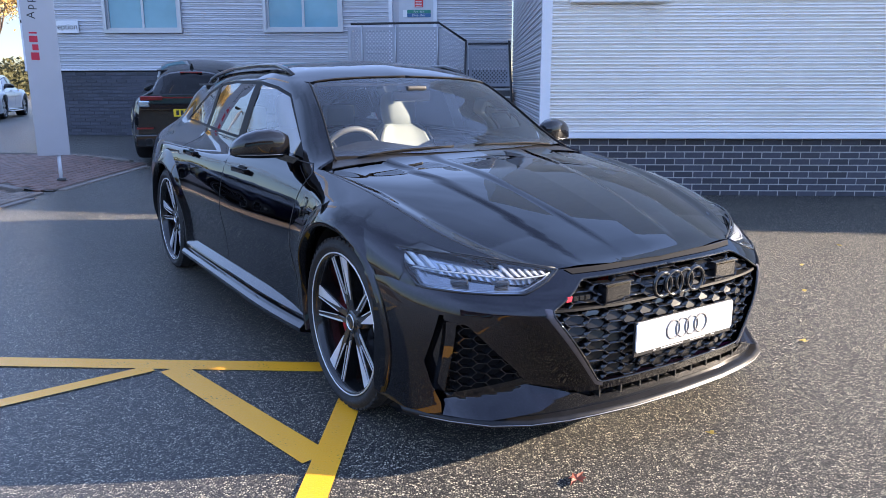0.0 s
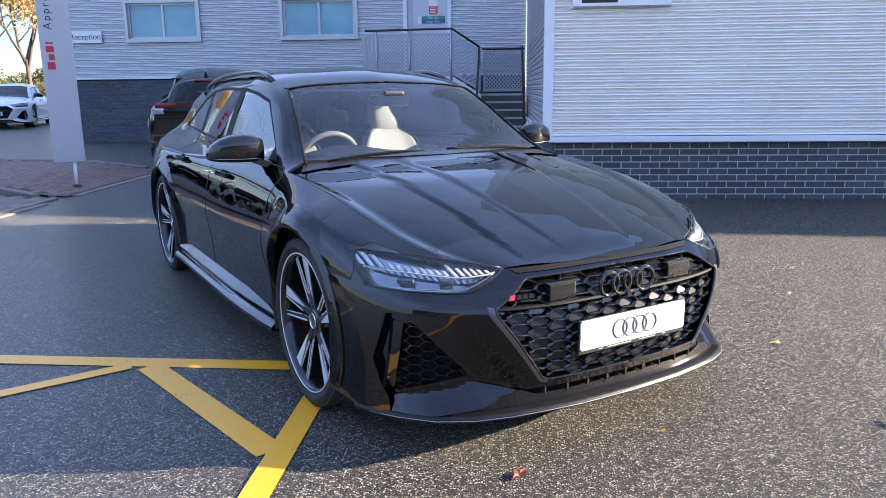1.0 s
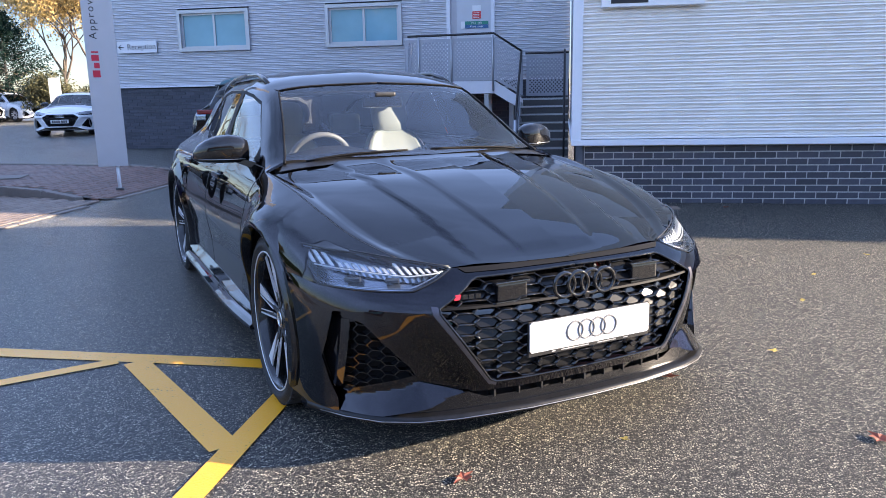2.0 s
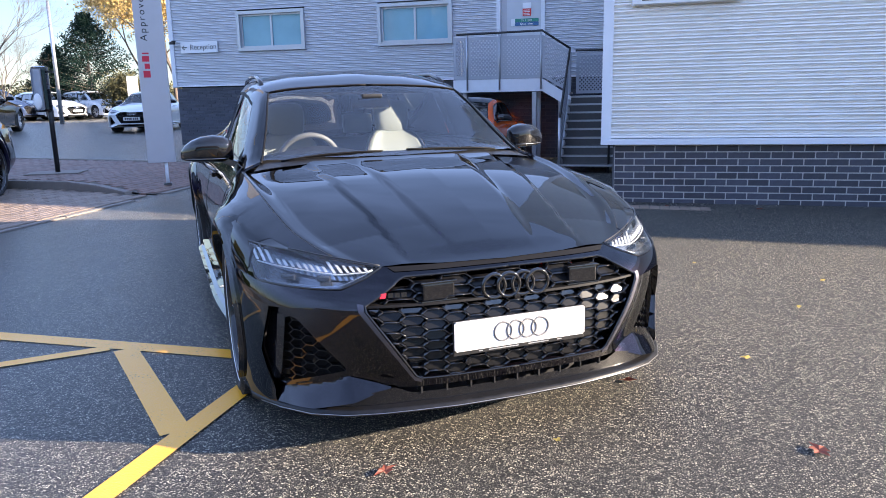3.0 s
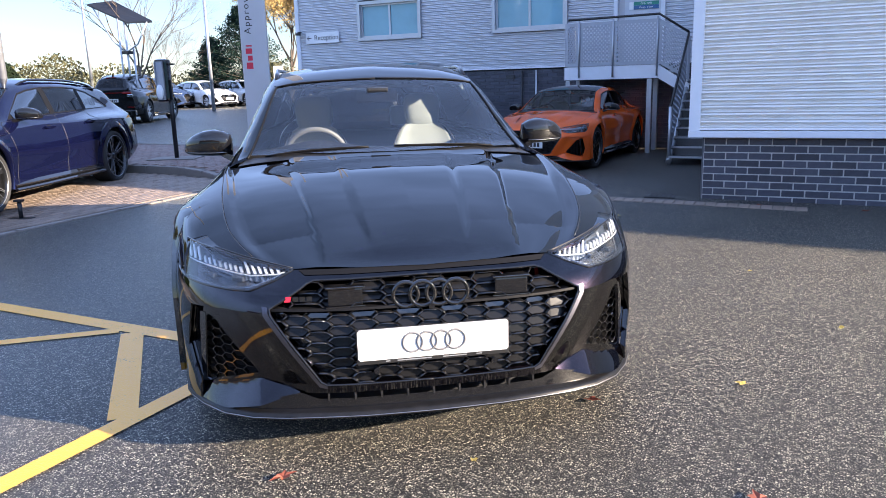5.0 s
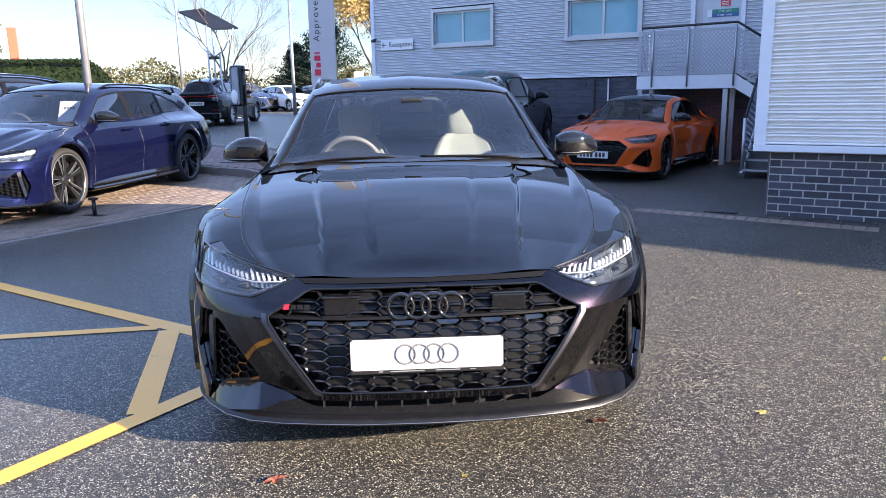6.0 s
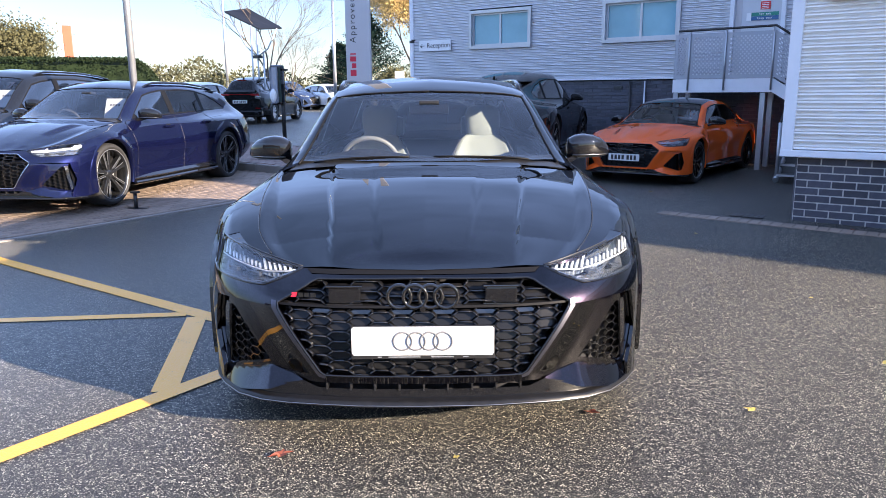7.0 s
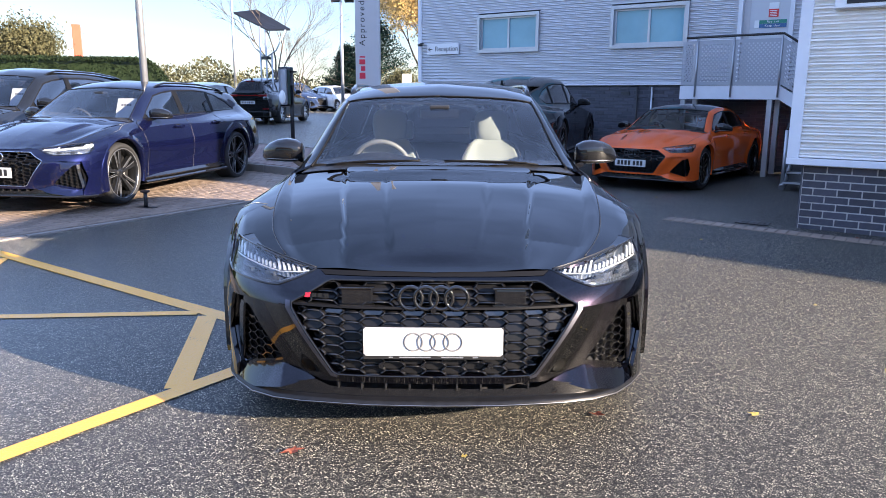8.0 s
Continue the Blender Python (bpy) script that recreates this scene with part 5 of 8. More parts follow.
def make_car(name, label, paint_mat, m, front=0.95, wheelbase=2.88, rear=1.17, width=0.972, height=1.445, tyre=0.36, rim=0.285, hero=False, spokes="vee", side_glass=None, roof_drop=0.0, plate=None, seat_mat=None, group="", fz=1.0, roof_rails=True, caliper=None, coarse=1.0, rear_plate=None, steer=0.0, card=False, rear_detail=False, grille_detail=True, roof_mat=None):
    """A five-seat car: lofted body with cut panels, glazing, lamps, grille, wheels, mirrors and cabin."""
    car = thing(name, label, "car", m, group)
    rows = estate_rows()
    if roof_drop:
        new_rows = []
        for x, ring in rows:
            k = max(0.0, min(1.0, (-1.9 - x) / 1.9)) ** 1.5 * roof_drop
            new_rows.append((x, [(y, z - (k if i >= 6 else k * 0.45 if i == 5 else k * 0.12 if i == 4 else 0)) for i, (y, z) in enumerate(ring)]))
        rows = new_rows
    S = Shape(remap(rows, front, wheelbase, rear, width, height))
    sx, sy = front / 0.95, width / 0.972
    hz = (height - 0.46) / (1.445 - 0.46)

    def X(x):
        if x > 0:
            return x * sx
        return x * wheelbase / 2.88 if x > -2.88 else -wheelbase + (x + 2.88) * rear / 1.17

    def Z(z):
        return z if z < 0.46 else (z - 0.46) * hz + 0.46

    def side(pts, step=0.04):
        return S.side([(X(x), Z(z)) for x, z in pts], step)

    def top(pts, step=0.04):
        return S.top([(X(x), y * sy) for x, y in pts], step)

    st, ed = 0.05 * coarse, 0.03 * coarse
    ra = tyre + 0.045
    af = arch(0, tyre + 0.005, ra, 36, 197)
    ar = arch(-wheelbase, tyre + 0.005, ra, 180 - 180 + 2, 176)
    glass = side_glass or GLASS_DARK

    # ---- front plan curve ----
    py = np.array([0, 0.25, 0.45, 0.60, 0.72, 0.82, 0.89, 0.93, 0.955]) * sy
    pxx = np.array([0.935, 0.927, 0.897, 0.845, 0.765, 0.665, 0.55, 0.45, 0.35]) * sx
    sl = np.concatenate([[0], np.cumsum(np.hypot(np.diff(py), np.diff(pxx)))])
    fpx, fpy = pchip(sl, pxx), pchip(sl, py)
    s_end = float(sl[-1])
    s_of = lambda y: float(np.interp(y * sy, py, sl))
    off = pchip([0.05, 0.17, 0.24, 0.45, 0.55, 0.62, 0.68, 0.74, 0.82], [-0.05, 0.005, 0.0, 0.012, 0.0, -0.035, -0.105, -0.175, -0.27])

    def fas(a, b):
        a, b = np.asarray(a, float), np.asarray(b, float)
        aa = np.abs(a)
        return np.stack([fpx(aa) + off(b), fpy(aa) * np.where(a < 0, -1, 1), b * fz], axis=1)

    def fpoly(pts):
        return [((s_end if y is None else s_of(y)), z) for y, z in pts]

    def fascia(nm, pts, mat, lab="", holes=(), offset=0.0, both=True, sg=1, step=0.035, edge=0.02, lip=0.0, parent=car, surf=None):
        P, F, N, loops = patch(surf or fas, fpoly(pts), [fpoly(h) for h in holes], step * coarse, edge * coarse)
        if N[:, 0].mean() < 0:
            N = -N
            F = [f[::-1] for f in F]
        P = P + N * offset
        verts, faces, norms = [tuple(p) for p in P], [tuple(f) for f in F], [tuple(n) for n in N]
        if lip:
            used = {(a, b) for f in faces for a, b in zip(f, f[1:] + f[:1])}
            rim_e = [(a, b) for a, b in used if (b, a) not in used and not (abs(verts[a][1]) < 1e-5 and abs(verts[b][1]) < 1e-5)]
            low = {}
            for k in {q for e in rim_e for q in e}:
                low[k] = (len(verts), len(verts) + 1)
                verts += [tuple(P[k]), (P[k][0] - lip, P[k][1], P[k][2])]
                norms += [tuple(N[k])] * 2
            faces += [(low[b][0], low[a][0], low[a][1], low[b][1]) for a, b in rim_e]
        if both == "pair":
            fascia_mirror = [(x, -y, z) for x, y, z in verts]
            mesh_object(nm, fascia_mirror, [f[::-1] for f in faces], mat, parent, lab, True, [(x, -y, z) for x, y, z in norms])
        elif both:
            o = len(verts)
            faces += [tuple(o + i for i in f[::-1]) for f in list(faces)]
            verts += [(x, -y, z) for x, y, z in verts]
            norms += [(x, -y, z) for x, y, z in norms]
        elif sg < 0:
            verts = [(x, -y, z) for x, y, z in verts]
            norms = [(x, -y, z) for x, y, z in norms]
            faces = [f[::-1] for f in faces]
        return mesh_object(nm, verts, faces, mat, parent, lab, True, norms)

    def ftube(nm, pts, r, mat, parent=car, closed=True, both=True, push=0.0, lab="", n=6):
        loop = resample(pts, 0.03, closed)
        if closed:
            loop.append(loop[0])
        P = fas(np.array([s_of(abs(y)) for y, z in loop]), np.array([z for y, z in loop]))
        P[:, 0] += push
        for sg in ((1, -1) if both else (1,)):
            bm = bmesh.new()
            add_tube(bm, [(x, sg * y, z) for x, y, z in P], r, n)
            bmesh.ops.recalc_face_normals(bm, faces=bm.faces)
            part(nm, bm, mat, parent, lab)

    # ---- bumper ----
    def fas_mid(a, b):
        """The hollowed cheek beside the grille."""
        P = fas(a, b)
        y = np.abs(P[:, 1]) / sy
        edge_y = 0.395 + (np.clip(np.asarray(b, float), 0.3, 0.56) - 0.3) / 0.26 * 0.165
        t = np.clip((y - edge_y) / 0.16, 0, 1)
        P[:, 0] -= 0.055 * t * t * (3 - 2 * t)
        return P

    def fas_low(a, b):
        """The sloping shelf under the intakes."""
        P = fas(a, b)
        y = np.abs(P[:, 1]) / sy
        b = np.asarray(b, float)
        topz = np.interp(y, [0.40, 0.61, 0.83, 0.95], [0.262, 0.300, 0.230, 0.225])
        t = np.clip((topz - b) / 0.085, 0, 1)
        w = np.clip((y - 0.36) / 0.18, 0, 1)
        P[:, 0] += w * (-0.050 + 0.075 * t)
        return P

    intake = [(0.612, 0.312), (0.625, 0.340), (0.765, 0.505), (0.785, 0.514), (0.803, 0.508), (0.828, 0.250), (0.812, 0.243)]
    upper_skin = [(0.556, 0.560), (0.556, 0.578), (0.425, 0.652), (0.40, 0.660), (0, 0.664), (0, 0.690), (0.42, 0.690), (0.467, 0.688), (0.53, 0.658), (0.622, 0.624), (0.70, 0.622), (0.83, 0.626), (0.885, 0.630), (0.93, 0.645), (None, 0.640), (None, 0.545), (0.93, 0.545), (0.865, 0.548), (0.73, 0.563)]
    fascia("front_bumper", upper_skin, paint_mat, "glossy painted bumper skin", lip=0.06)
    mid_skin = [(0, 0.270), (0, 0.300), (0.375, 0.300), (0.395, 0.312), (0.554, 0.553), (0.60, 0.566), (0.73, 0.566), (0.852, 0.552), (0.870, 0.46), (0.886, 0.372), (0.868, 0.29), (0.848, 0.230), (0.83, 0.230), (0.61, 0.302), (0.47, 0.266), (0.40, 0.271)]
    slot = [(0.838, 0.246), (0.815, 0.512), (0.826, 0.528), (0.848, 0.526), (0.864, 0.45), (0.879, 0.372), (0.862, 0.30), (0.846, 0.244)]
    fascia("bumper_cheek", mid_skin, paint_mat, "hollowed painted bumper cheek", [intake, slot], lip=0.03, surf=fas_mid, step=0.016 if hero else 0.035)
    fascia("slot_panel", slot, GLOSS_BLACK, "gloss black air slot", offset=-0.009, both="pair", surf=fas_mid)
    fascia("bumper_corner", [(0.856, 0.549), (None, 0.545), (None, 0.19), (0.90, 0.165), (0.852, 0.166), (0.852, 0.226), (0.872, 0.29), (0.890, 0.372), (0.874, 0.46)], paint_mat, "", lip=0.05, both="pair")
    low_skin = [(0.474, 0.262), (0.61, 0.299), (0.83, 0.227), (0.848, 0.226), (0.848, 0.168), (0.75, 0.184), (0.60, 0.226)]
    fascia("bumper_shelf", low_skin, paint_mat, "painted lower bumper shelf", lip=0.03, both="pair", surf=fas_low, step=0.012 if hero else 0.035)
    # near-black sheet that paints the shaded hollow behind grille, intakes and lower slot
    fascia("grille_backing", [(0, 0.19), (0.70, 0.19), (0.86, 0.20), (0.87, 0.545), (0.80, 0.55), (0.58, 0.57), (0.42, 0.665), (0, 0.67)], DARK_VOID, "", offset=-0.11, step=0.08, edge=0.06)
    gp = [(0, 0.300), (0.375, 0.300), (0.395, 0.312), (0.556, 0.555), (0.556, 0.575), (0.425, 0.652), (0.40, 0.660), (0, 0.664)]
    full = [(s_of(y), z) for y, z in gp] + [(-s_of(y), z) for y, z in gp[::-1]]
    lower = [(s, min(z, 0.565)) for s, z in full]
    upper = [(s, max(z, 0.573)) for s, z in full]
    cw, ch = (0.102, 0.0385) if grille_detail else (0.12, 0.05)
    back = lambda a, b: fas(a, b) - np.array([0.012, 0, 0])
    back_mid = lambda a, b: fas_mid(a, b) - np.array([0.022, 0, 0])
    if hero:
        fascia("grille_baffle", [(0, 0.302), (0.374, 0.302), (0.393, 0.314), (0.552, 0.555), (0.552, 0.564), (0, 0.564)], GRILLE, "gloss black grille baffle", offset=-0.040, step=0.08, edge=0.06)
    hex_mesh("grille_mesh", back, lower, cw, ch, 0.0095, 0.026, GRILLE, car, "gloss black honeycomb grille", plates=0.018 if hero else 0.0)
    hex_mesh("upper_grille_mesh", back, upper, cw * 1.25, ch * 0.82, 0.0085, 0.026, GRILLE, car, "gloss black honeycomb grille", stretch=0.7, plates=0.020 if hero else 0.0)
    bm = bmesh.new()
    q = np.linspace(-s_of(0.55), s_of(0.55), 31)
    for z0, z1 in ((0.566, 0.574),):
        lo_p, hi_p = fas(q, np.full(31, z0)) - np.array([0.008, 0, 0]), fas(q, np.full(31, z1)) - np.array([0.008, 0, 0])
        lo_v, hi_v = [bm.verts.new(p) for p in lo_p], [bm.verts.new(p) for p in hi_p]
        lo_b, hi_b = [bm.verts.new(p - np.array([0.04, 0, 0])) for p in lo_p], [bm.verts.new(p - np.array([0.04, 0, 0])) for p in hi_p]
        for i in range(30):
            bm.faces.new((lo_v[i], lo_v[i + 1], hi_v[i + 1], hi_v[i]))
            bm.faces.new((hi_v[i], hi_v[i + 1], hi_b[i + 1], hi_b[i]))
            bm.faces.new((lo_b[i], lo_b[i + 1], lo_v[i + 1], lo_v[i]))
    bmesh.ops.recalc_face_normals(bm, faces=bm.faces)
    part("grille_bar", bm, SURROUND, car)
    ftube("grille_frame", [(y, z) for y, z in gp[:-1]] + [(0, 0.664)], 0.005, GLOSS_BLACK if hero or roof_mat else CHROME, push=0.001, closed=False)
    if hero:
        fascia("grille_edge", [(0.375, 0.289), (0.40, 0.296), (0.578, 0.553), (0.580, 0.580), (0.560, 0.578), (0.560, 0.555), (0.398, 0.310), (0.372, 0.298)], GRAPHITE, "satin grille surround edge", offset=0.006, lip=0.012, both="pair")
        fascia("bonnet_slot", [(0, 0.674), (0.43, 0.674), (0.452, 0.689), (0, 0.690)], SURROUND, "black slot under bonnet edge", offset=0.003, step=0.06)
        for k in range(-4, 5):
            p = fas(np.array([math.copysign(s_of(abs(k) * 0.095), k) if k else 0.0]), np.array([0.682]))[0]
            box("slot_rib", p[0] - 0.004, p[0] + 0.006, p[1] - 0.012, p[1] + 0.012, 0.6775, 0.6795, GLOSS_BLACK, car)
    # side intakes
    for sg in (1, -1):
        sp = [(sg * s_of(y), z) for y, z in intake]
        hex_mesh("intake_mesh", back_mid, sp, 0.070, 0.036, 0.007, 0.03, GRILLE, car, "black honeycomb intake mesh", stretch=0.45)
    # upright blade beside each intake
    for sg in (1, -1):
        bm = bmesh.new()
        rowsb = []
        for z in np.linspace(0.258, 0.518, 7):
            kz = (z - 0.258) / 0.26
            pf = fas_mid(np.array([s_of(0.832 - 0.026 * kz), s_of(0.846 - 0.018 * kz)]), np.array([z, z]))
            rowsb.append([bm.verts.new((pf[0][0] - 0.045, sg * pf[0][1], pf[0][2])), bm.verts.new((pf[0][0] + 0.004, sg * (pf[0][1] - 0.002), pf[0][2])), bm.verts.new((pf[1][0] + 0.006, sg * pf[1][1], pf[1][2])), bm.verts.new((pf[1][0] - 0.06, sg * pf[1][1], pf[1][2]))])
        for r0, r1 in zip(rowsb, rowsb[1:]):
            for i in range(3):
                bm.faces.new((r0[i], r0[i + 1], r1[i + 1], r1[i]))
        bmesh.ops.recalc_face_normals(bm, faces=bm.faces)
        part("intake_blade", bm, GLOSS_BLACK if hero or roof_mat else CHROME, car, "upright gloss blade")
    # splitter and lower slot
    bm = bmesh.new()
    qs = [0, 0.12, 0.25, 0.40, 0.52, 0.64, 0.75, 0.84, 0.90, 0.93]
    prof = ((0.016, 0.208), (0.036, 0.200), (0.034, 0.188), (-0.02, 0.176), (-0.16, 0.176), (-0.06, 0.212), (-0.01, 0.210))
    ringsb = []
    for y in [-v for v in qs[:0:-1]] + qs:
        s = s_of(abs(y))
        bx, by = float(fpx(np.array([s]))[0]), float(fpy(np.array([s]))[0])
        rise = -0.035 * max(0.0, abs(y) - 0.45) / 0.48
        ringsb.append([bm.verts.new((bx + dx * (1 if abs(y) < 0.8 else 0.5), math.copysign(by, y) if y else 0.0, (z + rise) * fz)) for dx, z in prof])
    for r0, r1 in zip(ringsb, ringsb[1:]):
        for i in range(len(prof)):
            j = (i + 1) % len(prof)
            bm.faces.new((r0[i], r0[j], r1[j], r1[i])).smooth = i in (0, 1)
    bmesh.ops.recalc_face_normals(bm, faces=bm.faces)
    part("front_splitter", bm, CARBON if hero else GLOSS_BLACK, car, "carbon front lip" if hero else "gloss black front lip")
    if hero:
        edge_pts = []
        for y in [-v for v in qs[8:0:-1]] + qs[:9]:
            s = s_of(abs(y))
            rise = -0.035 * max(0.0, abs(y) - 0.45) / 0.48
            edge_pts.append((float(fpx(np.array([s]))[0]) + 0.035 * (1 if abs(y) < 0.8 else 0.5), math.copysign(float(fpy(np.array([s]))[0]), y) if y else 0.0, (0.1945 + rise) * fz))
        tube("lip_edge", edge_pts, 0.0022, DISC, car, "thin bright lip edge")
    fascia("lower_valance", [(0, 0.205), (0.44, 0.203), (0.62, 0.196), (0.76, 0.178), (0.76, 0.190), (0.60, 0.236), (0.47, 0.268), (0.41, 0.244), (0, 0.244)], GLOSS_BLACK, "", offset=-0.012, step=0.06)
    for k in range(-4, 5):
        y = k * 0.093 + 0.0
        s = s_of(abs(y))
        p = fas(np.array([math.copysign(s, y) if y else 0.0]), np.array([0.26]))[0]
        box("slot_fin", p[0] - 0.05, p[0] - 0.006, p[1] - 0.003, p[1] + 0.003, 0.240 * fz, 0.272 * fz, SATIN_BLACK, car)
    # ---- head lamps ----
    lamp = [(0.470, 0.690), (0.530, 0.661), (0.625, 0.628), (0.70, 0.626), (0.785, 0.628), (0.872, 0.632), (0.886, 0.640), (0.894, 0.70), (0.886, 0.753), (0.76, 0.739), (0.62, 0.716)]
    top_of = lambda y: float(np.interp(y, [0.470, 0.62, 0.76, 0.886], [0.690, 0.716, 0.739, 0.753]))
    low_of = lambda y: float(np.interp(y, [0.470, 0.530, 0.625, 0.70, 0.872], [0.690, 0.661, 0.628, 0.626, 0.632]))
    guide = lambda y: low_of(y) + (top_of(y) - low_of(y)) * float(np.interp(y, [0.47, 0.56, 0.64, 0.86], [0.2, 0.40, 0.46, 0.50]))
    for sg in (1, -1):
        L = new("headlight")
        L.parent = car
        L["label"] = "clear headlight with ladder of white light bars"
        fascia("lamp_housing", lamp, LAMP_DARK, "", both=False, sg=sg, offset=-0.055, parent=L, step=0.06, edge=0.04)
        fascia("lamp_glass", lamp, GLASS_LAMP, "clear lamp cover", both=False, sg=sg, offset=0.0, parent=L, step=0.05, edge=0.03).visible_shadow = False
        ys_ = list(np.linspace(0.50, 0.868, 22))
        upper_shelf = [(y, guide(y) + 0.003) for y in ys_] + [(y, top_of(y) - 0.006) for y in ys_[::-1]]
        fascia("upper_reflector", upper_shelf, LAMP_IN, "", both=False, sg=sg, offset=-0.040, parent=L, step=0.04, edge=0.03)
        fascia("lower_reflector", [(0.60, 0.646), (0.70, 0.640), (0.855, 0.645), (0.855, guide(0.85) - 0.008), (0.70, guide(0.70) - 0.008), (0.62, guide(0.62) - 0.006)], LAMP_DARK, "", both=False, sg=sg, offset=-0.030, parent=L, step=0.04, edge=0.03)
        fascia("lamp_shelf", [(0.61, 0.630), (0.74, 0.630), (0.86, 0.636), (0.86, 0.646), (0.74, 0.638), (0.60, 0.640)], LAMP_IN, "", both=False, sg=sg, offset=-0.018, parent=L)
        bars = bmesh.new()
        spots = [(0.515 + 0.0215 * k, 0.10, 0.92) for k in range(6)] + [(0.648 + 0.0205 * k, 0.10, 0.42) for k in range(8)] + [(0.818 + 0.021 * k, 0.10, 0.80 + 0.06 * k) for k in range(3)]
        for y, f0, f1 in spots:
            g0, t0 = guide(y), top_of(y) - 0.006
            z0, z1 = g0 + (t0 - g0) * f0, g0 + (t0 - g0) * f1
            a0, a1 = s_of(y), s_of(y + 0.0095)
            sk = 0.55 * (z1 - z0)
            P = fas(np.array([a0, a1, a1 + sk, a0 + sk]), np.array([z0, z0, z1, z1]))
            P[:, 0] -= 0.014
            fr = [bars.verts.new((p[0], sg * p[1], p[2])) for p in P]
            bk = [bars.verts.new((p[0] - 0.022, sg * p[1], p[2])) for p in P]
            bars.faces.new(fr)
            for i in range(4):
                bars.faces.new((fr[i], bk[i], bk[(i + 1) % 4], fr[(i + 1) % 4]))
        bmesh.ops.recalc_face_normals(bars, faces=bars.faces)
        part("light_bars", bars, DRL, L, "white light guide bars")
        line = fas(np.array([s_of(y) for y in ys_]), np.array([guide(y) for y in ys_]))
        tube("light_guide", [(p[0] - 0.012, sg * p[1], p[2]) for p in line], 0.0028, DRL, L, "thin clear light guide", n=6)
        for y, wd in ((0.665, 0.050), (0.775, 0.062)):
            p = fas(np.array([s_of(y)]), np.array([0.654]))[0]
            bm = bmesh.new()
            add_box(bm, -0.012, 0.012, -wd / 2, wd / 2, -0.010, 0.010, 0.006)
            ob = part("projector_lens", bm, GLASS_LENS, L, smooth=True)
            ob.matrix_local = pose(p[0] - 0.026, sg * p[1], p[2], 0, 0, sg * (28 if y < 0.7 else 42))
    ftube("lamp_brow", [(0.472, 0.694), (0.62, 0.721), (0.76, 0.744)], 0.003, SATIN_BLACK, push=-0.010, closed=False)
    ftube("lamp_trim", [(0.50, 0.681), (0.535, 0.665), (0.625, 0.635), (0.70, 0.633), (0.785, 0.635), (0.866, 0.639)], 0.0022, LAMP_IN, push=-0.012, closed=False)
    ftube("lamp_seal", lamp, 0.0042, GLOSS_BLACK, push=-0.003)

    # painted edge between lamp, wing and bonnet
    ys = np.linspace(0.476, 0.866, 28)
    A_ = fas(np.array([s_of(y) for y in ys]), np.interp(ys, [0.47, 0.62, 0.76, 0.886], [0.690, 0.716, 0.739, 0.753]))
    xb = np.interp(ys, [0.42, 0.50, 0.61, 0.685, 0.755, 0.83, 0.868, 0.886], [0.785, 0.76, 0.71, 0.655, 0.575, 0.47, 0.41, 0.39])
    for sg in (1, -1):
        bm = bmesh.new()
        prev = None
        for y, x, a_ in zip(ys, xb, A_):
            uv = S.top([(X(x - 0.004), y * sy), (X(x - 0.01), y * sy)], 1)[0]
            b_ = S.surf(np.array([uv[0]]), np.array([uv[1]]))[0]
            pair = [bm.verts.new((a_[0] - 0.004, sg * a_[1], a_[2] - 0.002)), bm.verts.new((b_[0], sg * b_[1], b_[2] - 0.0012))]
            if prev:
                bm.faces.new((prev[0], pair[0], pair[1], prev[1])).smooth = True
            prev = pair
        a_ = fas(np.array([s_of(0.888)]), np.array([0.755]))[0]
        x = X(0.385)
        b_ = S.surf(np.array([x]), np.array([S.v_of_z(x, Z(0.765))]))[0]
        pair = [bm.verts.new((a_[0] - 0.002, sg * a_[1], a_[2])), bm.verts.new((b_[0], sg * (b_[1] - 0.002), b_[2] - 0.002))]
        bm.faces.new((prev[0], pair[0], pair[1], prev[1])).smooth = True
        bmesh.ops.recalc_face_normals(bm, faces=bm.faces)
        part("lamp_lid", bm, paint_mat, car)

    zs = np.linspace(0.615, 0.756, 10)
    A_ = fas(np.array([s_of(v) for v in np.interp(zs, [0.615, 0.64, 0.70, 0.753], [0.893, 0.886, 0.893, 0.885])]), zs)
    for sg in (1, -1):
        bm = bmesh.new()
        prev = None
        for z, a_ in zip(zs, A_):
            x = X(float(np.interp(z, [0.60, 0.67, 0.752], [0.42, 0.44, 0.40]))) - 0.01
            b_ = S.surf(np.array([x]), np.array([S.v_of_z(x, Z(z))]))[0]
            pair = [bm.verts.new((a_[0] - 0.003, sg * a_[1], a_[2])), bm.verts.new((b_[0], sg * (b_[1] - 0.003), b_[2]))]
            if prev:
                bm.faces.new((prev[0], pair[0], pair[1], prev[1])).smooth = True
            prev = pair
        bmesh.ops.recalc_face_normals(bm, faces=bm.faces)
        part("lamp_side_lid", bm, paint_mat, car)

    # ---- body panels ----
    arch_f = [(x, z) for x, z in af]
    arch_r = [(x, z) for x, z in ar]

    def raw_side(pts, step=0.03):
        return S.side(pts, step)

    fz_bot = 0.245
    for sg in (1, -1):
        fender = raw_side([(X(0.40), Z(0.752)), (X(0.44), Z(0.67)), (X(0.42), 0.61), (X(0.36), 0.60)]) + raw_side(arch_f, 1) + raw_side([(X(-0.45), fz_bot), (X(-0.53), fz_bot), (X(-0.562), Z(0.50)), (X(-0.515), Z(0.80)), (X(-0.475), Z(0.915))])
        fender += [(X(x), 5 / 6) for x in np.linspace(-0.475, 0.63, 27)] + top([(0.655, 0.685), (0.575, 0.755), (0.47, 0.83), (0.41, 0.868)])
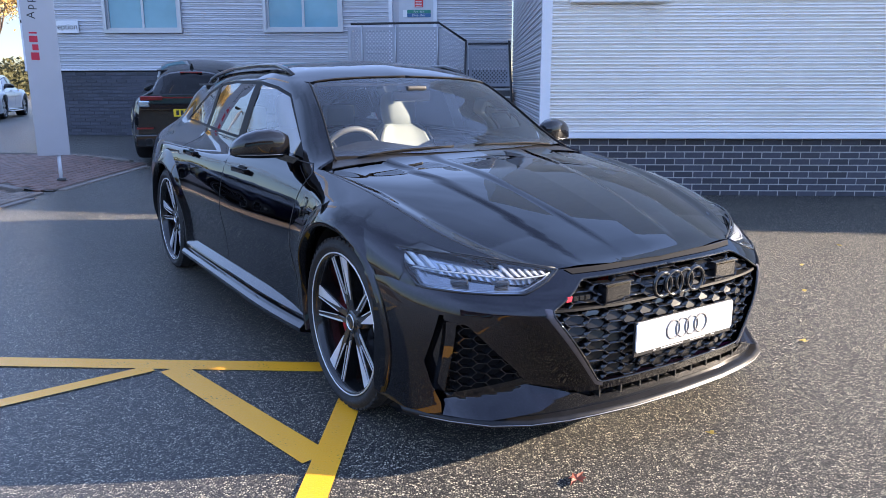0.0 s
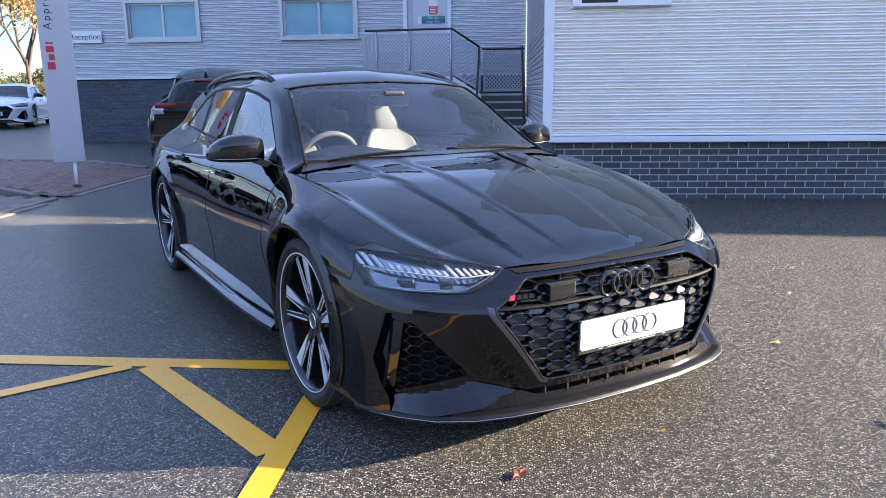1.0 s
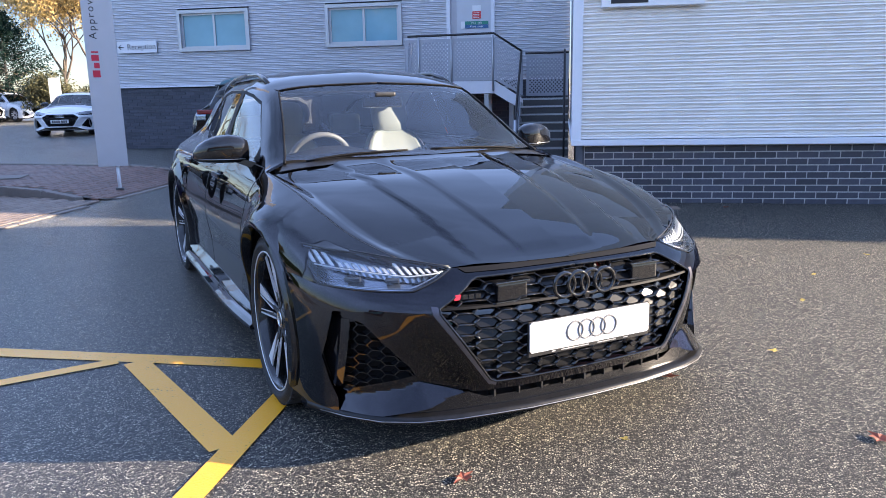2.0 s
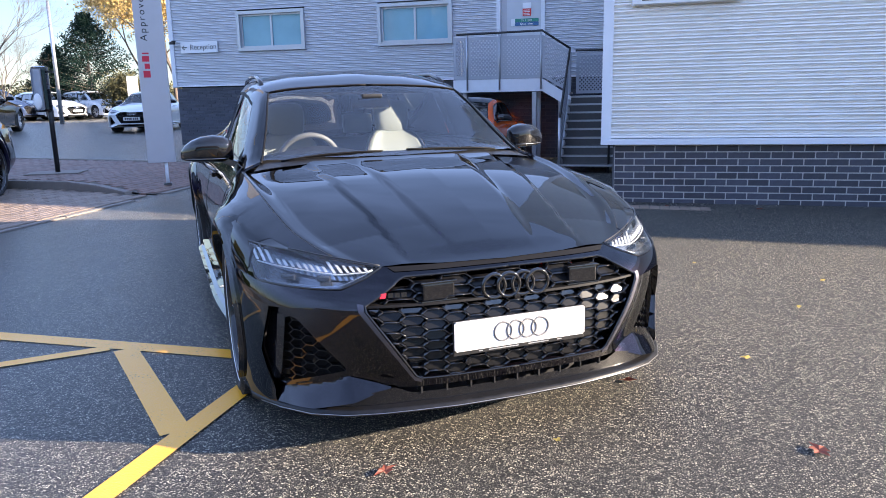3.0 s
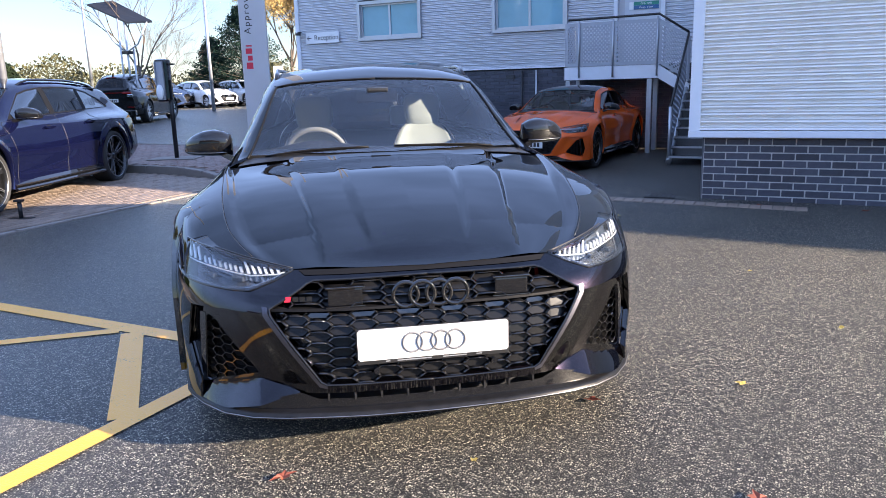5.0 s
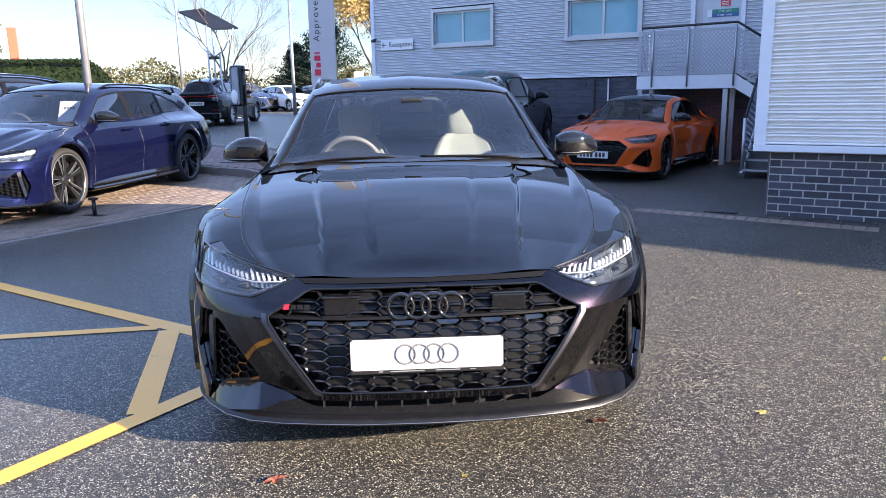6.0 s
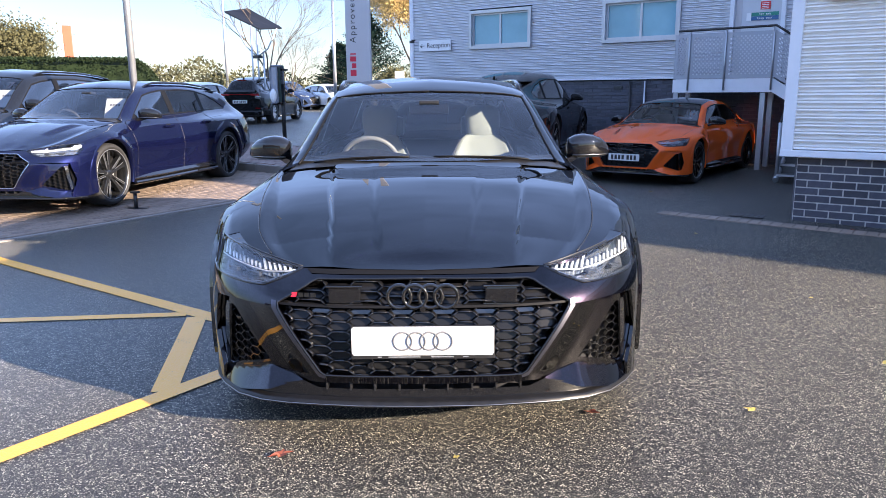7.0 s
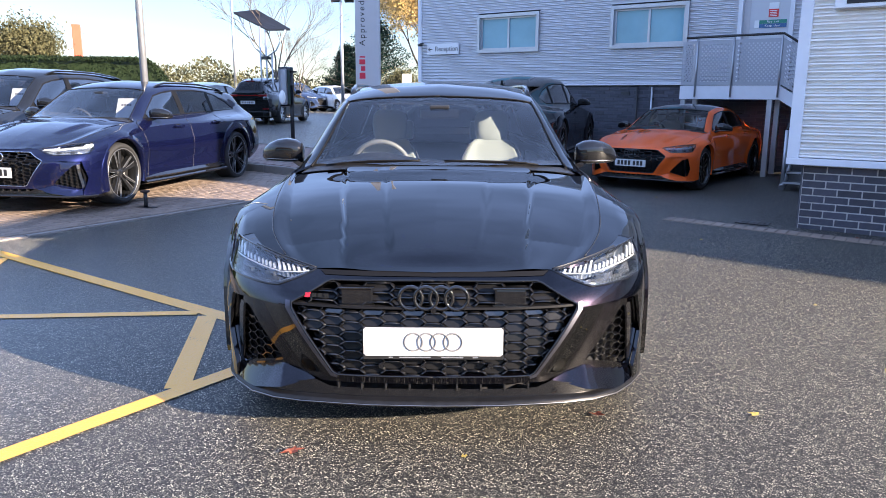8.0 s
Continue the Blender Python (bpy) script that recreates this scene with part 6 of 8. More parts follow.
        side_panel("front_wing", S, fender, paint_mat, car, "", sg=sg, step=st, edge=ed, lip=0.012)
        fd = side([(-0.536, 0.25), (-0.568, 0.50), (-0.521, 0.80), (-0.481, 0.925), (-0.56, 0.958), (-1.1, 0.980), (-1.655, 0.997), (-1.655, 0.5), (-1.62, 0.25)])
        D = side_panel("front_door", S, fd, paint_mat, car, "", sg=sg, step=st, edge=ed, lip=0.012)
        rd_pts = [(-1.663, 0.997), (-2.3, 1.010), (-2.58, 1.014), (-2.60, 0.88)]
        rd = side(rd_pts) + raw_side([(x, z) for x, z in arch(-wheelbase, tyre + 0.005, ra + 0.05, 62, 8, 8)]) + side([(-2.34, 0.25), (-1.628, 0.25)])
        side_panel("rear_door", S, rd, paint_mat, car, "", sg=sg, step=st, edge=ed, lip=0.012)
        for line in (fd, rd):
            pp = S.surf(np.array([q[0] for q in line]), np.array([q[1] for q in line]))
            bm = bmesh.new()
            add_tube(bm, [(p[0], sg * (p[1] - 0.001), p[2]) for p in pp], 0.0032, 5)
            part("door_seal", bm, SATIN_BLACK, car)
        dlo_pts = [(-0.68, 0.976), (-1.15, 1.272), (-1.35, 1.312), (-1.60, 1.338), (-2.20, 1.345), (-2.60, 1.325), (-2.95, 1.272), (-3.25, 1.18), (-3.46, 1.07), (-3.44, 1.046), (-3.0, 1.037), (-2.3, 1.024), (-1.65, 1.011), (-1.1, 0.994)]
        if roof_drop:
            dlo_pts = [(x, z - max(0.0, min(1.0, (-1.9 - x) / 1.9)) ** 1.5 * roof_drop * (1 if z > 1.15 else 0.45)) for x, z in dlo_pts if x > -3.4]
        dlo = side(dlo_pts)
        upper_out = side([(-0.47, 0.928)]) + [(X(x), 1.0) for x in np.linspace(-0.52, -3.70, 60)] + side([(-3.86, 1.10 - roof_drop * 0.85), (-3.95, 0.95 - roof_drop * 0.5), (-4.0, 0.70), (-3.98, 0.40), (-3.85, 0.30)]) + raw_side([(-wheelbase - ra * 0.97, 0.30)]) + raw_side(arch_r[::-1], 1) + raw_side([(x, z) for x, z in arch(-wheelbase, tyre + 0.005, ra + 0.045, 8, 62, 8)]) + side([(-2.592, 0.88), (-2.573, 1.0185), (-2.3, 1.0145), (-1.655, 1.0015), (-1.1, 0.9845), (-0.56, 0.9625)])
        side_panel("body_side", S, upper_out, paint_mat, car, "", [dlo], sg=sg, step=st, edge=ed, lip=0.012)
        # glazing
        def cut(x0, x1):
            poly = [(x, z) for x, z in resample(dlo_pts, 0.03) if x1 <= x <= x0]
            return shrink(side(poly), 0.006) if len(poly) > 3 else None
        for nm, a, b in (("front_side_window", -0.80, -1.60), ("rear_side_window", -1.70, -2.60), ("quarter_window", -2.67, -3.60)):
            pl = cut(a, b)
            if pl:
                side_panel(nm, S, pl, (GLASS_SIDE if hero and nm == "front_side_window" else glass), car, "dark tinted side window", sg=sg, step=0.08, edge=0.05, offset=-0.006).visible_shadow = not (hero and nm == "front_side_window")
        side_panel("window_surround", S, dlo, SURROUND, car, "gloss black window surround", [h for h in (cut(-0.79, -1.61), cut(-1.69, -2.61), cut(-2.66, -3.61)) if h], sg=sg, step=0.06, edge=0.03, offset=-0.004)
        # arch lips and liners
        for cx, a0, a1 in ((0.0, -24, 200), (-wheelbase, -14, 192)):
            bm = bmesh.new()
            n = 40
            prev = None
            for k in range(n + 1):
                a = radians(a0 + (a1 - a0) * k / n)
                ring_ = []
                for r0_, dy in ((ra + 0.10, -0.003), (ra + 0.085, 0.003), (ra + 0.05, 0.015), (ra + 0.018, 0.024), (ra + 0.004, 0.026), (ra - 0.003, 0.020), (ra - 0.006, -0.03)):
                    ahead = min(1.0, max(0.0, (ra * math.cos(a) - X(0.10)) / 0.17)) if cx == 0.0 else 0.0
                    rr = ra + (r0_ - ra) * (1 - 0.84 * ahead)
                    px_, pz = cx + rr * math.cos(a), tyre + 0.005 + rr * math.sin(a)
                    vv = S.v_of_z(px_, max(pz, 0.225))
                    yb = float(S.surf(np.array([px_]), np.array([vv]))[0][1])
                    if cx == 0.0 and px_ > X(0.22):
                        near_b = min(1.0, (px_ - X(0.22)) / 0.16)
                        if pz < Z(0.66):
                            yb += (float(np.interp(px_, pxx[::-1], py[::-1])) - yb) * near_b
                    if ahead and r0_ > ra:
                        dy = dy * (1 - ahead) + (-0.004 if r0_ > ra + 0.03 else 0.004) * ahead
                    ring_.append(bm.verts.new((px_, sg * (yb + dy), pz)))
                if prev:
                    for i in range(6):
                        bm.faces.new((prev[i], prev[i + 1], ring_[i + 1], ring_[i])).smooth = True
                prev = ring_
            bmesh.ops.recalc_face_normals(bm, faces=bm.faces)
            part("arch_lip", bm, paint_mat, car)
            bm = bmesh.new()
            prev = None
            for k in range(25):
                a = radians(-20 + 220 * k / 24)
                ring_ = [bm.verts.new((cx + (ra + 0.01) * math.cos(a), sg * yy, tyre + 0.005 + (ra + 0.01) * math.sin(a))) for yy in (0.90 * sy, 0.55 * sy)]
                if prev:
                    bm.faces.new((prev[0], prev[1], ring_[1], ring_[0])).smooth = True
                prev = ring_
            part("arch_liner", bm, DARK_VOID, car)
        # sill skirt
        bm = bmesh.new()
        pr = ((0.86, 0.20), (0.885, 0.300), (0.905, 0.297), (0.941, 0.262), (0.938, 0.247), (0.926, 0.240), (0.958, 0.228), (0.976, 0.212), (0.977, 0.195), (0.90, 0.175))
        prev = None
        for x in np.linspace(-0.46, -wheelbase / (wheelbase / 2.88) + 0.42, 14):
            tuck = 0.034 * max(0.0, (x + 1.15) / 0.69) ** 2
            ring_ = [bm.verts.new((X(x), sg * (y - tuck) * sy, z)) for y, z in pr]
            if prev:
                for i in range(len(pr)):
                    j = (i + 1) % len(pr)
                    bm.faces.new((prev[i], prev[j], ring_[j], ring_[i]))
            else:
                bm.faces.new(ring_)
            prev = ring_
        bm.faces.new(prev[::-1])
        bmesh.ops.recalc_face_normals(bm, faces=bm.faces)
        part("side_skirt", bm, GLOSS_BLACK, car, "gloss black side skirt blade")
        # handles
        for hx, hzv in ((-1.36, 0.862), (-2.32, 0.885)):
            P = S.surf(np.array([X(hx)]), np.array([S.v_of_z(X(hx), Z(hzv))]))[0]
            bm = bmesh.new()
            add_box(bm, -0.11, 0.11, 0.010, 0.030, -0.014, 0.014, 0.008)
            add_box(bm, -0.10, -0.07, -0.03, 0.012, -0.010, 0.010)
            add_box(bm, 0.07, 0.10, -0.03, 0.012, -0.010, 0.010)
            for v in bm.verts:
                v.co = Vector((P[0] + v.co.x, sg * (P[1] + v.co.y), P[2] + v.co.z))
            bmesh.ops.recalc_face_normals(bm, faces=bm.faces)
            part("door_handle", bm, paint_mat, car)
            # flat matt black oval paints the shade of the hollow behind the handle
            bm = bmesh.new()
            bmesh.ops.create_uvsphere(bm, u_segments=14, v_segments=8, radius=1.0, matrix=Matrix.Translation((P[0], sg * (P[1] - 0.001), P[2] - 0.004)) @ Matrix.Diagonal((0.075, 0.005, 0.030, 1)))
            part("handle_recess", bm, SURROUND, car, smooth=True)
        # mirrors
        M = new("door_mirror")
        M.parent = car
        M["label"] = "gloss black door mirror"
        my = 0.90 * sy
        mz = Z(1.035)
        bm = bmesh.new()
        loops_m = []
        for yo, xf, xk, zl, zh in ((-0.108, 0.030, 0.018, -0.040, 0.040), (-0.100, 0.050, 0.026, -0.050, 0.062), (-0.06, 0.078, 0.030, -0.054, 0.082), (-0.01, 0.088, 0.030, -0.054, 0.090), (0.05, 0.084, 0.030, -0.053, 0.082), (0.10, 0.068, 0.030, -0.050, 0.062), (0.135, 0.044, 0.028, -0.044, 0.036), (0.152, 0.022, 0.020, -0.036, 0.010), (0.157, 0.008, 0.010, -0.028, -0.008)):
            loop_m = []
            for q in range(24):
                c_, s_ = math.cos(2 * math.pi * q / 24), math.sin(2 * math.pi * q / 24)
                px_ = math.copysign(abs(c_) ** 0.7, c_) * (xf if c_ > 0 else xk)
                pz = (zl + zh) / 2 + math.copysign(abs(s_) ** 0.62, s_) * (zh - zl) / 2
                loop_m.append(bm.verts.new((X(-0.86) + px_ - 0.25 * yo, sg * (my + yo + 0.022), mz + pz - 0.012)))
            loops_m.append(loop_m)
        for r0, r1 in zip(loops_m, loops_m[1:]):
            for q in range(24):
                bm.faces.new((r0[q], r0[(q + 1) % 24], r1[(q + 1) % 24], r1[q]))
        bm.faces.new(loops_m[0])
        bm.faces.new(loops_m[-1])
        bmesh.ops.recalc_face_normals(bm, faces=bm.faces)
        part("mirror_cap", bm, GLOSS_BLACK, M, smooth=True)
        bm = bmesh.new()
        foot = [(X(-0.70), my - 0.115, mz - 0.105), (X(-0.80), my - 0.115, mz - 0.105), (X(-0.80), my - 0.115, mz - 0.060), (X(-0.70), my - 0.115, mz - 0.065)]
        head = [(X(-0.82), my - 0.02, mz - 0.066), (X(-0.88), my - 0.02, mz - 0.066), (X(-0.88), my - 0.02, mz - 0.040), (X(-0.82), my - 0.02, mz - 0.040)]
        fv, hv = [bm.verts.new((x, sg * y, z)) for x, y, z in foot], [bm.verts.new((x, sg * y, z)) for x, y, z in head]
        bm.faces.new(fv)
        bm.faces.new(hv)
        for q in range(4):
            bm.faces.new((fv[q], fv[(q + 1) % 4], hv[(q + 1) % 4], hv[q]))
        bmesh.ops.recalc_face_normals(bm, faces=bm.faces)
        part("mirror_arm", bm, GLOSS_BLACK, M)
        bm = bmesh.new()
        add_tube(bm, [(X(-0.86) + xf - 0.25 * yo, sg * (my + yo + 0.022), mz - 0.044) for yo, xf in ((-0.08, 0.064), (-0.04, 0.081), (0.0, 0.087), (0.05, 0.082), (0.10, 0.062), (0.135, 0.036))], 0.0022, 6)
        part("indicator_strip", bm, DISC, M)
    # bonnet, screen, roof, tailgate
    hood = [(X(x), 5 / 6 + 0.006) for x in np.linspace(0.635, -0.45, 27)] + top([(-0.44, 0.74), (-0.41, 0.55), (-0.36, 0.25), (-0.345, 0.0)]) + [(X(0.83), 8 / 6)] + top([(0.815, 0.25), (0.785, 0.42), (0.76, 0.50), (0.71, 0.61)])
    # raised creases on the bonnet
    base_surf = S.surf

    def hood_surf(a, b):
        P = base_surf(a, b)
        y = np.abs(P[:, 1]) / sy
        xx = P[:, 0] / sx
        k = np.clip((xx + 0.5) / 1.3, 0, 1)
        fade = np.clip((0.80 - xx) / 0.25, 0, 1)
        rim = np.clip((np.asarray(b, float) * 6 - 5.03) / 0.40, 0, 1)
        rim = rim * rim * (3 - 2 * rim)
        for y0, y1, hgt, wd in ((0.52, 0.36, 0.013, 0.014), (0.30, 0.17, 0.006, 0.014)):
            c = y0 + (y1 - y0) * k
            t = np.clip((c - y) / wd * 0.5 + 0.5, 0, 1)
            P[:, 2] += hgt * fade * (t * t * (3 - 2 * t) - 1) * rim
        return P

    S.surf = hood_surf
    top_panel("bonnet", S, hood, paint_mat, car, "", step=0.013 if hero else 0.04 * coarse, edge=ed)
    S.surf = base_surf
    pp = base_surf(np.array([q[0] for q in hood[:27]]), np.array([5 / 6 + 0.003] * 27))
    for sg in (1, -1):
        bm = bmesh.new()
        add_tube(bm, [(p[0], sg * p[1], p[2] - 0.0018) for p in pp], 0.003, 5)
        part("bonnet_seal", bm, SATIN_BLACK, car)
    top_panel("cowl", S, [(X(-0.33), 8 / 6)] + top([(-0.345, 0.25), (-0.395, 0.55), (-0.44, 0.76)]) + top([(-0.52, 0.72), (-0.47, 0.58), (-0.42, 0.3), (-0.40, 0.0)]), SATIN_BLACK, car, "", step=0.08, edge=0.05, offset=-0.012)
    ws = top([(-0.365, 0.0), (-0.40, 0.30), (-0.465, 0.58), (-0.53, 0.70)]) + top([(-0.80, 0.630), (-1.10, 0.568)]) + top([(-1.085, 0.35), (-1.075, 0.0)]) + [(X(-1.075), 8 / 6)]
    W = top_panel("windscreen", S, ws, GLASS, car, "clear laminated windscreen", step=0.07, edge=0.04, offset=-0.003)
    W.visible_shadow = False
    if hero:
        band = top([(-0.368, 0.0), (-0.403, 0.30), (-0.468, 0.58), (-0.533, 0.70)]) + top([(-0.575, 0.69), (-0.515, 0.575), (-0.452, 0.30), (-0.418, 0.0)])
        top_panel("screen_band", S, band, SURROUND, car, "black printed band along windscreen foot", step=0.06, edge=0.03, offset=-0.0045)
    roof = [(X(-1.08), 8 / 6)] + top([(-1.09, 0.35), (-1.108, 0.568)]) + [(X(x), 1.0) for x in np.linspace(-1.14, -3.70, 50)] + [(X(-3.71), 8 / 6)]
    top_panel("roof", S, roof, roof_mat or paint_mat, car, "", step=0.08, edge=0.05)
    tail_glass = [(X(-3.72), 8 / 6), (X(-3.71), 1.04), (X(-3.96), 1.04), (X(-3.97), 8 / 6)]
    top_panel("rear_window", S, tail_glass, GLASS_REAR, car, "dark tinted rear window", step=0.07, edge=0.04)
    top_panel("tailgate_frame", S, [(X(-3.97), 8 / 6), (X(-3.96), 1.04), (X(-3.71), 1.04), (X(-3.70), 1.0), (X(-3.86), 5.4 / 6), (X(-4.04), 5.4 / 6), (X(-4.04), 8 / 6)], paint_mat, car, "", step=0.08, edge=0.05)
    # pillars beside the screen
    for sg in (1, -1):
        pil = top([(-0.525, 0.706), (-0.80, 0.636), (-1.10, 0.574)]) + [(X(-1.12), 1.0)] + [(X(x), 1.0 - 0.001) for x in np.linspace(-1.08, -0.56, 14)]
        side_panel("screen_pillar", S, pil, paint_mat, car, "", sg=sg, step=0.06, edge=0.03)
        pts = S.surf(*[np.array(v) for v in zip(*top([(-0.50, 0.713), (-0.80, 0.634), (-1.10, 0.571)]))])
        bm = bmesh.new()
        add_tube(bm, [(p[0], sg * p[1], p[2] - 0.002) for p in pts], 0.006, 6)
        part("pillar_seal", bm, SURROUND, car)
    pts = S.surf(*[np.array(v) for v in zip(*S.top([(X(-1.10), 0.568 * sy), (X(-1.085), 0.35 * sy), (X(-1.075), 0.0)], 0.05))])
    seam("screen_header", [tuple(p) for p in pts], 0.004, SURROUND, car)
    # rails
    if roof_rails:
        for sg in (1, -1):
            bm = bmesh.new()
            pts = []
            for x, hgt in ((-1.30, -0.012), (-1.40, 0.010), (-1.54, 0.022), (-1.9, 0.026), (-2.5, 0.026), (-3.0, 0.022), (-3.25, 0.010), (-3.36, -0.012)):
                p = S.surf(np.array([X(x)]), np.array([1.01]))[0]
                pts.append((p[0], sg * (p[1] + 0.004), p[2] + hgt))
            add_tube(bm, pts, 0.014, 8)
            bmesh.ops.recalc_face_normals(bm, faces=bm.faces)
            part("roof_rail", bm, GLOSS_BLACK, car, "gloss black roof rail")
    # floor pan and tail
    bm = bmesh.new()
    add_box(bm, -wheelbase + tyre + 0.1, -tyre - 0.1, -0.84 * sy, 0.84 * sy, 0.17, 0.24)
    add_box(bm, -tyre - 0.15, X(0.72), -0.58 * sy, 0.58 * sy, 0.165, 0.24)
    add_box(bm, -wheelbase - rear * 0.85, -wheelbase + tyre + 0.15, -0.58 * sy, 0.58 * sy, 0.2, 0.28)
    part("underbody", bm, DARK_VOID, car)
    xe = X(-4.0)
    Yr, Zr = S.ring(np.array([xe]))
    bm = bmesh.new()
    prof_t = [(float(S.at(np.array([xe]), np.array([v]))[0][1]), float(S.at(np.array([xe]), np.array([v]))[0][2])) for v in np.linspace(0.2, 5.6, 24)]
    lv = [bm.verts.new((xe - 0.03 * (1 - (abs(y) / (0.9 * sy)) ** 2), y, z)) for y, z in prof_t]
    rv = [bm.verts.new((xe - 0.03 * (1 - (abs(y) / (0.9 * sy)) ** 2), -y, z)) for y, z in prof_t]
    mv = [bm.verts.new((xe - 0.07, 0, z)) for y, z in prof_t]
    for i in range(len(prof_t) - 1):
        bm.faces.new((lv[i], mv[i], mv[i + 1], lv[i + 1])).smooth = True
        bm.faces.new((mv[i], rv[i], rv[i + 1], mv[i + 1])).smooth = True
    bmesh.ops.recalc_face_normals(bm, faces=bm.faces)
    part("tailgate", bm, paint_mat, car)
    if rear_detail:
        for sg in (1, -1):
            box("tail_light", xe - 0.062, xe + 0.06, *sorted((sg * 0.40 * sy, sg * 0.71 * sy)), Z(0.885), Z(0.945), RED_LENS, car, "red tail light", bevel=0.015)
            box("clear_lens", xe - 0.060, xe + 0.07, *sorted((sg * 0.58 * sy, sg * 0.735 * sy)), Z(0.80), Z(0.880), LAMP_IN, car, "clear lower tail lens", bevel=0.015)
            box("tail_light_dark", xe - 0.078, xe + 0.02, *sorted((sg * 0.30 * sy, sg * 0.72 * sy)), Z(0.76), Z(0.775), GLOSS_BLACK, car)
            revolve_m = [(0.05, 0.0), (0.062, 0.005), (0.062, 0.10), (0.05, 0.10)]
            ob = revolve("exhaust_tip", revolve_m, GLOSS_BLACK, car, n=24, closed=True)
            ob.matrix_local = pose(xe - 0.11, sg * 0.62 * sy, 0.33, 0, 0, -90)
            box("rear_reflector", xe - 0.085, xe - 0.05, *sorted((sg * 0.55 * sy, sg * 0.78 * sy)), 0.52, 0.545, RED_LENS, car)
        bm = bmesh.new()
        zf = float(S.at(np.array([X(-3.45)]), np.array([8.0]))[0][2])
        lo_ = [bm.verts.new(p) for p in ((X(-3.55), -0.03, zf - 0.02), (X(-3.30), -0.02, zf - 0.02), (X(-3.30), 0.02, zf - 0.02), (X(-3.55), 0.03, zf - 0.02))]
        hi_ = [bm.verts.new(p) for p in ((X(-3.56), -0.008, zf + 0.055), (X(-3.48), -0.006, zf + 0.055), (X(-3.48), 0.006, zf + 0.055), (X(-3.56), 0.008, zf + 0.055))]
        bm.faces.new(hi_)
        for i in range(4):
            bm.faces.new((lo_[i], lo_[(i + 1) % 4], hi_[(i + 1) % 4], hi_[i]))
        bmesh.ops.recalc_face_normals(bm, faces=bm.faces)
        part("roof_antenna", bm, GLOSS_BLACK, car)
        box("light_strip", xe - 0.085, xe - 0.05, -0.44 * sy, 0.44 * sy, Z(0.912), Z(0.930), RED_LENS, car, "thin red light strip")
        box("diffuser", xe - 0.09, xe + 0.1, -0.80 * sy, 0.80 * sy, 0.26, 0.44, GLOSS_BLACK, car, bevel=0.02)
        box("brake_light", X(-3.74), X(-3.70), -0.16, 0.16, S.at(np.array([X(-3.72)]), np.array([8.0]))[0][2] - 0.01, S.at(np.array([X(-3.72)]), np.array([8.0]))[0][2] + 0.012, RED_LENS, car)
        box("number_plate", xe - 0.095, xe - 0.08, -0.26, 0.26, 0.70, 0.81, rear_plate or PLATE_Y, car, "rear number plate")
        for k in range(7):
            box("plate_mark", xe - 0.0975, xe - 0.0952, -0.21 + 0.062 * k + (0.02 if k > 3 else 0), -0.17 + 0.062 * k + (0.02 if k > 3 else 0), 0.72, 0.79, INK, car)
    # cabin
    sm = seat_mat or DARK_TRIM
    for sg in (1, -1):
        seat(car, X(-1.60), sg * 0.37 * sy, sm, "front_seat")
    bm = bmesh.new()
    add_box(bm, X(-2.75), X(-2.62), -0.62 * sy, 0.62 * sy, 0.45, 0.98, 0.05)
    part("rear_bench", bm, DARK_TRIM, car)
    for y in (-0.36, 0.36):
        box("rear_headrest", X(-2.78), X(-2.68), y * sy - 0.12, y * sy + 0.12, 1.0, 1.16, sm, car, bevel=0.04)
    bm = bmesh.new()
    prev = None
    for q in np.linspace(-1, 1, 15):
        yy = q * 0.76 * sy
        hump = 0.05 * math.exp(-((yy + 0.37 * sy) / 0.2) ** 2)
        ring_ = [bm.verts.new((X(x), yy, Z(z))) for x, z in ((-0.50, 0.932), (-0.62, 0.972 + 0.3 * hump), (-0.82, 0.985 + hump), (-0.90, 0.955 + hump * 0.6), (-0.92, 0.70), (-0.70, 0.5))]
        if prev:
            for i in range(5):
                bm.faces.new((prev[i], prev[i + 1], ring_[i + 1], ring_[i])).smooth = i < 3
        prev = ring_
    bmesh.ops.recalc_face_normals(bm, faces=bm.faces)
    part("dashboard", bm, SATIN_BLACK, car)
    bm = bmesh.new()
    ring_tube(bm, 0, 0, 0, 0.175, 0.016, 32, 8)
    add_box(bm, -0.02, 0.02, -0.17, 0.17, -0.02, 0.02)
    add_box(bm, -0.02, 0.03, -0.06, 0.06, -0.06, 0.05, 0.02)
    w_ = part("steering_wheel", bm, DARK_TRIM if not hero else STEER_GREY, car)
    w_.matrix_local = pose(X(-1.06), -0.37 * sy, Z(0.925), 0, 24, 0)
    box("cabin_floor", X(-3.6), X(-0.5), -0.80 * sy, 0.80 * sy, 0.30, 0.34, DARK_TRIM, car)
    for sgn in (1, -1):
        for x0, x1 in ((-0.75, -1.6), (-1.72, -2.6)):
            box("door_trim", X(x1), X(x0), *sorted((sgn * 0.70 * sy, sgn * 0.76 * sy)), 0.40, Z(0.92), DARK_TRIM, car)
    box("headliner", X(-3.4), X(-1.16), -0.52 * sy, 0.52 * sy, Z(1.31 - roof_drop * 0.35), Z(1.325 - roof_drop * 0.35), DARK_TRIM, car)
    mr = box("rear_view_mirror", X(-1.02), X(-0.99), -0.12, 0.12, Z(1.225), Z(1.285), GLOSS_BLACK, car, bevel=0.012)
    box("sensor_housing", X(-1.06), X(-0.94), -0.06, 0.06, Z(1.285), Z(1.31), SATIN_BLACK, car, bevel=0.01)
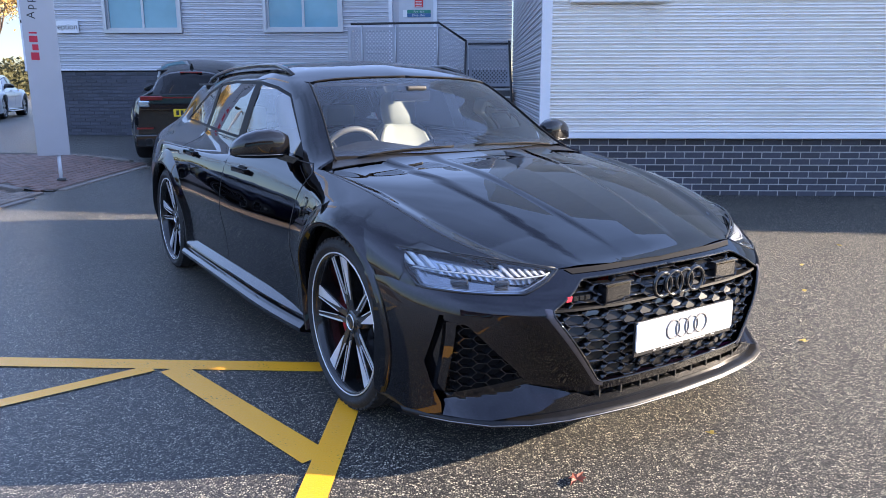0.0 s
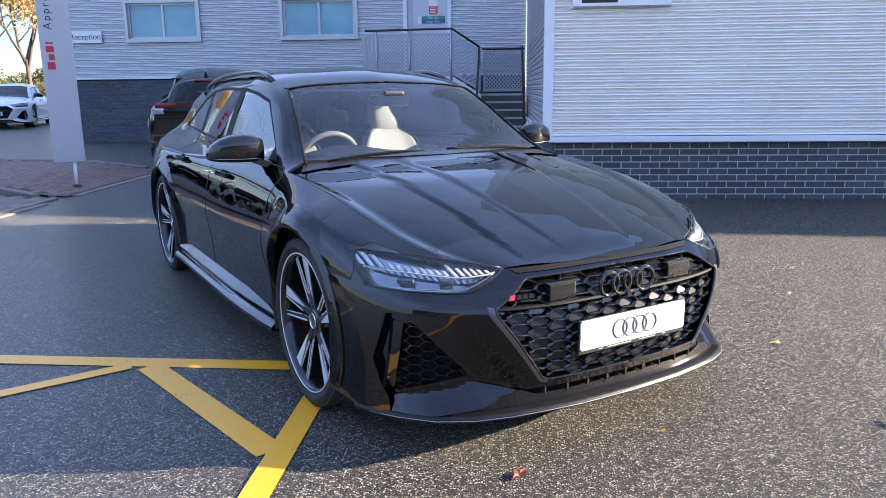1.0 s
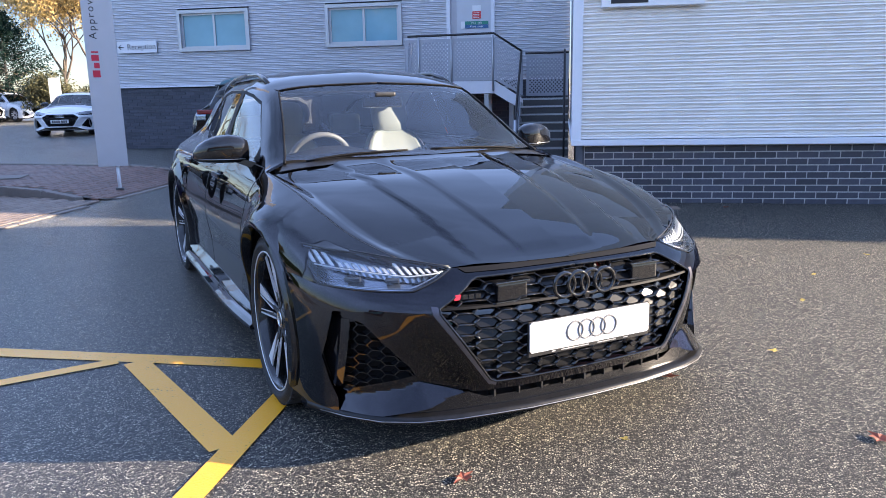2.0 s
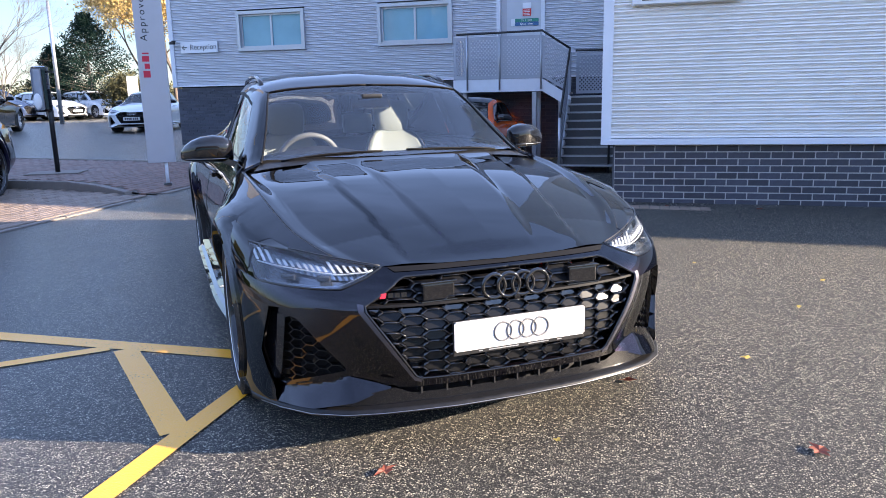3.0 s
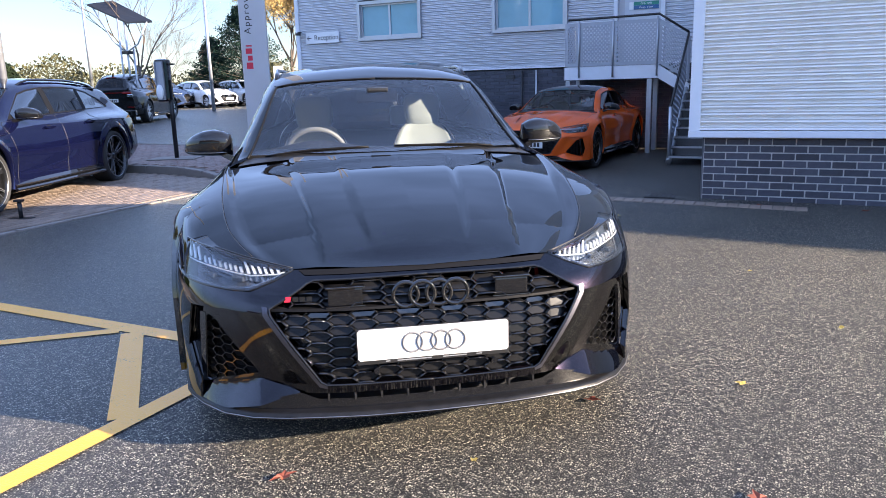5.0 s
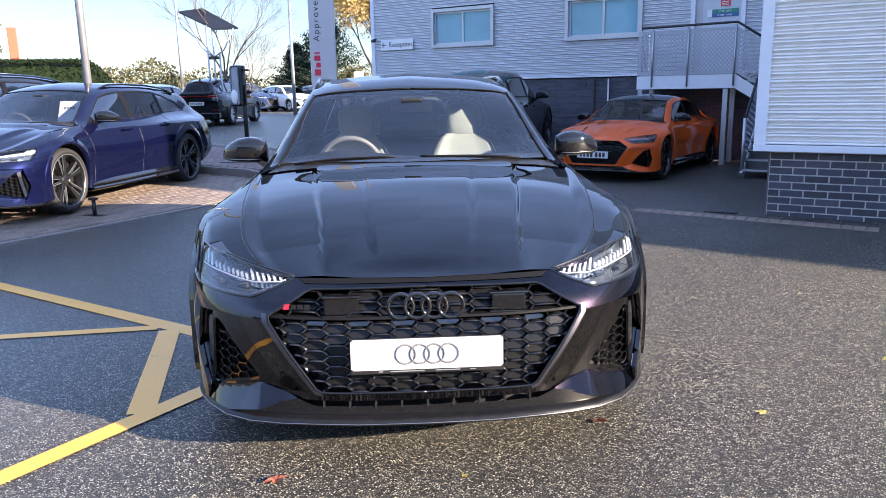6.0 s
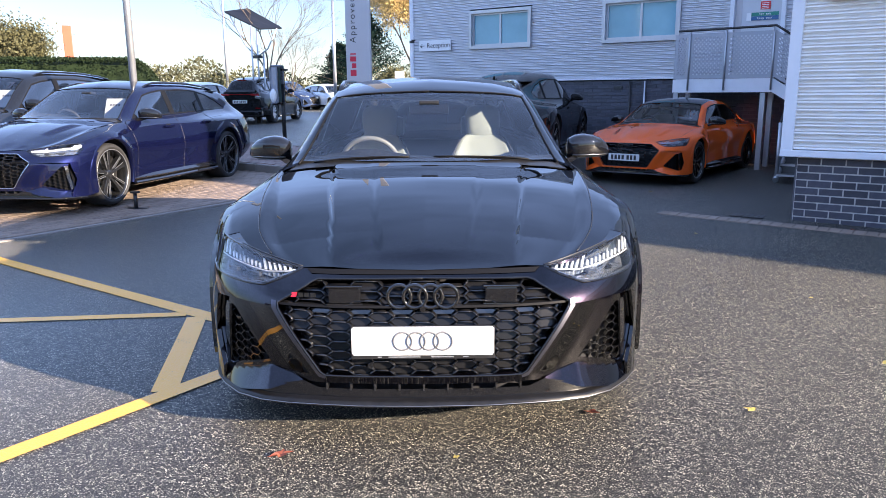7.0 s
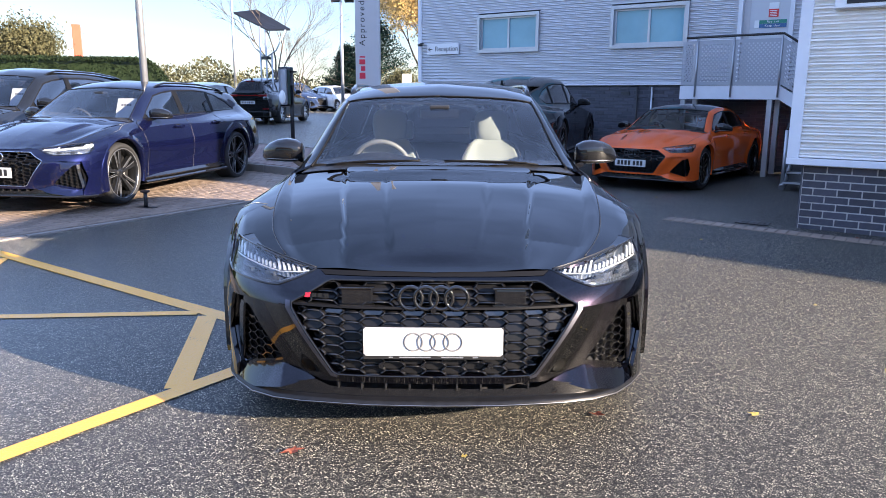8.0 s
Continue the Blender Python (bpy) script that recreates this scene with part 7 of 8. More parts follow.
    if card:
        P = S.surf(np.array([X(-0.78)]), np.array([7.2 / 6]))[0]
        c_ = box("price_card", -0.004, 0.0, -0.135, 0.135, -0.135, 0.135, SIGN_WHITE, car, "white price card behind windscreen")
        c_.matrix_local = pose(X(-0.93), 0.40, Z(1.10), 0, -22, 0)
        for k in range(4):
            box("card_mark", 0.0005, 0.002, -0.075 + 0.040 * k, -0.049 + 0.040 * k, 0.03, 0.062, GREY_INK, c_)
    # wheels
    for x, turn in ((0.0, steer), (-wheelbase, 0.0)):
        for sg in (1, -1):
            wheel(car, x, sg * (0.948 * sy - 0.1375), tyre, rim, sg, 0.275, hero, spokes, caliper or (RED_CAL if hero else DISC), turn)
    # front plate
    px0 = float(fas(np.array([0.0]), np.array([0.45]))[0][0]) + 0.012
    pl = new("number_plate")
    pl.parent = car
    pl.matrix_local = pose(px0, 0.0, 0.446 * fz)
    if hero:
        bm = bmesh.new()
        add_box(bm, -0.008, 0.0, -0.268, 0.268, -0.066, 0.063, 0.003)
        part("plate_holder", bm, SATIN_BLACK, pl, "black plate holder")
        bm = bmesh.new()
        add_box(bm, 0.0005, 0.006, -0.265, 0.265, -0.0495, 0.061)
        bmesh.ops.bevel(bm, geom=[e for e in bm.edges if abs(e.verts[0].co.x - e.verts[1].co.x) > 0.004], offset=0.006, segments=3, affect="EDGES")
        part("plate_face", bm, PLATE_W, pl, "plain white show plate")
        for k in range(4):
            bm = bmesh.new()
            ring_tube(bm, (k - 1.5) * 0.050, 0.006, 0.0062, 0.0345, 0.0040, 44, 6)
            part("printed_ring", bm, GREY_INK, pl, "thin grey printed circle")
        for a, b in ((-0.17, -0.155), (-0.13, -0.01), (0.03, 0.115), (0.15, 0.17)):
            box("print_bar", 0.0006, 0.0014, a, b, -0.0595, -0.0555, STEEL, pl)
    elif plate:
        bm = bmesh.new()
        add_box(bm, 0.0, 0.008, -0.26, 0.26, -0.055, 0.055, 0.003)
        part("plate_face", bm, PLATE_W, pl, "white number plate")
        for k in range(7):
            o = (0.025 if k > 3 else 0)
            box("plate_mark", 0.0082, 0.010, -0.215 + 0.06 * k + o, -0.175 + 0.06 * k + o, -0.036, 0.036, INK, pl)
    # badge rings on the grille
    zr = 0.610
    xr = float(fas(np.array([0.0]), np.array([zr]))[0][0]) + 0.008
    for k in range(4):
        bm = bmesh.new()
        ring_tube(bm, (k - 1.5) * 0.0585, zr * fz, xr + 0.002 * (k % 2), 0.044, 0.0075, 40, 8)
        part("badge_ring", bm, RING_BLACK if hero or roof_mat else CHROME, car)
    if hero:
        for y in (-0.295, 0.295):
            p = fas(np.array([math.copysign(s_of(abs(y)), y)]), np.array([0.60]))[0]
            box("radar_sensor", p[0] - 0.05, p[0] - 0.004, y - 0.060, y + 0.060, 0.580, 0.640, GLOSS_BLACK, car, "gloss black radar cover", bevel=0.006)
            for zf_ in (0.576, 0.644):
                box("radar_frame", p[0] - 0.03, p[0] + 0.001, y - 0.068, y + 0.068, zf_ - 0.003, zf_ + 0.003, GRILLE, car, bevel=0.002)
        p = fas(np.array([-s_of(0.475)]), np.array([0.615]))[0]
        bd = new("model_badge")
        bd.parent = car
        bd.matrix_local = pose(p[0] + 0.004, -0.465, 0.606, 0, 0, -8)
        bm = bmesh.new()
        vs = [bm.verts.new((0.003, y, z)) for y, z in ((-0.040, -0.009), (-0.020, -0.009), (-0.015, 0.009), (-0.035, 0.009))]
        vb = [bm.verts.new((-0.003, v.co.y, v.co.z)) for v in vs]
        bm.faces.new(vs)
        for i in range(4):
            bm.faces.new((vs[i], vb[i], vb[(i + 1) % 4], vs[(i + 1) % 4]))
        bmesh.ops.recalc_face_normals(bm, faces=bm.faces)
        part("red_bar", bm, RED_INK, bd, "small red slanted badge bar")
        for a in (-0.010, 0.014, 0.038):
            box("grey_bar", -0.003, 0.003, a, a + 0.019, -0.008, 0.008, ALLOY_DARK, bd)
        # parking sensors, camera
        for y, z in ((-0.20, 0.345), (0.22, 0.345), (0.0, 0.566)):
            bm = bmesh.new()
            pp = fas(np.array([math.copysign(s_of(abs(y)), y) if y else 0.0]), np.array([z]))[0]
            add_tube(bm, [(pp[0] - 0.02, pp[1], pp[2]), (pp[0] + 0.002, pp[1], pp[2])], 0.011, 12)
            part("parking_sensor", bm, GLOSS_BLACK, car)
        # wipers
        for y0 in (-0.10, 0.55):
            pts = []
            for k in range(8):
                yy = y0 - 0.52 * k / 7
                pv = S.top([(X(-0.425 - 0.05 * abs(yy)), abs(yy)), (X(-0.43 - 0.05 * abs(yy)), abs(yy))], 1)[0]
                pp = S.surf(np.array([pv[0]]), np.array([pv[1]]))[0]
                pts.append((pp[0], math.copysign(pp[1], yy), pp[2] + 0.001))
            tube("wiper", pts, 0.0045, SURROUND, car)
    return car



HERO_M = pose(0.81, 3.43, 0.0, 0, 0, -54.5)
hero_car = make_car("estate_car", "glossy black-purple performance estate car parked on tarmac", PAINT, HERO_M, hero=True, tyre=0.362, rim=0.297, seat_mat=LEATHER, side_glass=GLASS_DARK)


# ---- other vehicles ----
def on_ground(x, y, rz):
    return pose(x, y, ground_z(x, y), 0, 0, rz)


make_car("estate_car", "metallic deep blue performance estate car with price card in windscreen", PAINT_BLUE, pose(-6.08, 4.99, ground_z(-6, 5) + 0.035, 0, 0, -65.8), card=True, coarse=1.3, caliper=SATIN_BLACK, seat_mat=SATIN_BLACK, plate=True, tyre=0.362, rim=0.292, group="parked cars")
make_car("estate_car", "dark grey tall estate car with price card parked on paving", PAINT_BLACK, on_ground(-8.75, 4.9, -66.0), height=1.66, card=True, coarse=1.8, spokes="silver", plate=True, group="parked cars", grille_detail=False)
make_car("coupe_car", "bright orange two-door coupe with black roof parked under landing", PAINT_ORANGE, on_ground(-1.55, 12.82, -92.0), front=0.87, wheelbase=2.77, rear=1.02, width=0.93, height=1.345, tyre=0.345, rim=0.26, roof_drop=0.20, plate=True, coarse=1.5, roof_rails=False, roof_mat=GLOSS_BLACK, spokes="dark", group="parked cars", grille_detail=False)
make_car("suv_car", "black coupe-styled sports utility car seen from behind", PAINT_BLACK, on_ground(-4.75, 14.98, 106.0), front=0.95, wheelbase=3.0, rear=1.10, width=0.985, height=1.56, tyre=0.395, rim=0.29, roof_drop=0.10, coarse=1.5, rear_detail=True, roof_rails=False, group="parked cars", fz=1.15, grille_detail=False)
make_car("coupe_car", "white two-door sports coupe with black grille", PAINT_WHITE, on_ground(-14.35, 21.75, -71.0), front=0.84, wheelbase=2.50, rear=0.85, width=0.915, height=1.33, tyre=0.335, rim=0.245, roof_drop=0.28, plate=True, coarse=2.2, roof_rails=False, spokes="silver", group="parked cars", grille_detail=False)
make_car("suv_car", "black mid-size sports utility car with red tail lights", PAINT_BLACK, on_ground(-20.1, 21.4, 119.0), front=0.88, wheelbase=2.82, rear=0.96, width=0.945, height=1.62, tyre=0.37, rim=0.25, coarse=2.2, rear_detail=True, rear_plate=PLATE_W, spokes="silver", group="parked cars", fz=1.12, grille_detail=False)
make_car("suv_car", "navy blue compact sports utility car", PAINT_NAVY, on_ground(-27.8, 30.6, 2.0), front=0.88, wheelbase=2.68, rear=0.90, width=0.93, height=1.58, tyre=0.36, rim=0.25, coarse=2.5, spokes="silver", group="parked cars", fz=1.12, grille_detail=False)
make_car("hatchback_car", "white five-door hatchback car", PAINT_WHITE, on_ground(-25.8, 31.5, -12.0), front=0.86, wheelbase=2.63, rear=0.80, width=0.90, height=1.42, tyre=0.325, rim=0.225, coarse=2.5, spokes="silver", plate=True, roof_rails=False, group="parked cars", grille_detail=False)
make_car("hatchback_car", "white five-door hatchback car", PAINT_WHITE, on_ground(-25.1, 33.8, -12.0), front=0.86, wheelbase=2.63, rear=0.80, width=0.90, height=1.42, tyre=0.325, rim=0.225, coarse=2.5, spokes="silver", plate=True, roof_rails=False, group="parked cars", grille_detail=False)
make_car("hatchback_car", "silver hatchback car in far car park", PAINT_WHITE, on_ground(-22.6, 21.0, 106.0), front=0.86, wheelbase=2.63, rear=0.80, width=0.90, height=1.46, tyre=0.325, rim=0.225, coarse=2.5, spokes="silver", roof_rails=False, group="parked cars", rear_detail=True, grille_detail=False)


# ---- signs, posts and street furniture ----
def pylon_sign():
    p = thing("pylon_sign", "tall slim grey sign panel with vertical lettering on a thin pole", "sign", pose(-4.75, 9.22, ground_z(-4.75, 9.22) + 0.055, 0, 0, 31))
    bm = bmesh.new()
    add_box(bm, -0.185, 0.185, -0.05, 0.05, 0.30, 5.6, 0.008)
    part("panel", bm, PYLON, p, "light grey metal panel")
    tube("pole", [(0.05, 0, -0.02), (0.05, 0, 0.31)], 0.024, TRIM, p, n=14)
    box("base_plate", 0.0, 0.10, -0.05, 0.05, -0.02, 0.006, DARK_STEEL, p)
    # brand word as plain red bars
    z0 = 1.47
    for ln, tall in ((0.090, 0.090), (0.070, 0.066), (0.074, 0.090), (0.020, 0.086)):
        box("red_bar", -0.035 - tall, -0.035, -0.055, -0.0505, z0, z0 + ln, RED_INK, p, "red brand marking")
        z0 += ln + 0.026
    text_object("lettering", "Approved", 0.128, INK, pose(-0.075, -0.0515, 2.28, 90, -90, 0), p, space=1.3)
    return p


pylon_sign()


def charger():
    x, y = -7.0, 9.62
    c = thing("charging_post", "black electric car charging unit on slim steel post", "charging post", pose(x, y, ground_z(x, y) + 0.11, 0, 0, 24))
    tube("post", [(0.07, 0.02, 0), (0.07, 0.02, 1.5)], 0.036, BLACK_STEEL, c, n=14)
    box("base_plate", -0.33, 0.45, -0.26, 0.26, -0.01, 0.025, KERB, c)
    bm = bmesh.new()
    add_box(bm, -0.105, 0.105, -0.09, 0.09, 0.94, 1.62, 0.05)
    part("housing", bm, GLOSS_BLACK, c, "rounded black housing")
    bm = bmesh.new()
    add_box(bm, -0.095, 0.045, -0.105, -0.088, 0.97, 1.59, 0.04)
    part("front_plate", bm, PERF, c, "grey front plate")
    bm = bmesh.new()
    bmesh.ops.create_uvsphere(bm, u_segments=16, v_segments=10, radius=1, matrix=Matrix.Translation((-0.04, -0.12, 1.10)) @ Matrix.Diagonal((0.062, 0.03, 0.12, 1)))
    part("socket_flap", bm, SIGN_WHITE, c, "white oval socket cover", smooth=True)
    box("top_arm", 0.09, 0.19, -0.03, 0.03, 1.52, 1.55, BLACK_STEEL, c)


charger()


def mast(name, x, y, h, r, label, heads=()):
    g = ground_z(x, y)
    p = thing(name, label, "lamp post", pose(x, y, g))
    tube("pole", [(0, 0, 0), (0, 0, h * 0.5), (0, 0, h)], r, STEEL, p, n=12, r_end=r * 0.7)
    for dx, dy, tilt in heads:
        hd = box("lamp_head", -0.22, 0.22, -0.16, 0.16, -0.05, 0.05, BLACK_STEEL, p, "dark floodlight head", bevel=0.02)
        hd.matrix_local = pose(dx, dy, h + 0.05, tilt, 0, 30)
    return p


mast("lamp_post", -6.88, 6.80, 7.0, 0.055, "grey steel lamp post behind parked car")
mast("street_lamp", -22.3, 27.2, 5.3, 0.09, "tall lamp post with two floodlights", ((-0.30, 0, 25), (0.42, 0.1, -35)))
mast("street_lamp", -27.5, 25.0, 7.0, 0.07, "slender street lamp post with small head", ((-0.25, 0, 5),))


def solar_canopy():
    p = thing("solar_panel_mast", "dark tilted solar panel on slim posts", "solar panel", pose(-18.3, 19.0, ground_z(-18.3, 19.0) + 0.0))
    bm = bmesh.new()
    a = [Vector(v) for v in ((-0.95, -0.55, 3.88), (-0.30, -0.05, 3.98), (0.85, 0.45, 3.30), (0.15, 0.02, 3.28))]
    lo = [bm.verts.new(v) for v in a]
    hi = [bm.verts.new(v + Vector((0, 0, 0.06))) for v in a]
    bm.faces.new(lo)
    bm.faces.new(hi[::-1])
    for i in range(4):
        bm.faces.new((lo[i], lo[(i + 1) % 4], hi[(i + 1) % 4], hi[i]))
    bmesh.ops.recalc_face_normals(bm, faces=bm.faces)
    part("solar_panel", bm, SOLAR, p)
    for dx in (-0.12, 0.02, 0.16):
        tube("post", [(dx, dx, 0), (dx, dx, 3.45 if dx < 0.1 else 2.5)], 0.03, STEEL, p)
    tube("brace", [(0.0, 0.0, 2.35), (-0.35, -0.2, 2.75), (-0.85, -0.45, 3.86)], 0.025, STEEL, p)
    tube("brace", [(0.0, 0.0, 2.35), (0.35, 0.2, 2.62), (0.70, 0.36, 3.33)], 0.025, STEEL, p)
    box("bracket", -0.15, 0.18, -0.1, 0.1, 2.30, 2.40, BLACK_STEEL, p)


solar_canopy()


def totem():
    x, y = -22.5, 32.4
    p = thing("totem_sign", "white rectangular totem sign beside pine tree", "sign", pose(x, y, ground_z(x, y), 0, 0, 35))
    box("board", -0.25, 0.25, -0.08, 0.08, 0.10, 2.05, SIGN_WHITE, p, bevel=0.01)
    box("plinth", -0.28, 0.28, -0.11, 0.11, -0.02, 0.10, KERB, p)


totem()


def flag_banner():
    x, y = -52.5, 30.5
    p = thing("banner_pylon", "distant orange and white advertising pylon", "sign", pose(x, y, ground_z(x, y), 0, 0, 55))
    box("face_orange", -0.10, 0.50, -0.15, 0.15, 0, 5.8, material("orange_banner", (0.60, 0.105, 0.055), 0.5, var=0.05), p, bevel=0.03)
    box("face_white", -0.50, -0.102, -0.15, 0.15, 0, 5.7, SIGN_WHITE, p, bevel=0.03)


flag_banner()


def parking_post():
    p = thing("folding_parking_post", "small black steel post on flat base beside wheel", "parking post", on_ground(-4.93, 5.45, 20))
    tube("post", [(0, 0, 0.0), (0, 0, 0.20)], 0.022, BLACK_STEEL, p)
    box("base_bar", -0.13, 0.13, -0.05, 0.05, 0.001, 0.018, BLACK_STEEL, p, bevel=0.004)
    box("cap", -0.045, 0.045, -0.03, 0.03, 0.19, 0.215, BLACK_STEEL, p, bevel=0.006)


parking_post()


# ---- planting ----
def leaf_cloud(name, centres, size, mat, parent=None, label="", flat=0.0, seed=1):
    """Many small leaf quads at the given centres, one mesh of kind stuff."""
    rng = np.random.default_rng(seed)
    c = np.asarray(centres)
    n = len(c)
    u = rng.normal(size=(n, 3))
    u /= np.linalg.norm(u, axis=1, keepdims=True)
    w = rng.normal(size=(n, 3))
    w -= u * (w * u).sum(1, keepdims=True)
    w /= np.linalg.norm(w, axis=1, keepdims=True)
    s = size * rng.uniform(0.6, 1.4, (n, 1))
    quad = np.stack([c - u * s, c - w * s * 0.5, c + u * s, c + w * s * 0.5], axis=1).reshape(-1, 3)
    faces = np.arange(n * 4).reshape(-1, 4)
    ob = mesh_object(name, quad.tolist(), faces.tolist(), mat, parent, label)
    ob["kind"] = "stuff"
    return ob


def branches(bm, rng, start, direction, length, r, depth, tips, spread=0.55):
    d = Vector(direction).normalized()
    pts = [Vector(start)]
    for k in range(3):
        d = (d + Vector(rng.normal(size=3)) * 0.10 + Vector((0, 0, 0.05))).normalized()
        pts.append(pts[-1] + d * length / 3)
    add_tube(bm, pts, r, 6 if depth > 2 else 4, r * 0.6, cap=False)
    if depth == 0:
        tips.append(pts[-1])
        tips.append(pts[-2])
        return
    for k in range(3 if depth > 1 else 4):
        side_v = Vector(rng.normal(size=3))
        nd = (d + side_v.normalized() * spread * rng.uniform(0.7, 1.3)).normalized()
        s = pts[1 + int(rng.integers(1, 3))] if k else pts[-1]
        branches(bm, rng, s, nd, length * rng.uniform(0.6, 0.8), r * 0.55, depth - 1, tips, spread)


def tree(name, label, x, y, h, seed, leaf=None, leaf_size=0.12, per_tip=14, depth=4, spread=0.55, r=0.11, blob=0.35):
    rng = np.random.default_rng(seed)
    t = thing(name, label, "tree", pose(x, y, ground_z(x, y)))
    bm = bmesh.new()
    tips = []
    add_tube(bm, [(0, 0, -0.1), (0.03, 0.02, h * 0.15), (0, 0.03, h * 0.32)], r, 8, r * 0.75)
    for k in range(4):
        a = k * 1.7 + rng.uniform(0, 1)
        branches(bm, rng, (0, 0.03, h * (0.24 + 0.022 * k)), (0.45 * math.cos(a), 0.45 * math.sin(a), 1), h * 0.24, r * 0.6, depth, tips, spread)
    part("trunk", bm, BARK, t, "bare brown trunk and branches")
    if leaf is not None:
        tp = np.array([tuple(p) for p in tips])
        cen = np.repeat(tp, per_tip, axis=0) + rng.normal(size=(len(tp) * per_tip, 3)) * blob
        leaf_cloud("crown", cen, leaf_size, leaf, t, "", seed=seed)
    return t


def conifer(x, y, h, w, seed):
    rng = np.random.default_rng(seed)
    t = thing("pine_tree", "dark green bushy pine tree", "tree", pose(x, y, ground_z(x, y)))
    bm = bmesh.new()
    add_tube(bm, [(0, 0, -0.1), (0, 0, h * 0.5), (0, 0, h * 0.96)], 0.10, 8, 0.02)
    cen = []
    for k in range(120):
        f = (k + 0.5) / 120
        z = h * (0.05 + 0.92 * f)
        a = k * 2.4 + rng.uniform(-0.4, 0.4)
        ln = w * (1 - f) ** 0.9 * rng.uniform(0.65, 1.1) + 0.12
        tip = Vector((ln * math.cos(a), ln * math.sin(a), z + ln * 0.25))
        add_tube(bm, [(0, 0, z), tuple(tip * 0.5 + Vector((0, 0, z * 0.5 - 0.02))), tuple(tip)], 0.02, 4, 0.006, cap=False)
        for q in range(150):
            s = rng.uniform(0.25, 1.05)
            cen.append((tip.x * s + rng.normal() * 0.12, tip.y * s + rng.normal() * 0.12, z + (tip.z - z) * s + rng.normal() * 0.09 - 0.03))
    part("trunk", bm, BARK, t)
    leaf_cloud("crown", cen, 0.058, LEAF_GREEN, t, "", seed=seed)


conifer(-27.4, 35.4, 5.6, 3.7, 3)
conifer(-29.9, 35.6, 3.9, 2.0, 6)
tree("bare_tree", "bare winter tree with fine upright branches", -18.6, 19.7, 6.0, 11, depth=6, spread=0.5, r=0.055)
tree("bare_tree", "small bare tree beside car park", -24.0, 26.0, 4.2, 12, depth=6, spread=0.5, r=0.045)
tree("autumn_tree", "autumn tree with sparse yellow-orange leaves", -27.0, 39.5, 8.2, 21, LEAF_AUTUMN, 0.07, 15, 4, 0.6, 0.12, 0.3)
tree("autumn_tree", "autumn tree with sparse yellow-orange leaves", -24.6, 39.0, 8.4, 22, LEAF_AUTUMN, 0.07, 15, 4, 0.6, 0.14, 0.35)
tree("autumn_tree", "low shrub-like tree with olive and yellow leaves", -23.6, 33.5, 2.0, 23, LEAF_OLIVE, 0.07, 6, 4, 0.6, 0.10, 0.3)
tree("autumn_tree", "olive green tree beyond hedge", -39.8, 20.9, 4.6, 24, LEAF_OLIVE, 0.08, 16, 4, 0.65, 0.14, 0.45)
tree("autumn_tree", "olive green tree beyond hedge", -41.0, 10.5, 7.6, 25, LEAF_OLIVE, 0.085, 34, 4, 0.65, 0.14, 0.45)


def hedge():
    rng = np.random.default_rng(7)
    a, b = Vector((-13.2, 11.6)), Vector((-20.5, 3.0))
    d = (b - a).normalized()
    nrm = Vector((-d.y, d.x))
    ln = (b - a).length
    h = thing("hedge", "dense clipped dark green hedge behind parked cars", "hedge")
    bm = bmesh.new()
    n = 40
    prev = None
    for k in range(n + 1):
        p = a + d * ln * k / n
        g = ground_z(p.x, p.y)
        ht = 2.02 * (1.0 - (0.35 * max(0.0, 1 - k / 2.5) ** 2)) + 0.04 * math.sin(k * 1.3)
        sec = []
        for o, z in ((-0.55, 0), (-0.6, ht * 0.6), (-0.5, ht * 0.95), (0, ht), (0.5, ht * 0.95), (0.6, ht * 0.6), (0.55, 0)):
            sec.append(bm.verts.new((p.x + nrm.x * o * 0.88, p.y + nrm.y * o * 0.88, g + z * 0.975)))
        if prev:
            for i in range(6):
                bm.faces.new((prev[i], prev[i + 1], sec[i + 1], sec[i]))
        prev = sec
    bmesh.ops.recalc_face_normals(bm, faces=bm.faces)
    part("core", bm, LEAF_HEDGE, h)
    cen = []
    for _ in range(60000):
        t = rng.uniform(0, 1) * ln
        p = a + d * t
        ht = 2.02 * (1.0 - 0.35 * max(0.0, 1 - t / ln * 16) ** 2)
        q = rng.uniform(-1, 1)
        if rng.uniform() < 0.45:
            o, z = q * 0.58, ht * (1.0 - 0.04 * abs(q)) + rng.normal() * 0.02
        else:
            o, z = math.copysign(0.56, q) + rng.normal() * 0.03, rng.uniform(0, ht)
        cen.append((p.x + nrm.x * o, p.y + nrm.y * o, ground_z(p.x, p.y) + z))
    leaf_cloud("hedge_leaves", cen, 0.026, LEAF_HEDGE, h, seed=8)


hedge()


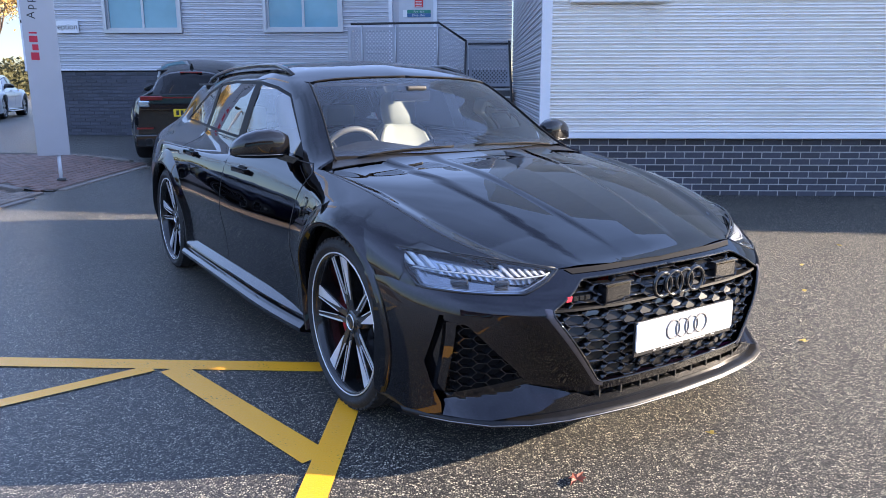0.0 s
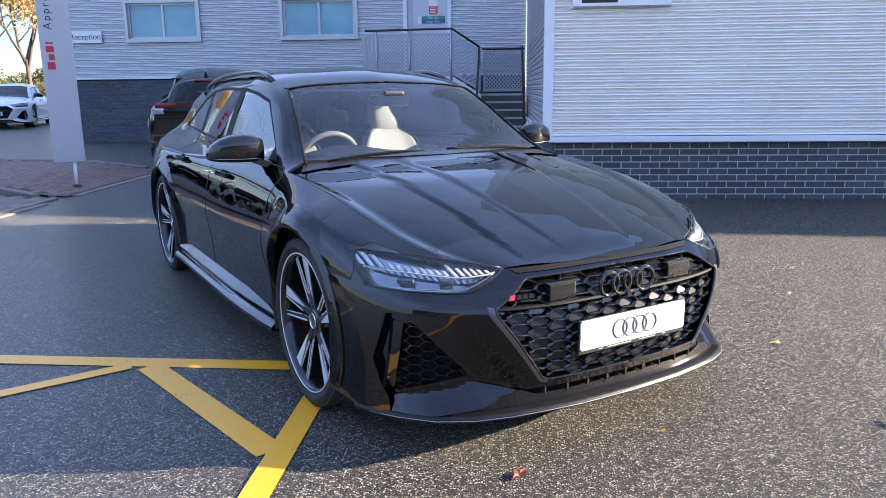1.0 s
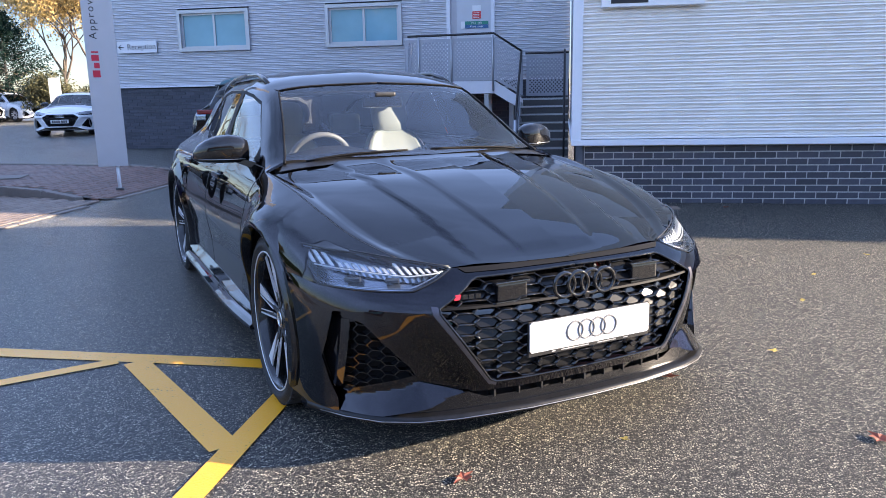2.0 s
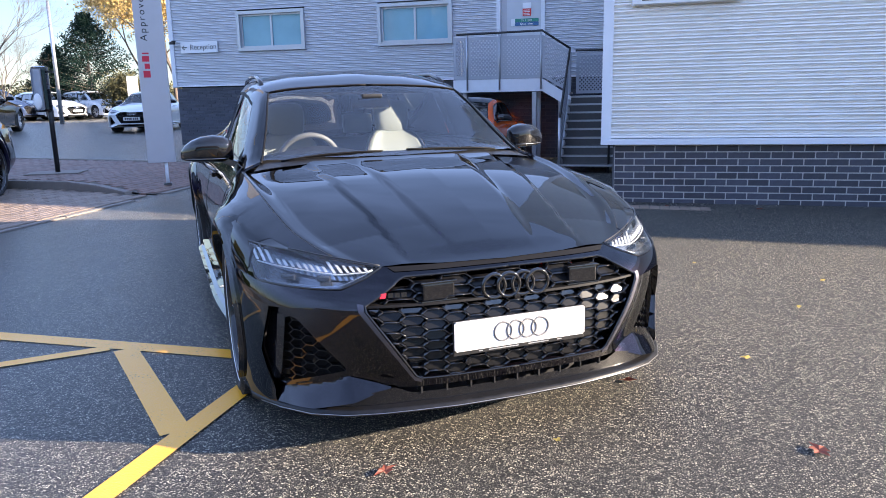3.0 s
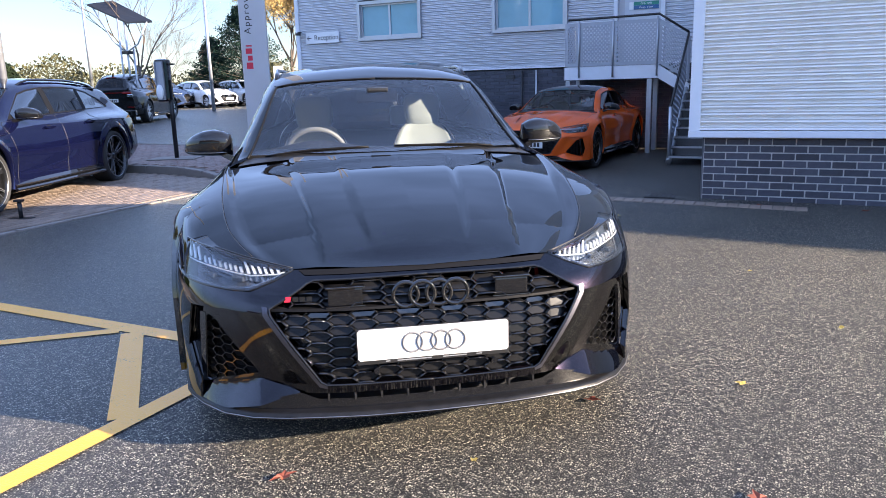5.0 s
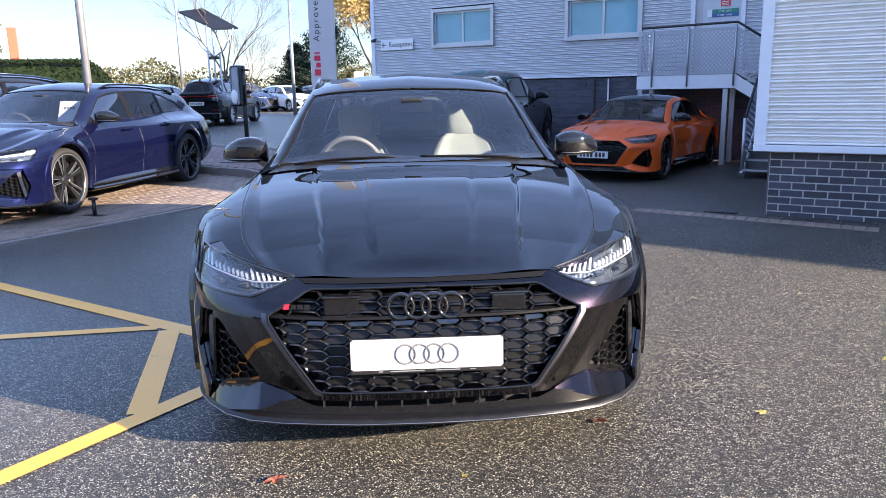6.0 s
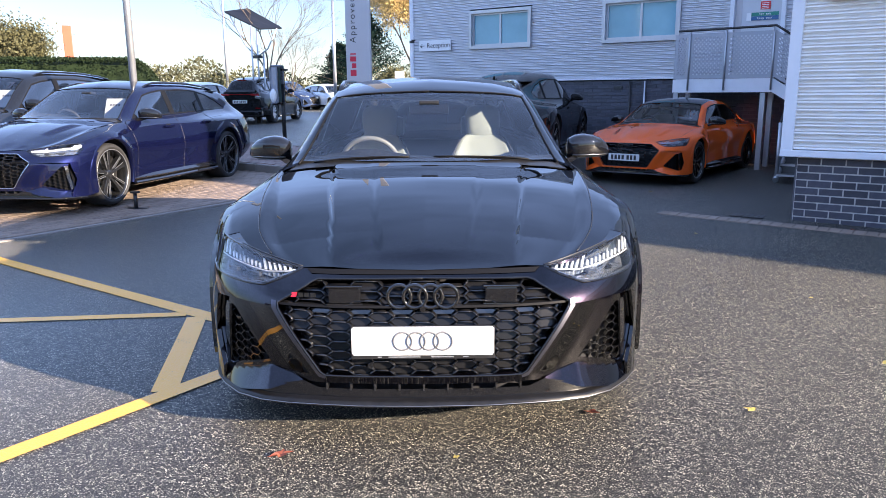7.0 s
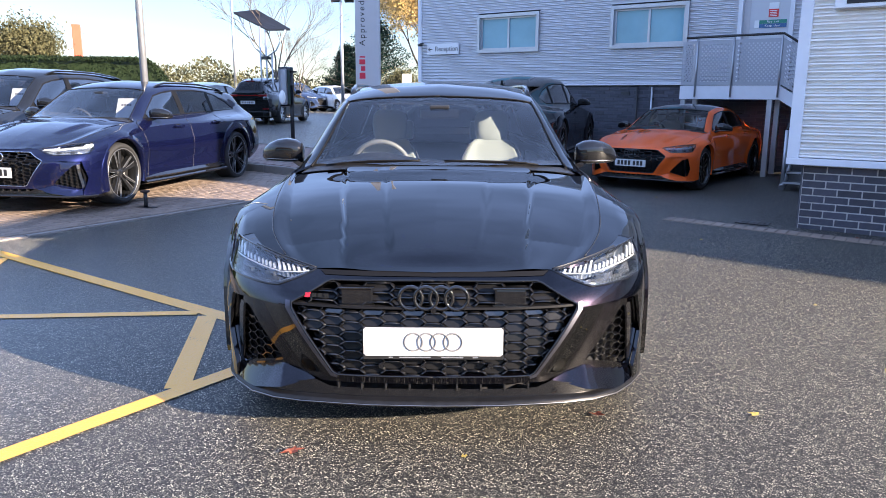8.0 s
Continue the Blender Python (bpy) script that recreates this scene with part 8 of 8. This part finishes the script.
def far_woods():
    rng = np.random.default_rng(9)
    cen = []
    for k in range(620):
        # beyond 178 degrees: unseen trees, added to darken the low sky in reflections
        a = radians(rng.uniform(92, 178) if k < 220 else rng.uniform(178, 400))
        dist = rng.uniform(48, 85)
        x, y = dist * math.cos(a), dist * math.sin(a)
        rad = rng.uniform(1.2, 2.6)
        ht = rng.uniform(1.2, 3.0) * (0.6 + 0.5 * math.sin(a * 7) ** 2)
        n = 620 if k < 220 else 160
        u = rng.normal(size=(n, 3))
        u /= np.linalg.norm(u, axis=1, keepdims=True)
        rr = rng.uniform(0.5, 1, (n, 1)) ** 0.5
        c = u * rr * np.array([rad, rad, ht * 0.55]) + np.array([x, y, ground_z(x, y) + ht * 0.55])
        cen.append(c)
    cen = np.concatenate(cen)
    ob = leaf_cloud("distant_trees", cen, 0.13, LEAF_OLIVE, None, seed=10)
    tagged(ob, "distant olive and gold autumn tree line, with unseen added trees", "trees", kind="stuff")
    shrub = []
    for k in range(26):
        t = k / 25
        x, y = -21.5 - 6 * t + rng.normal() * 0.4, 17.0 + 14 * t + rng.normal() * 0.4
        n = 120
        u = rng.normal(size=(n, 3)) * np.array([0.55, 0.55, 0.45])
        shrub.append(u + np.array([x - 4, y + 3, ground_z(x, y) + 0.7]))
    ob = leaf_cloud("shrubs", np.concatenate(shrub), 0.075, LEAF_OLIVE, None, seed=12)
    tagged(ob, "low straggly shrubs at edge of car park", "shrubs", kind="stuff")


far_woods()


def fallen_leaf(x, y, size, rz, mat):
    bm = bmesh.new()
    n = 12
    rim_v = []
    rng = np.random.default_rng(int(abs(x * 1000)))
    c = bm.verts.new((0, 0, 0.004))
    for k in range(n):
        a = 2 * math.pi * k / n
        r = size * (1.0 if k % 2 == 0 else 0.62) * (1.25 if k in (0, 6) else 0.75)
        rim_v.append(bm.verts.new((r * math.cos(a), r * math.sin(a), 0.006 + rng.uniform(0, 0.012))))
    for k in range(n):
        bm.faces.new((c, rim_v[k], rim_v[(k + 1) % n]))
    ob = part("fallen_leaf", bm, mat, None)
    ob.matrix_world = pose(x, y, ground_z(x, y) + 0.002, 0, 0, rz)
    tagged(ob, "dry russet fallen leaf on tarmac", "leaf", "fallen leaves")


LEAF_YELLOW = material("yellow_leaf", (0.60, 0.45, 0.10), 0.7, var=0.25, var_scale=60)
for k, (x, y, s) in enumerate(((1.75, 3.33, 0.034), (0.94, 2.31, 0.042), (2.43, 2.79, 0.05), (3.9, 4.0, 0.035), (3.3, 3.1, 0.03), (-0.1, 5.6, 0.03), (4.3, 5.2, 0.04), (3.05, 8.55, 0.045), (2.1, 8.62, 0.03))):
    fallen_leaf(x, y, s, k * 57, LEAF_FALLEN)
for k, (x, y, s) in enumerate(((2.31, 3.74, 0.028), (2.72, 4.70, 0.022), (1.5, 2.67, 0.02), (3.0, 5.4, 0.02), (2.2, 5.8, 0.018), (3.6, 6.1, 0.02), (0.9, 7.6, 0.025), (-0.6, 10.5, 0.03))):
    fallen_leaf(x, y, s, k * 71, LEAF_YELLOW)


# ---- paving, kerbs and brickwork ----
def island_z(x, y):
    t = min(1.0, max(0.0, (-4.45 - x) / 1.4))
    return ground_z(x, y) + 0.012 + 0.10 * t * t * (3 - 2 * t)


def block_mesh(name, lx, ly, h, mat):
    bm = bmesh.new()
    c = 0.006
    lo = [bm.verts.new((sx_ * lx / 2, sy_ * ly / 2, 0)) for sx_, sy_ in ((-1, -1), (1, -1), (1, 1), (-1, 1))]
    mid = [bm.verts.new((sx_ * lx / 2, sy_ * ly / 2, h - c)) for sx_, sy_ in ((-1, -1), (1, -1), (1, 1), (-1, 1))]
    hi = [bm.verts.new((sx_ * (lx / 2 - c), sy_ * (ly / 2 - c), h)) for sx_, sy_ in ((-1, -1), (1, -1), (1, 1), (-1, 1))]
    bm.faces.new(hi)
    for i in range(4):
        j = (i + 1) % 4
        bm.faces.new((lo[i], lo[j], mid[j], mid[i]))
        bm.faces.new((mid[i], mid[j], hi[j], hi[i]))
    me = bpy.data.meshes.new(name)
    bm.to_mesh(me)
    bm.free()
    me.materials.append(mat)
    return me


def paving(name, label, mat, cells, zf, near, parent_label, bed_poly):
    """Block paving: near blocks are parts, the rest one joined part of kind stuff. cells: centres (x, y)."""
    p = thing(name, label, "paving", kind="structure")
    bed = resample(bed_poly, 0.4)
    me = block_mesh("block", 0.097, 0.197, 0.022, mat)
    proto = np.array([tuple(v.co) for v in me.vertices])
    pf = [tuple(f.vertices) for f in me.polygons]
    rng = np.random.default_rng(3)
    verts, faces, used = [], [], 0
    for x, y in cells:
        z = zf(x, y) - 0.012 + rng.uniform(-0.0015, 0.0015)
        gx, gy = (zf(x + 0.04, y) - zf(x - 0.04, y)) / 0.08, (zf(x, y + 0.08) - zf(x, y - 0.08)) / 0.16
        if near(x, y) and used < 300:
            ob = new("block", me)
            ob.parent = p
            ob.location, ob.rotation_euler = (x, y, z), (math.atan(gy), -math.atan(gx), 0)
            used += 1
        else:
            o = len(verts)
            lean = np.zeros_like(proto)
            lean[:, 2] = proto[:, 0] * gx + proto[:, 1] * gy
            verts += (proto + lean + np.array([x, y, z])).tolist()
            faces += [tuple(o + i for i in f) for f in pf]
    if verts:
        ob = mesh_object("blocks", verts, faces, mat, p)
        ob["kind"] = "stuff"
    return p


def grid_cells(x0, x1, y0, y1, keep):
    out = []
    i = 0
    x = x0
    while x < x1:
        y = y0 + (0.1 if i % 2 else 0)
        while y < y1:
            if keep(x, y):
                out.append((x, y))
            y += 0.2
        x += 0.1
        i += 1
    return out


def kerb_y(x):
    """The island's front kerb line."""
    return 8.45 + 0.30 * min(1.0, max(0.0, (-4.6 - x) / 1.2)) - 0.03 * max(0.0, -6.0 - x)


def bed_sheet(name, x0, x1, y0f, y1f, zf, mat, label):
    verts, faces = [], []
    nx, ny = 30, 24
    for i in range(nx + 1):
        x = x0 + (x1 - x0) * i / nx
        for j in range(ny + 1):
            y = y0f(x) + (y1f(x) - y0f(x)) * j / ny
            verts.append((x, y, zf(x, y)))
    for i in range(nx):
        for j in range(ny):
            a = i * (ny + 1) + j
            faces.append((a, a + ny + 1, a + ny + 2, a + 1))
    return tagged(mesh_object(name, verts, faces, mat), label, "paving", kind="structure")


bed_sheet("paving_bed", -13.0, -4.42, lambda x: 1.0, lambda x: kerb_y(x) - 0.06, lambda x, y: ground_z(x, y) + 0.006, JOINT, "sandy joints under pale block paving")
bed_sheet("island_bed", -13.0, -4.42, lambda x: kerb_y(x) + 0.06, lambda x: 11.35 - 0.06 * (x + 4.4), lambda x, y: island_z(x, y), JOINT, "sandy joints under red block paving")
paving("pavement_apron", "pale pinkish block paving with sandy joints", PAVER_GREY, grid_cells(-9.6, -4.45, 2.4, 8.8, lambda x, y: y < kerb_y(x) - 0.12), lambda x, y: ground_z(x, y) + 0.006, lambda x, y: -6.6 < x < -4.4 and 5.6 < y < 8.5, "", [(-13, 1), (-4.4, 1), (-4.4, 8.3), (-13, 8.6)])
paving("pavement_island", "raised red-brown block paving island", PAVER, grid_cells(-11.5, -4.45, 8.5, 12.0, lambda x, y: kerb_y(x) + 0.14 < y < 11.25 - 0.06 * (x + 4.4)), island_z, lambda x, y: -6.6 < x < -4.4 and y < 10.6, "", [(-13, 8.6), (-4.4, 8.4), (-4.4, 11.3), (-13, 11.6)])


def kerb_stones():
    k = thing("kerb", "worn concrete kerb stones round paved island", "kerb", kind="structure")

    def stone(pts, w, top, nm="kerb_stone"):
        bm = bmesh.new()
        d = (Vector(pts[1]) - Vector(pts[0])).normalized()
        n = Vector((-d.y, d.x)) * w / 2
        vs = []
        for p in pts:
            for s in (-1, 1):
                for z in (ground_z(*p) - 0.05, top(*p)):
                    vs.append(bm.verts.new((p[0] + n.x * s, p[1] + n.y * s, z)))
        for f in ((0, 1, 3, 2), (4, 6, 7, 5), (0, 4, 5, 1), (2, 3, 7, 6), (1, 5, 7, 3)):
            bm.faces.new([vs[i] for i in f])
        bmesh.ops.recalc_face_normals(bm, faces=bm.faces)
        bmesh.ops.bevel(bm, geom=[e for e in bm.edges if all(v.co.z > ground_z(v.co.x, v.co.y) for v in e.verts)], offset=0.008, segments=2, affect="EDGES")
        part(nm, bm, KERB, k)

    xs = np.arange(-12.6, -4.4, 0.6)
    for a, b in zip(xs, xs[1:]):
        stone([(a + 0.004, kerb_y(a)), (b - 0.004, kerb_y(b))], 0.12, lambda x, y: island_z(x, y) + 0.012)
    ys = np.arange(1.4, 11.3, 0.6)
    for a, b in zip(ys, ys[1:]):
        if b < 8.4 or a > 8.4:
            stone([(-4.36, a + 0.004), (-4.36, b - 0.004)], 0.10, lambda x, y: ground_z(x, y) + 0.014)
    xs = np.arange(-12.6, -4.2, 0.6)
    for a, b in zip(xs, xs[1:]):
        stone([(a + 0.004, 11.42 - 0.06 * (a + 4.4)), (b - 0.004, 11.42 - 0.06 * (b + 4.4))], 0.12, lambda x, y: island_z(x, y) + 0.012)


kerb_stones()


def brick_wall(parent, x0, x1, y, z0, courses, near_x, mat, ch=0.0765, bl=0.225, name="brick"):
    """Running bond; bricks up to near_x are parts, the rest one joined part."""
    l, h, d = bl - 0.013, ch - 0.013, 0.008
    c = 0.003
    sx_ = ((-1, -1), (1, -1), (1, 1), (-1, 1))
    base_v = [(a * l / 2, 0.0, b * h / 2) for a, b in sx_] + [(a * l / 2, -d + c, b * h / 2) for a, b in sx_] + [(a * (l / 2 - c), -d, b * (h / 2 - c)) for a, b in sx_]
    base_f = [(8, 9, 10, 11)] + [(i, (i + 1) % 4, 4 + (i + 1) % 4, 4 + i) for i in range(4)] + [(4 + i, 4 + (i + 1) % 4, 8 + (i + 1) % 4, 8 + i) for i in range(4)]
    me = bpy.data.meshes.new(name)
    me.from_pydata(base_v, [], base_f)
    me.materials.append(mat)
    rng = np.random.default_rng(4)
    verts, faces = [], []
    bv = np.array(base_v)
    for j in range(courses):
        z = z0 + (j + 0.5) * ch
        x = x0 + bl / 2 + (bl / 2 if j % 2 else 0)
        while x < x1:
            dy = rng.uniform(-0.002, 0.002)
            if x < near_x:
                ob = new(name, me)
                ob.parent = parent
                ob.location = (x, y + dy, z)
            else:
                o = len(verts)
                verts += (bv + np.array([x, y + dy, z])).tolist()
                faces += [tuple(o + i for i in f) for f in base_f]
            x += bl
        if j % 2:
            ob = new("half_brick", me)
            ob.parent = parent
            ob.location = (x0 + bl / 4, y, z)
            ob.scale = (0.47, 1, 1)
    if verts:
        ob = mesh_object("bricks", verts, faces, mat, parent)
        ob["kind"] = "stuff"


bw = thing("brick_plinth", "dark blue-grey brick plinth with pale mortar joints", "wall", kind="structure")
box("mortar_bed", 1.50, 28.0, 8.915, 8.934, -0.15, 0.685, MORTAR, bw)
brick_wall(bw, 1.50, 10.0, 8.915, -0.012, 9, 5.6, BRICK)
# no bricks here: a plain dark mortar sheet paints the plinth's shade
bs = thing("brick_plinth_side", "brick side plinth as a dark sheet, shade put into its colour", "wall", kind="structure")
box("mortar_bed", 1.48, 1.505, 8.94, 16.3, -0.3, 0.685, MATS["mortar_dark"], bs)
fb = thing("brick_base", "dark brick lower wall of far building", "wall", kind="structure")
brick_wall(fb, -9.2, 1.3, 16.375, -0.12, 22, -99, BRICK_FAR)


def edging():
    e = thing("edging_course", "flush brick edging strip beside wall", "paving", kind="structure")
    me = block_mesh("block", 0.10, 0.21, 0.02, PAVER_GREY)
    for k in range(22):
        x = 0.25 + 0.107 * k
        y = 8.62 - 0.10 * k / 22 - 0.02
        ob = new("block", me)
        ob.parent = e
        ob.location = (x, y, ground_z(x, y) - 0.012)
    g = thing("drain_cover", "small rusty iron drain cover in tarmac", "drain")
    for k in range(6):
        box("bar", 0.92 + 0.055 * k, 0.95 + 0.055 * k, 8.80, 9.00, ground_z(1, 8.9), ground_z(1, 8.9) + 0.008, BLACK_STEEL, g)
    box("rim", 0.90, 1.24, 8.78, 8.80, ground_z(1, 8.9), ground_z(1, 8.9) + 0.010, BLACK_STEEL, g)


edging()


# ---- behind the camera: an added building, seen only in reflections ----
def opposite_side():
    b = thing("opposite_building", "unseen dark brown building added for reflections", "building", kind="structure")
    # made-up wall, kept dark so the bumper reflects little light
    box("front_wall", -14, 20, -30, -22, 0, 6.0, material("brown_brick", (0.11, 0.075, 0.06), 0.8, var=0.2, var_scale=4), b)
    box("glazing_band", -12, 18, -21.99, -21.95, 0.6, 3.2, GLASS_WIN, b)
    box("roof_edge", -14.3, 20.3, -30.2, -21.7, 6.0, 6.4, TRIM, b)


opposite_side()
